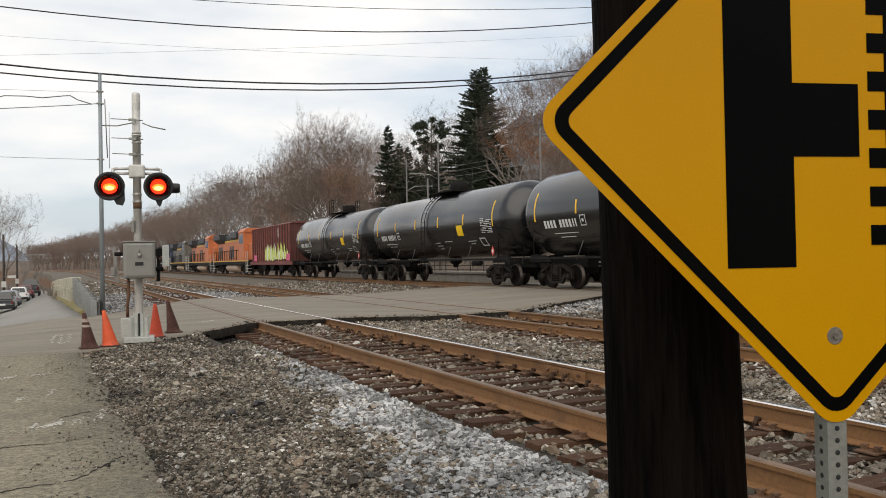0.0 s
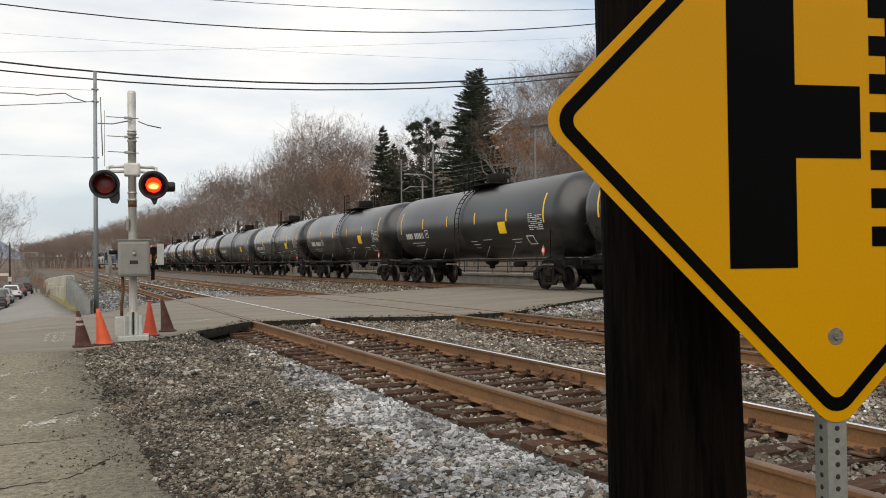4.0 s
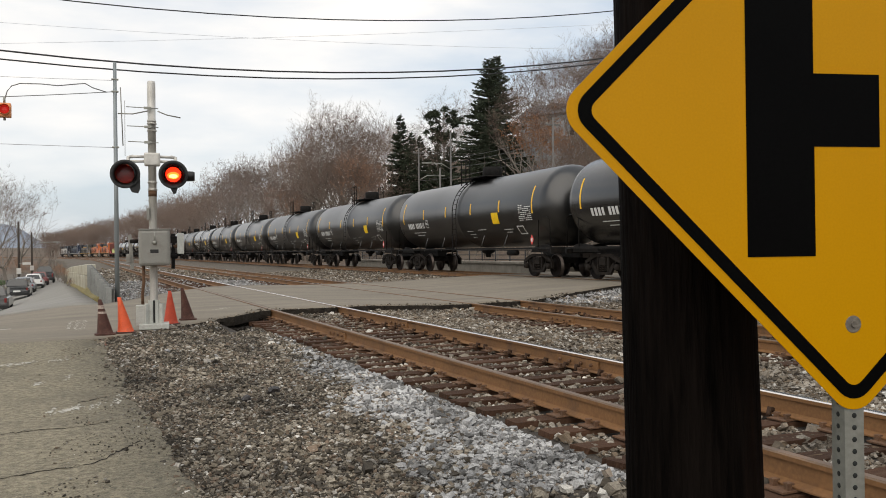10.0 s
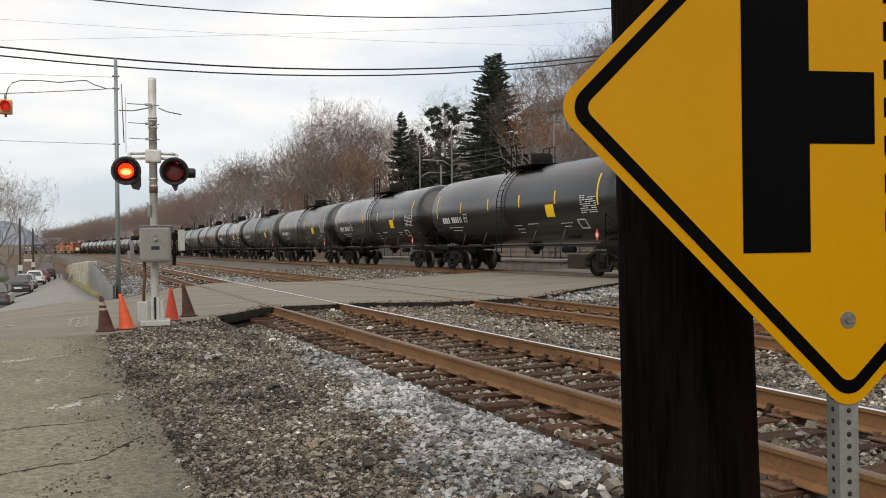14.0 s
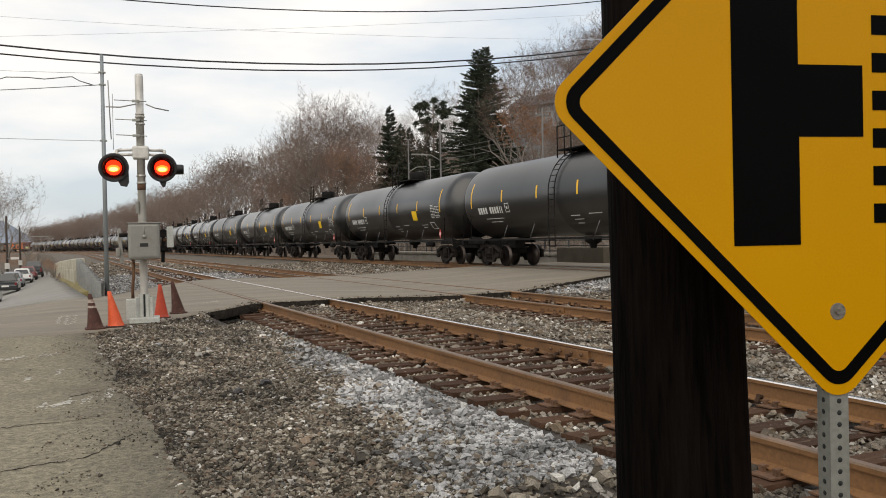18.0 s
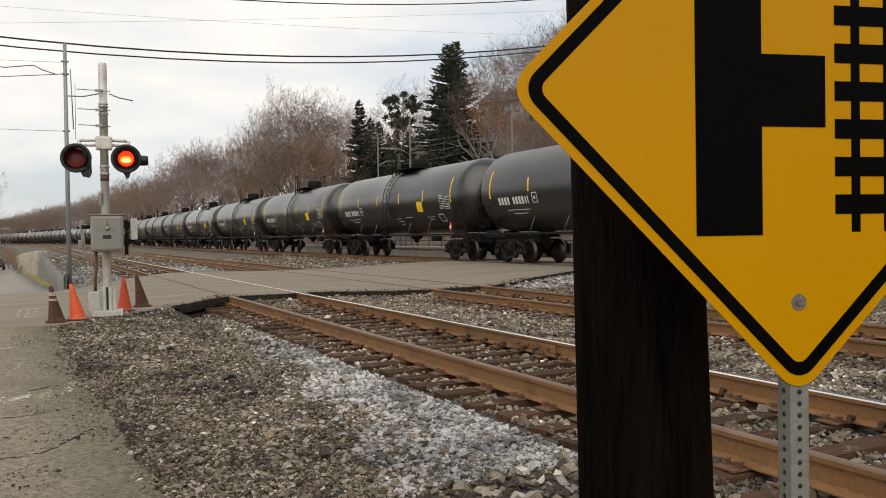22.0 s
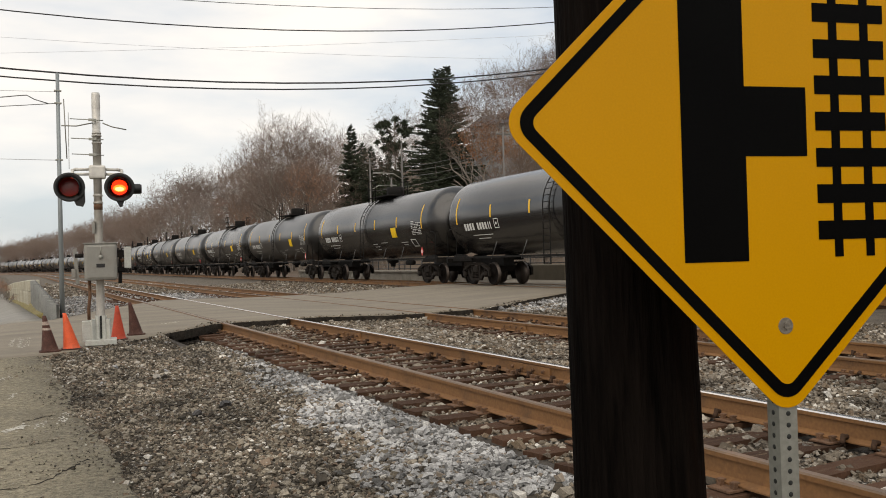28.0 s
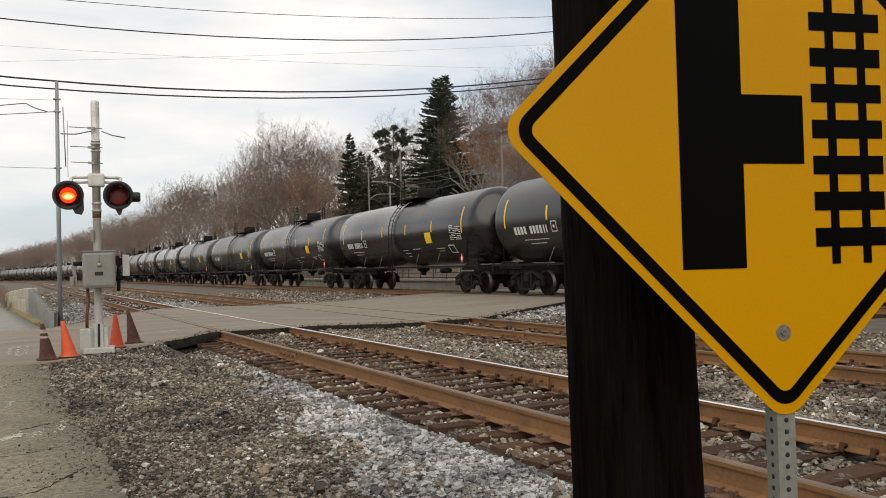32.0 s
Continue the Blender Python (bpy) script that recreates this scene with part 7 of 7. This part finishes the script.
# tufts on the verge and brush beside the far end of the wall
for y, w, k in ((44, 0.05, 4), (68, 0.11, 4), (75, 0.12, 5), (84, 0.13, 4), (92, 0.14, 5), (101, 0.15, 4), (110, 0.16, 5), (118, 0.17, 3), (126, 0.2, 4)):
    x = wall_x(y) - 0.4 - 0.012 * max(0, y - 60)
    plant(LIGHT[k], x, y, w, y * 7, "low brown brush beside the side road", "shrub", "brush by the side road", "shrub")

for x, y, w, k in ((-9.3, 96, 0.20, 4), (-10.4, 101, 0.24, 5), (-11.6, 98, 0.22, 4), (-12.8, 104, 0.26, 5), (-9.0, 106, 0.22, 4), (-10.0, 111, 0.25, 4), (-14.0, 107, 0.28, 4), (-11.2, 115, 0.26, 5)):
    plant(LIGHT[k], x, y, w, y * 7, "russet-brown brush on the bank by the side road", "shrub", "brush by the side road", "shrub")

# road markings and debris
M_PAINT = mat("worn_road_paint", (0.44, 0.42, 0.37), 0.85, var=0.2, scale=6, bump=0.1, stain=(0.22, 0.195, 0.15), stain_amt=0.8, stain_scale=9)


def marking(x0, y0, x1, y1, w, label):
    d = Vector((x1 - x0, y1 - y0, 0))
    n = Vector((-d.y, d.x, 0)).normalized() * w / 2
    bm = bmesh.new()
    k = max(2, int(d.length / 0.4))
    a, b = [], []
    for i in range(k + 1):
        p = Vector((x0, y0, 0)) + d * i / k
        for row, q in ((a, p - n), (b, p + n)):
            row.append(bm.verts.new((q.x, q.y, road_level(q.x, q.y) + (0.011 if q.y < -0.6 else 0.016))))
    for i in range(k):
        bm.faces.new((a[i], a[i + 1], b[i + 1], b[i]))
    tagged(part("road_marking", bm, M_PAINT), label, "road marking", "worn markings", "structure")


marking(-9.0, 1.4, -4.9, 2.35, 0.12, "worn white edge line")
marking(-6.2, 12, -6.2, 24, 0.14, "faded white centre line")
chip_rng = random.Random(6)


def chips(x0, y0, x1, y1, n, size):
    """What is left of a painted mark: small ragged flakes along a line."""
    bm = bmesh.new()
    n *= 4
    for k in range(n):
        f = (k + chip_rng.random()) / n
        x, y = x0 + (x1 - x0) * f + chip_rng.gauss(0, 0.022), y0 + (y1 - y0) * f + chip_rng.gauss(0, 0.05)
        r = size * chip_rng.uniform(0.12, 0.62)
        ring = [(x + r * 0.8 * chip_rng.uniform(0.4, 1.3) * math.cos(a), y + r * 1.5 * chip_rng.uniform(0.4, 1.3) * math.sin(a)) for a in (0, 0.9, 1.8, 2.7, 3.6, 4.5, 5.4)]
        bm.faces.new([bm.verts.new((u, v, road_level(u, v) + (0.011 if v < -0.6 else 0.016) + 0.0001 * k)) for u, v in ring])
    tagged(part("road_marking", bm, M_PAINT), "flakes of worn white road paint", "road marking", "worn markings", "structure")



chips(-4.09, -5.72, -4.06, -5.48, 5, 0.05)
chips(-3.99, -5.64, -3.80, -5.50, 16, 0.045)
chips(-3.74, -5.56, -3.62, -5.38, 9, 0.03)
chips(-3.50, -5.45, -3.40, -5.05, 9, 0.035)
chips(-4.3, -4.05, -4.2, -3.9, 5, 0.035)
chips(-3.96, -3.8, -3.9, -3.55, 5, 0.03)
chips(-6.8, -3.0, -4.9, -2.63, 60, 0.035)
chips(-4.7, -2.6, -4.35, -2.50, 14, 0.04)
chips(-4.2, -2.5, -3.95, -2.42, 9, 0.03)
chips(-6.8, -3.2, -4.4, -2.72, 50, 0.03)
chips(-3.98, 1.41, -3.92, 3.24, 10, 0.05)
chips(-3.86, 1.10, -3.79, 3.28, 10, 0.05)
chips(-3.75, 1.24, -3.66, 3.32, 10, 0.045)
chips(-1.10, 4.2, -0.75, 4.45, 14, 0.04)


def crack(points, width, lift=0.011):
    """A dark ragged crack along the asphalt."""
    r = random.Random(len(points))
    bm = bmesh.new()
    pts = []
    for (xa, ya), (xb, yb) in zip(points, points[1:]):
        n = max(2, int(math.hypot(xb - xa, yb - ya) / 0.035))
        pts += [(xa + (xb - xa) * i / n + r.gauss(0, 0.008), ya + (yb - ya) * i / n + r.gauss(0, 0.02)) for i in range(n)]
    rows = []
    for i, (x, y) in enumerate(pts):
        w = width * r.uniform(0.3, 1.3) * min(1, 0.3 + 0.25 * min(i, len(pts) - 1 - i))
        rows.append([bm.verts.new((x, y + s * w / 2, road_level(x, y) + lift)) for s in (-1, 1)])
    for a, b in zip(rows, rows[1:]):
        bm.faces.new((a[0], b[0], b[1], a[1]))
    bmesh.ops.recalc_face_normals(bm, faces=bm.faces)
    tagged(part("crack", bm, M_TAR), "dark ragged crack across the asphalt shoulder", "crack", "cracks in the asphalt", "structure")


crack([(-3.80, -7.95), (-3.66, -7.85), (-3.54, -7.62), (-3.42, -7.42), (-3.32, -7.36)], 0.07)
crack([(-4.4, -8.15), (-4.1, -8.02), (-3.80, -7.95)], 0.025)
crack([(-3.85, -5.25), (-3.72, -5.15), (-3.62, -5.10), (-3.5, -4.98)], 0.05)
crack([(-4.6, -6.6), (-4.2, -6.45), (-3.8, -6.5), (-3.45, -6.3)], 0.02)


# gravel spilt over the asphalt
def shoulder(x, y):
    return road_level(x, y) + 0.012


stones("gravel", 4200, (-4.9, -3.0, -9.8, -0.6), 0.011, M_STONE_B, "loose grit strewn over the asphalt shoulder", lambda x, y: noise.noise((x * 2.2, y * 1.4, 5)) + 0.55 * (x + 3.9) > 0.12, 0.3, 21, shoulder)
stones("gravel", 9000, (-3.6, 9.0, -0.8, 6.6), 0.024, M_STONE_B, "gravel spilt over the crossing's broken edge", lambda x, y: 0 < y - near_edge(x) + 0.1 < 0.42 + 0.6 * noise.noise((x * 1.1, y, 2)), 0.3, 22, road_level)
stones("broken_asphalt", 420, (-1.45, -0.15, 1.0, 3.4), 0.065, M_TAR, "broken black asphalt in a hole at the edge", lambda x, y: -0.12 < near_edge(x) - y < 0.35, 0.0, 23)
M_CAN = mat("crumpled_dark_foil", (0.018, 0.015, 0.014), 0.5, var=0.4, scale=20, bump=0.5)
r = random.Random(9)
for x, y, s in ((-1.95, -5.75, 0.075), (-2.28, -5.98, 0.06)):
    bm = bmesh.new()
    bmesh.ops.create_icosphere(bm, subdivisions=2, radius=s)
    for v in bm.verts:
        v.co *= r.uniform(0.7, 1.1)
        v.co.z *= 0.75
    o = part("litter", bm, M_CAN)
    o.matrix_basis = pose(x, y, ground_level(x, y) + s * 0.6)
    tagged(o, "dark crumpled scrap lying on the gravel", "litter", "scraps on the gravel")


# ---- what moves ----
def along(s):
    """The pose of a car that is s metres along the far track."""
    y = s
    if s > BEND_Y:
        y = BEND_Y + BEND_R * math.sin(min(1.2, (s - BEND_Y) / BEND_R))
    d = 0.0 if s < BEND_Y else BEND_R * (1 - math.cos((s - BEND_Y) / BEND_R))
    turn = 0.0 if s < BEND_Y else math.degrees((s - BEND_Y) / BEND_R)
    return pose(TRAIN_X - d, y, TRAIN_Z, 0, 0, turn)


def flashing(x, lit_first):
    """Rows for a lens that shows its bright side in turn with the other lamp, seven times in six seconds."""
    at = Matrix.Translation((x, -0.168, 2.545))
    turn, rows = 0, [(0.0, at)]
    for k in range(0 if not lit_first else 1, 75):
        goes_dark = (k % 2 == 1) == lit_first
        t = k * 3 / 7 + (0.08 if goes_dark else -0.08)
        if t > 31.8:
            break
        for dt, da in ((-0.067, 0), (-0.033, 45), (0, 90), (0.033, 135), (0.067, 180)):
            rows.append((t + dt, at @ pose(0, 0, 0, 0, 0, turn + da)))
        turn += 180
    return [r for i, r in enumerate(rows) if i == 0 or r[0] > 0] + [(32.0, at @ pose(0, 0, 0, 0, 0, turn))]


def motions():
    for lens, x in LENSES:
        walk(lens, flashing(x, x < 0))
    drift = ((0, -0.15), (3, -0.16), (6, 0.05), (9, 0.12), (14, 0.16), (16, -0.2), (17, -0.34), (19, -0.42), (21, -0.30), (23, -0.24), (25, -0.22), (27, -0.10), (28, -0.04), (30, 0.22), (32, 0.48))
    for car, s0 in CARS:
        back = pose(0, 0, 0, 0, 0, 180 if car.name in TURNED else 0)
        walk(car, [(t, along(s0 + SPEED * t + along_stops(t, drift)) @ back) for t in range(0, 33)])


motions()
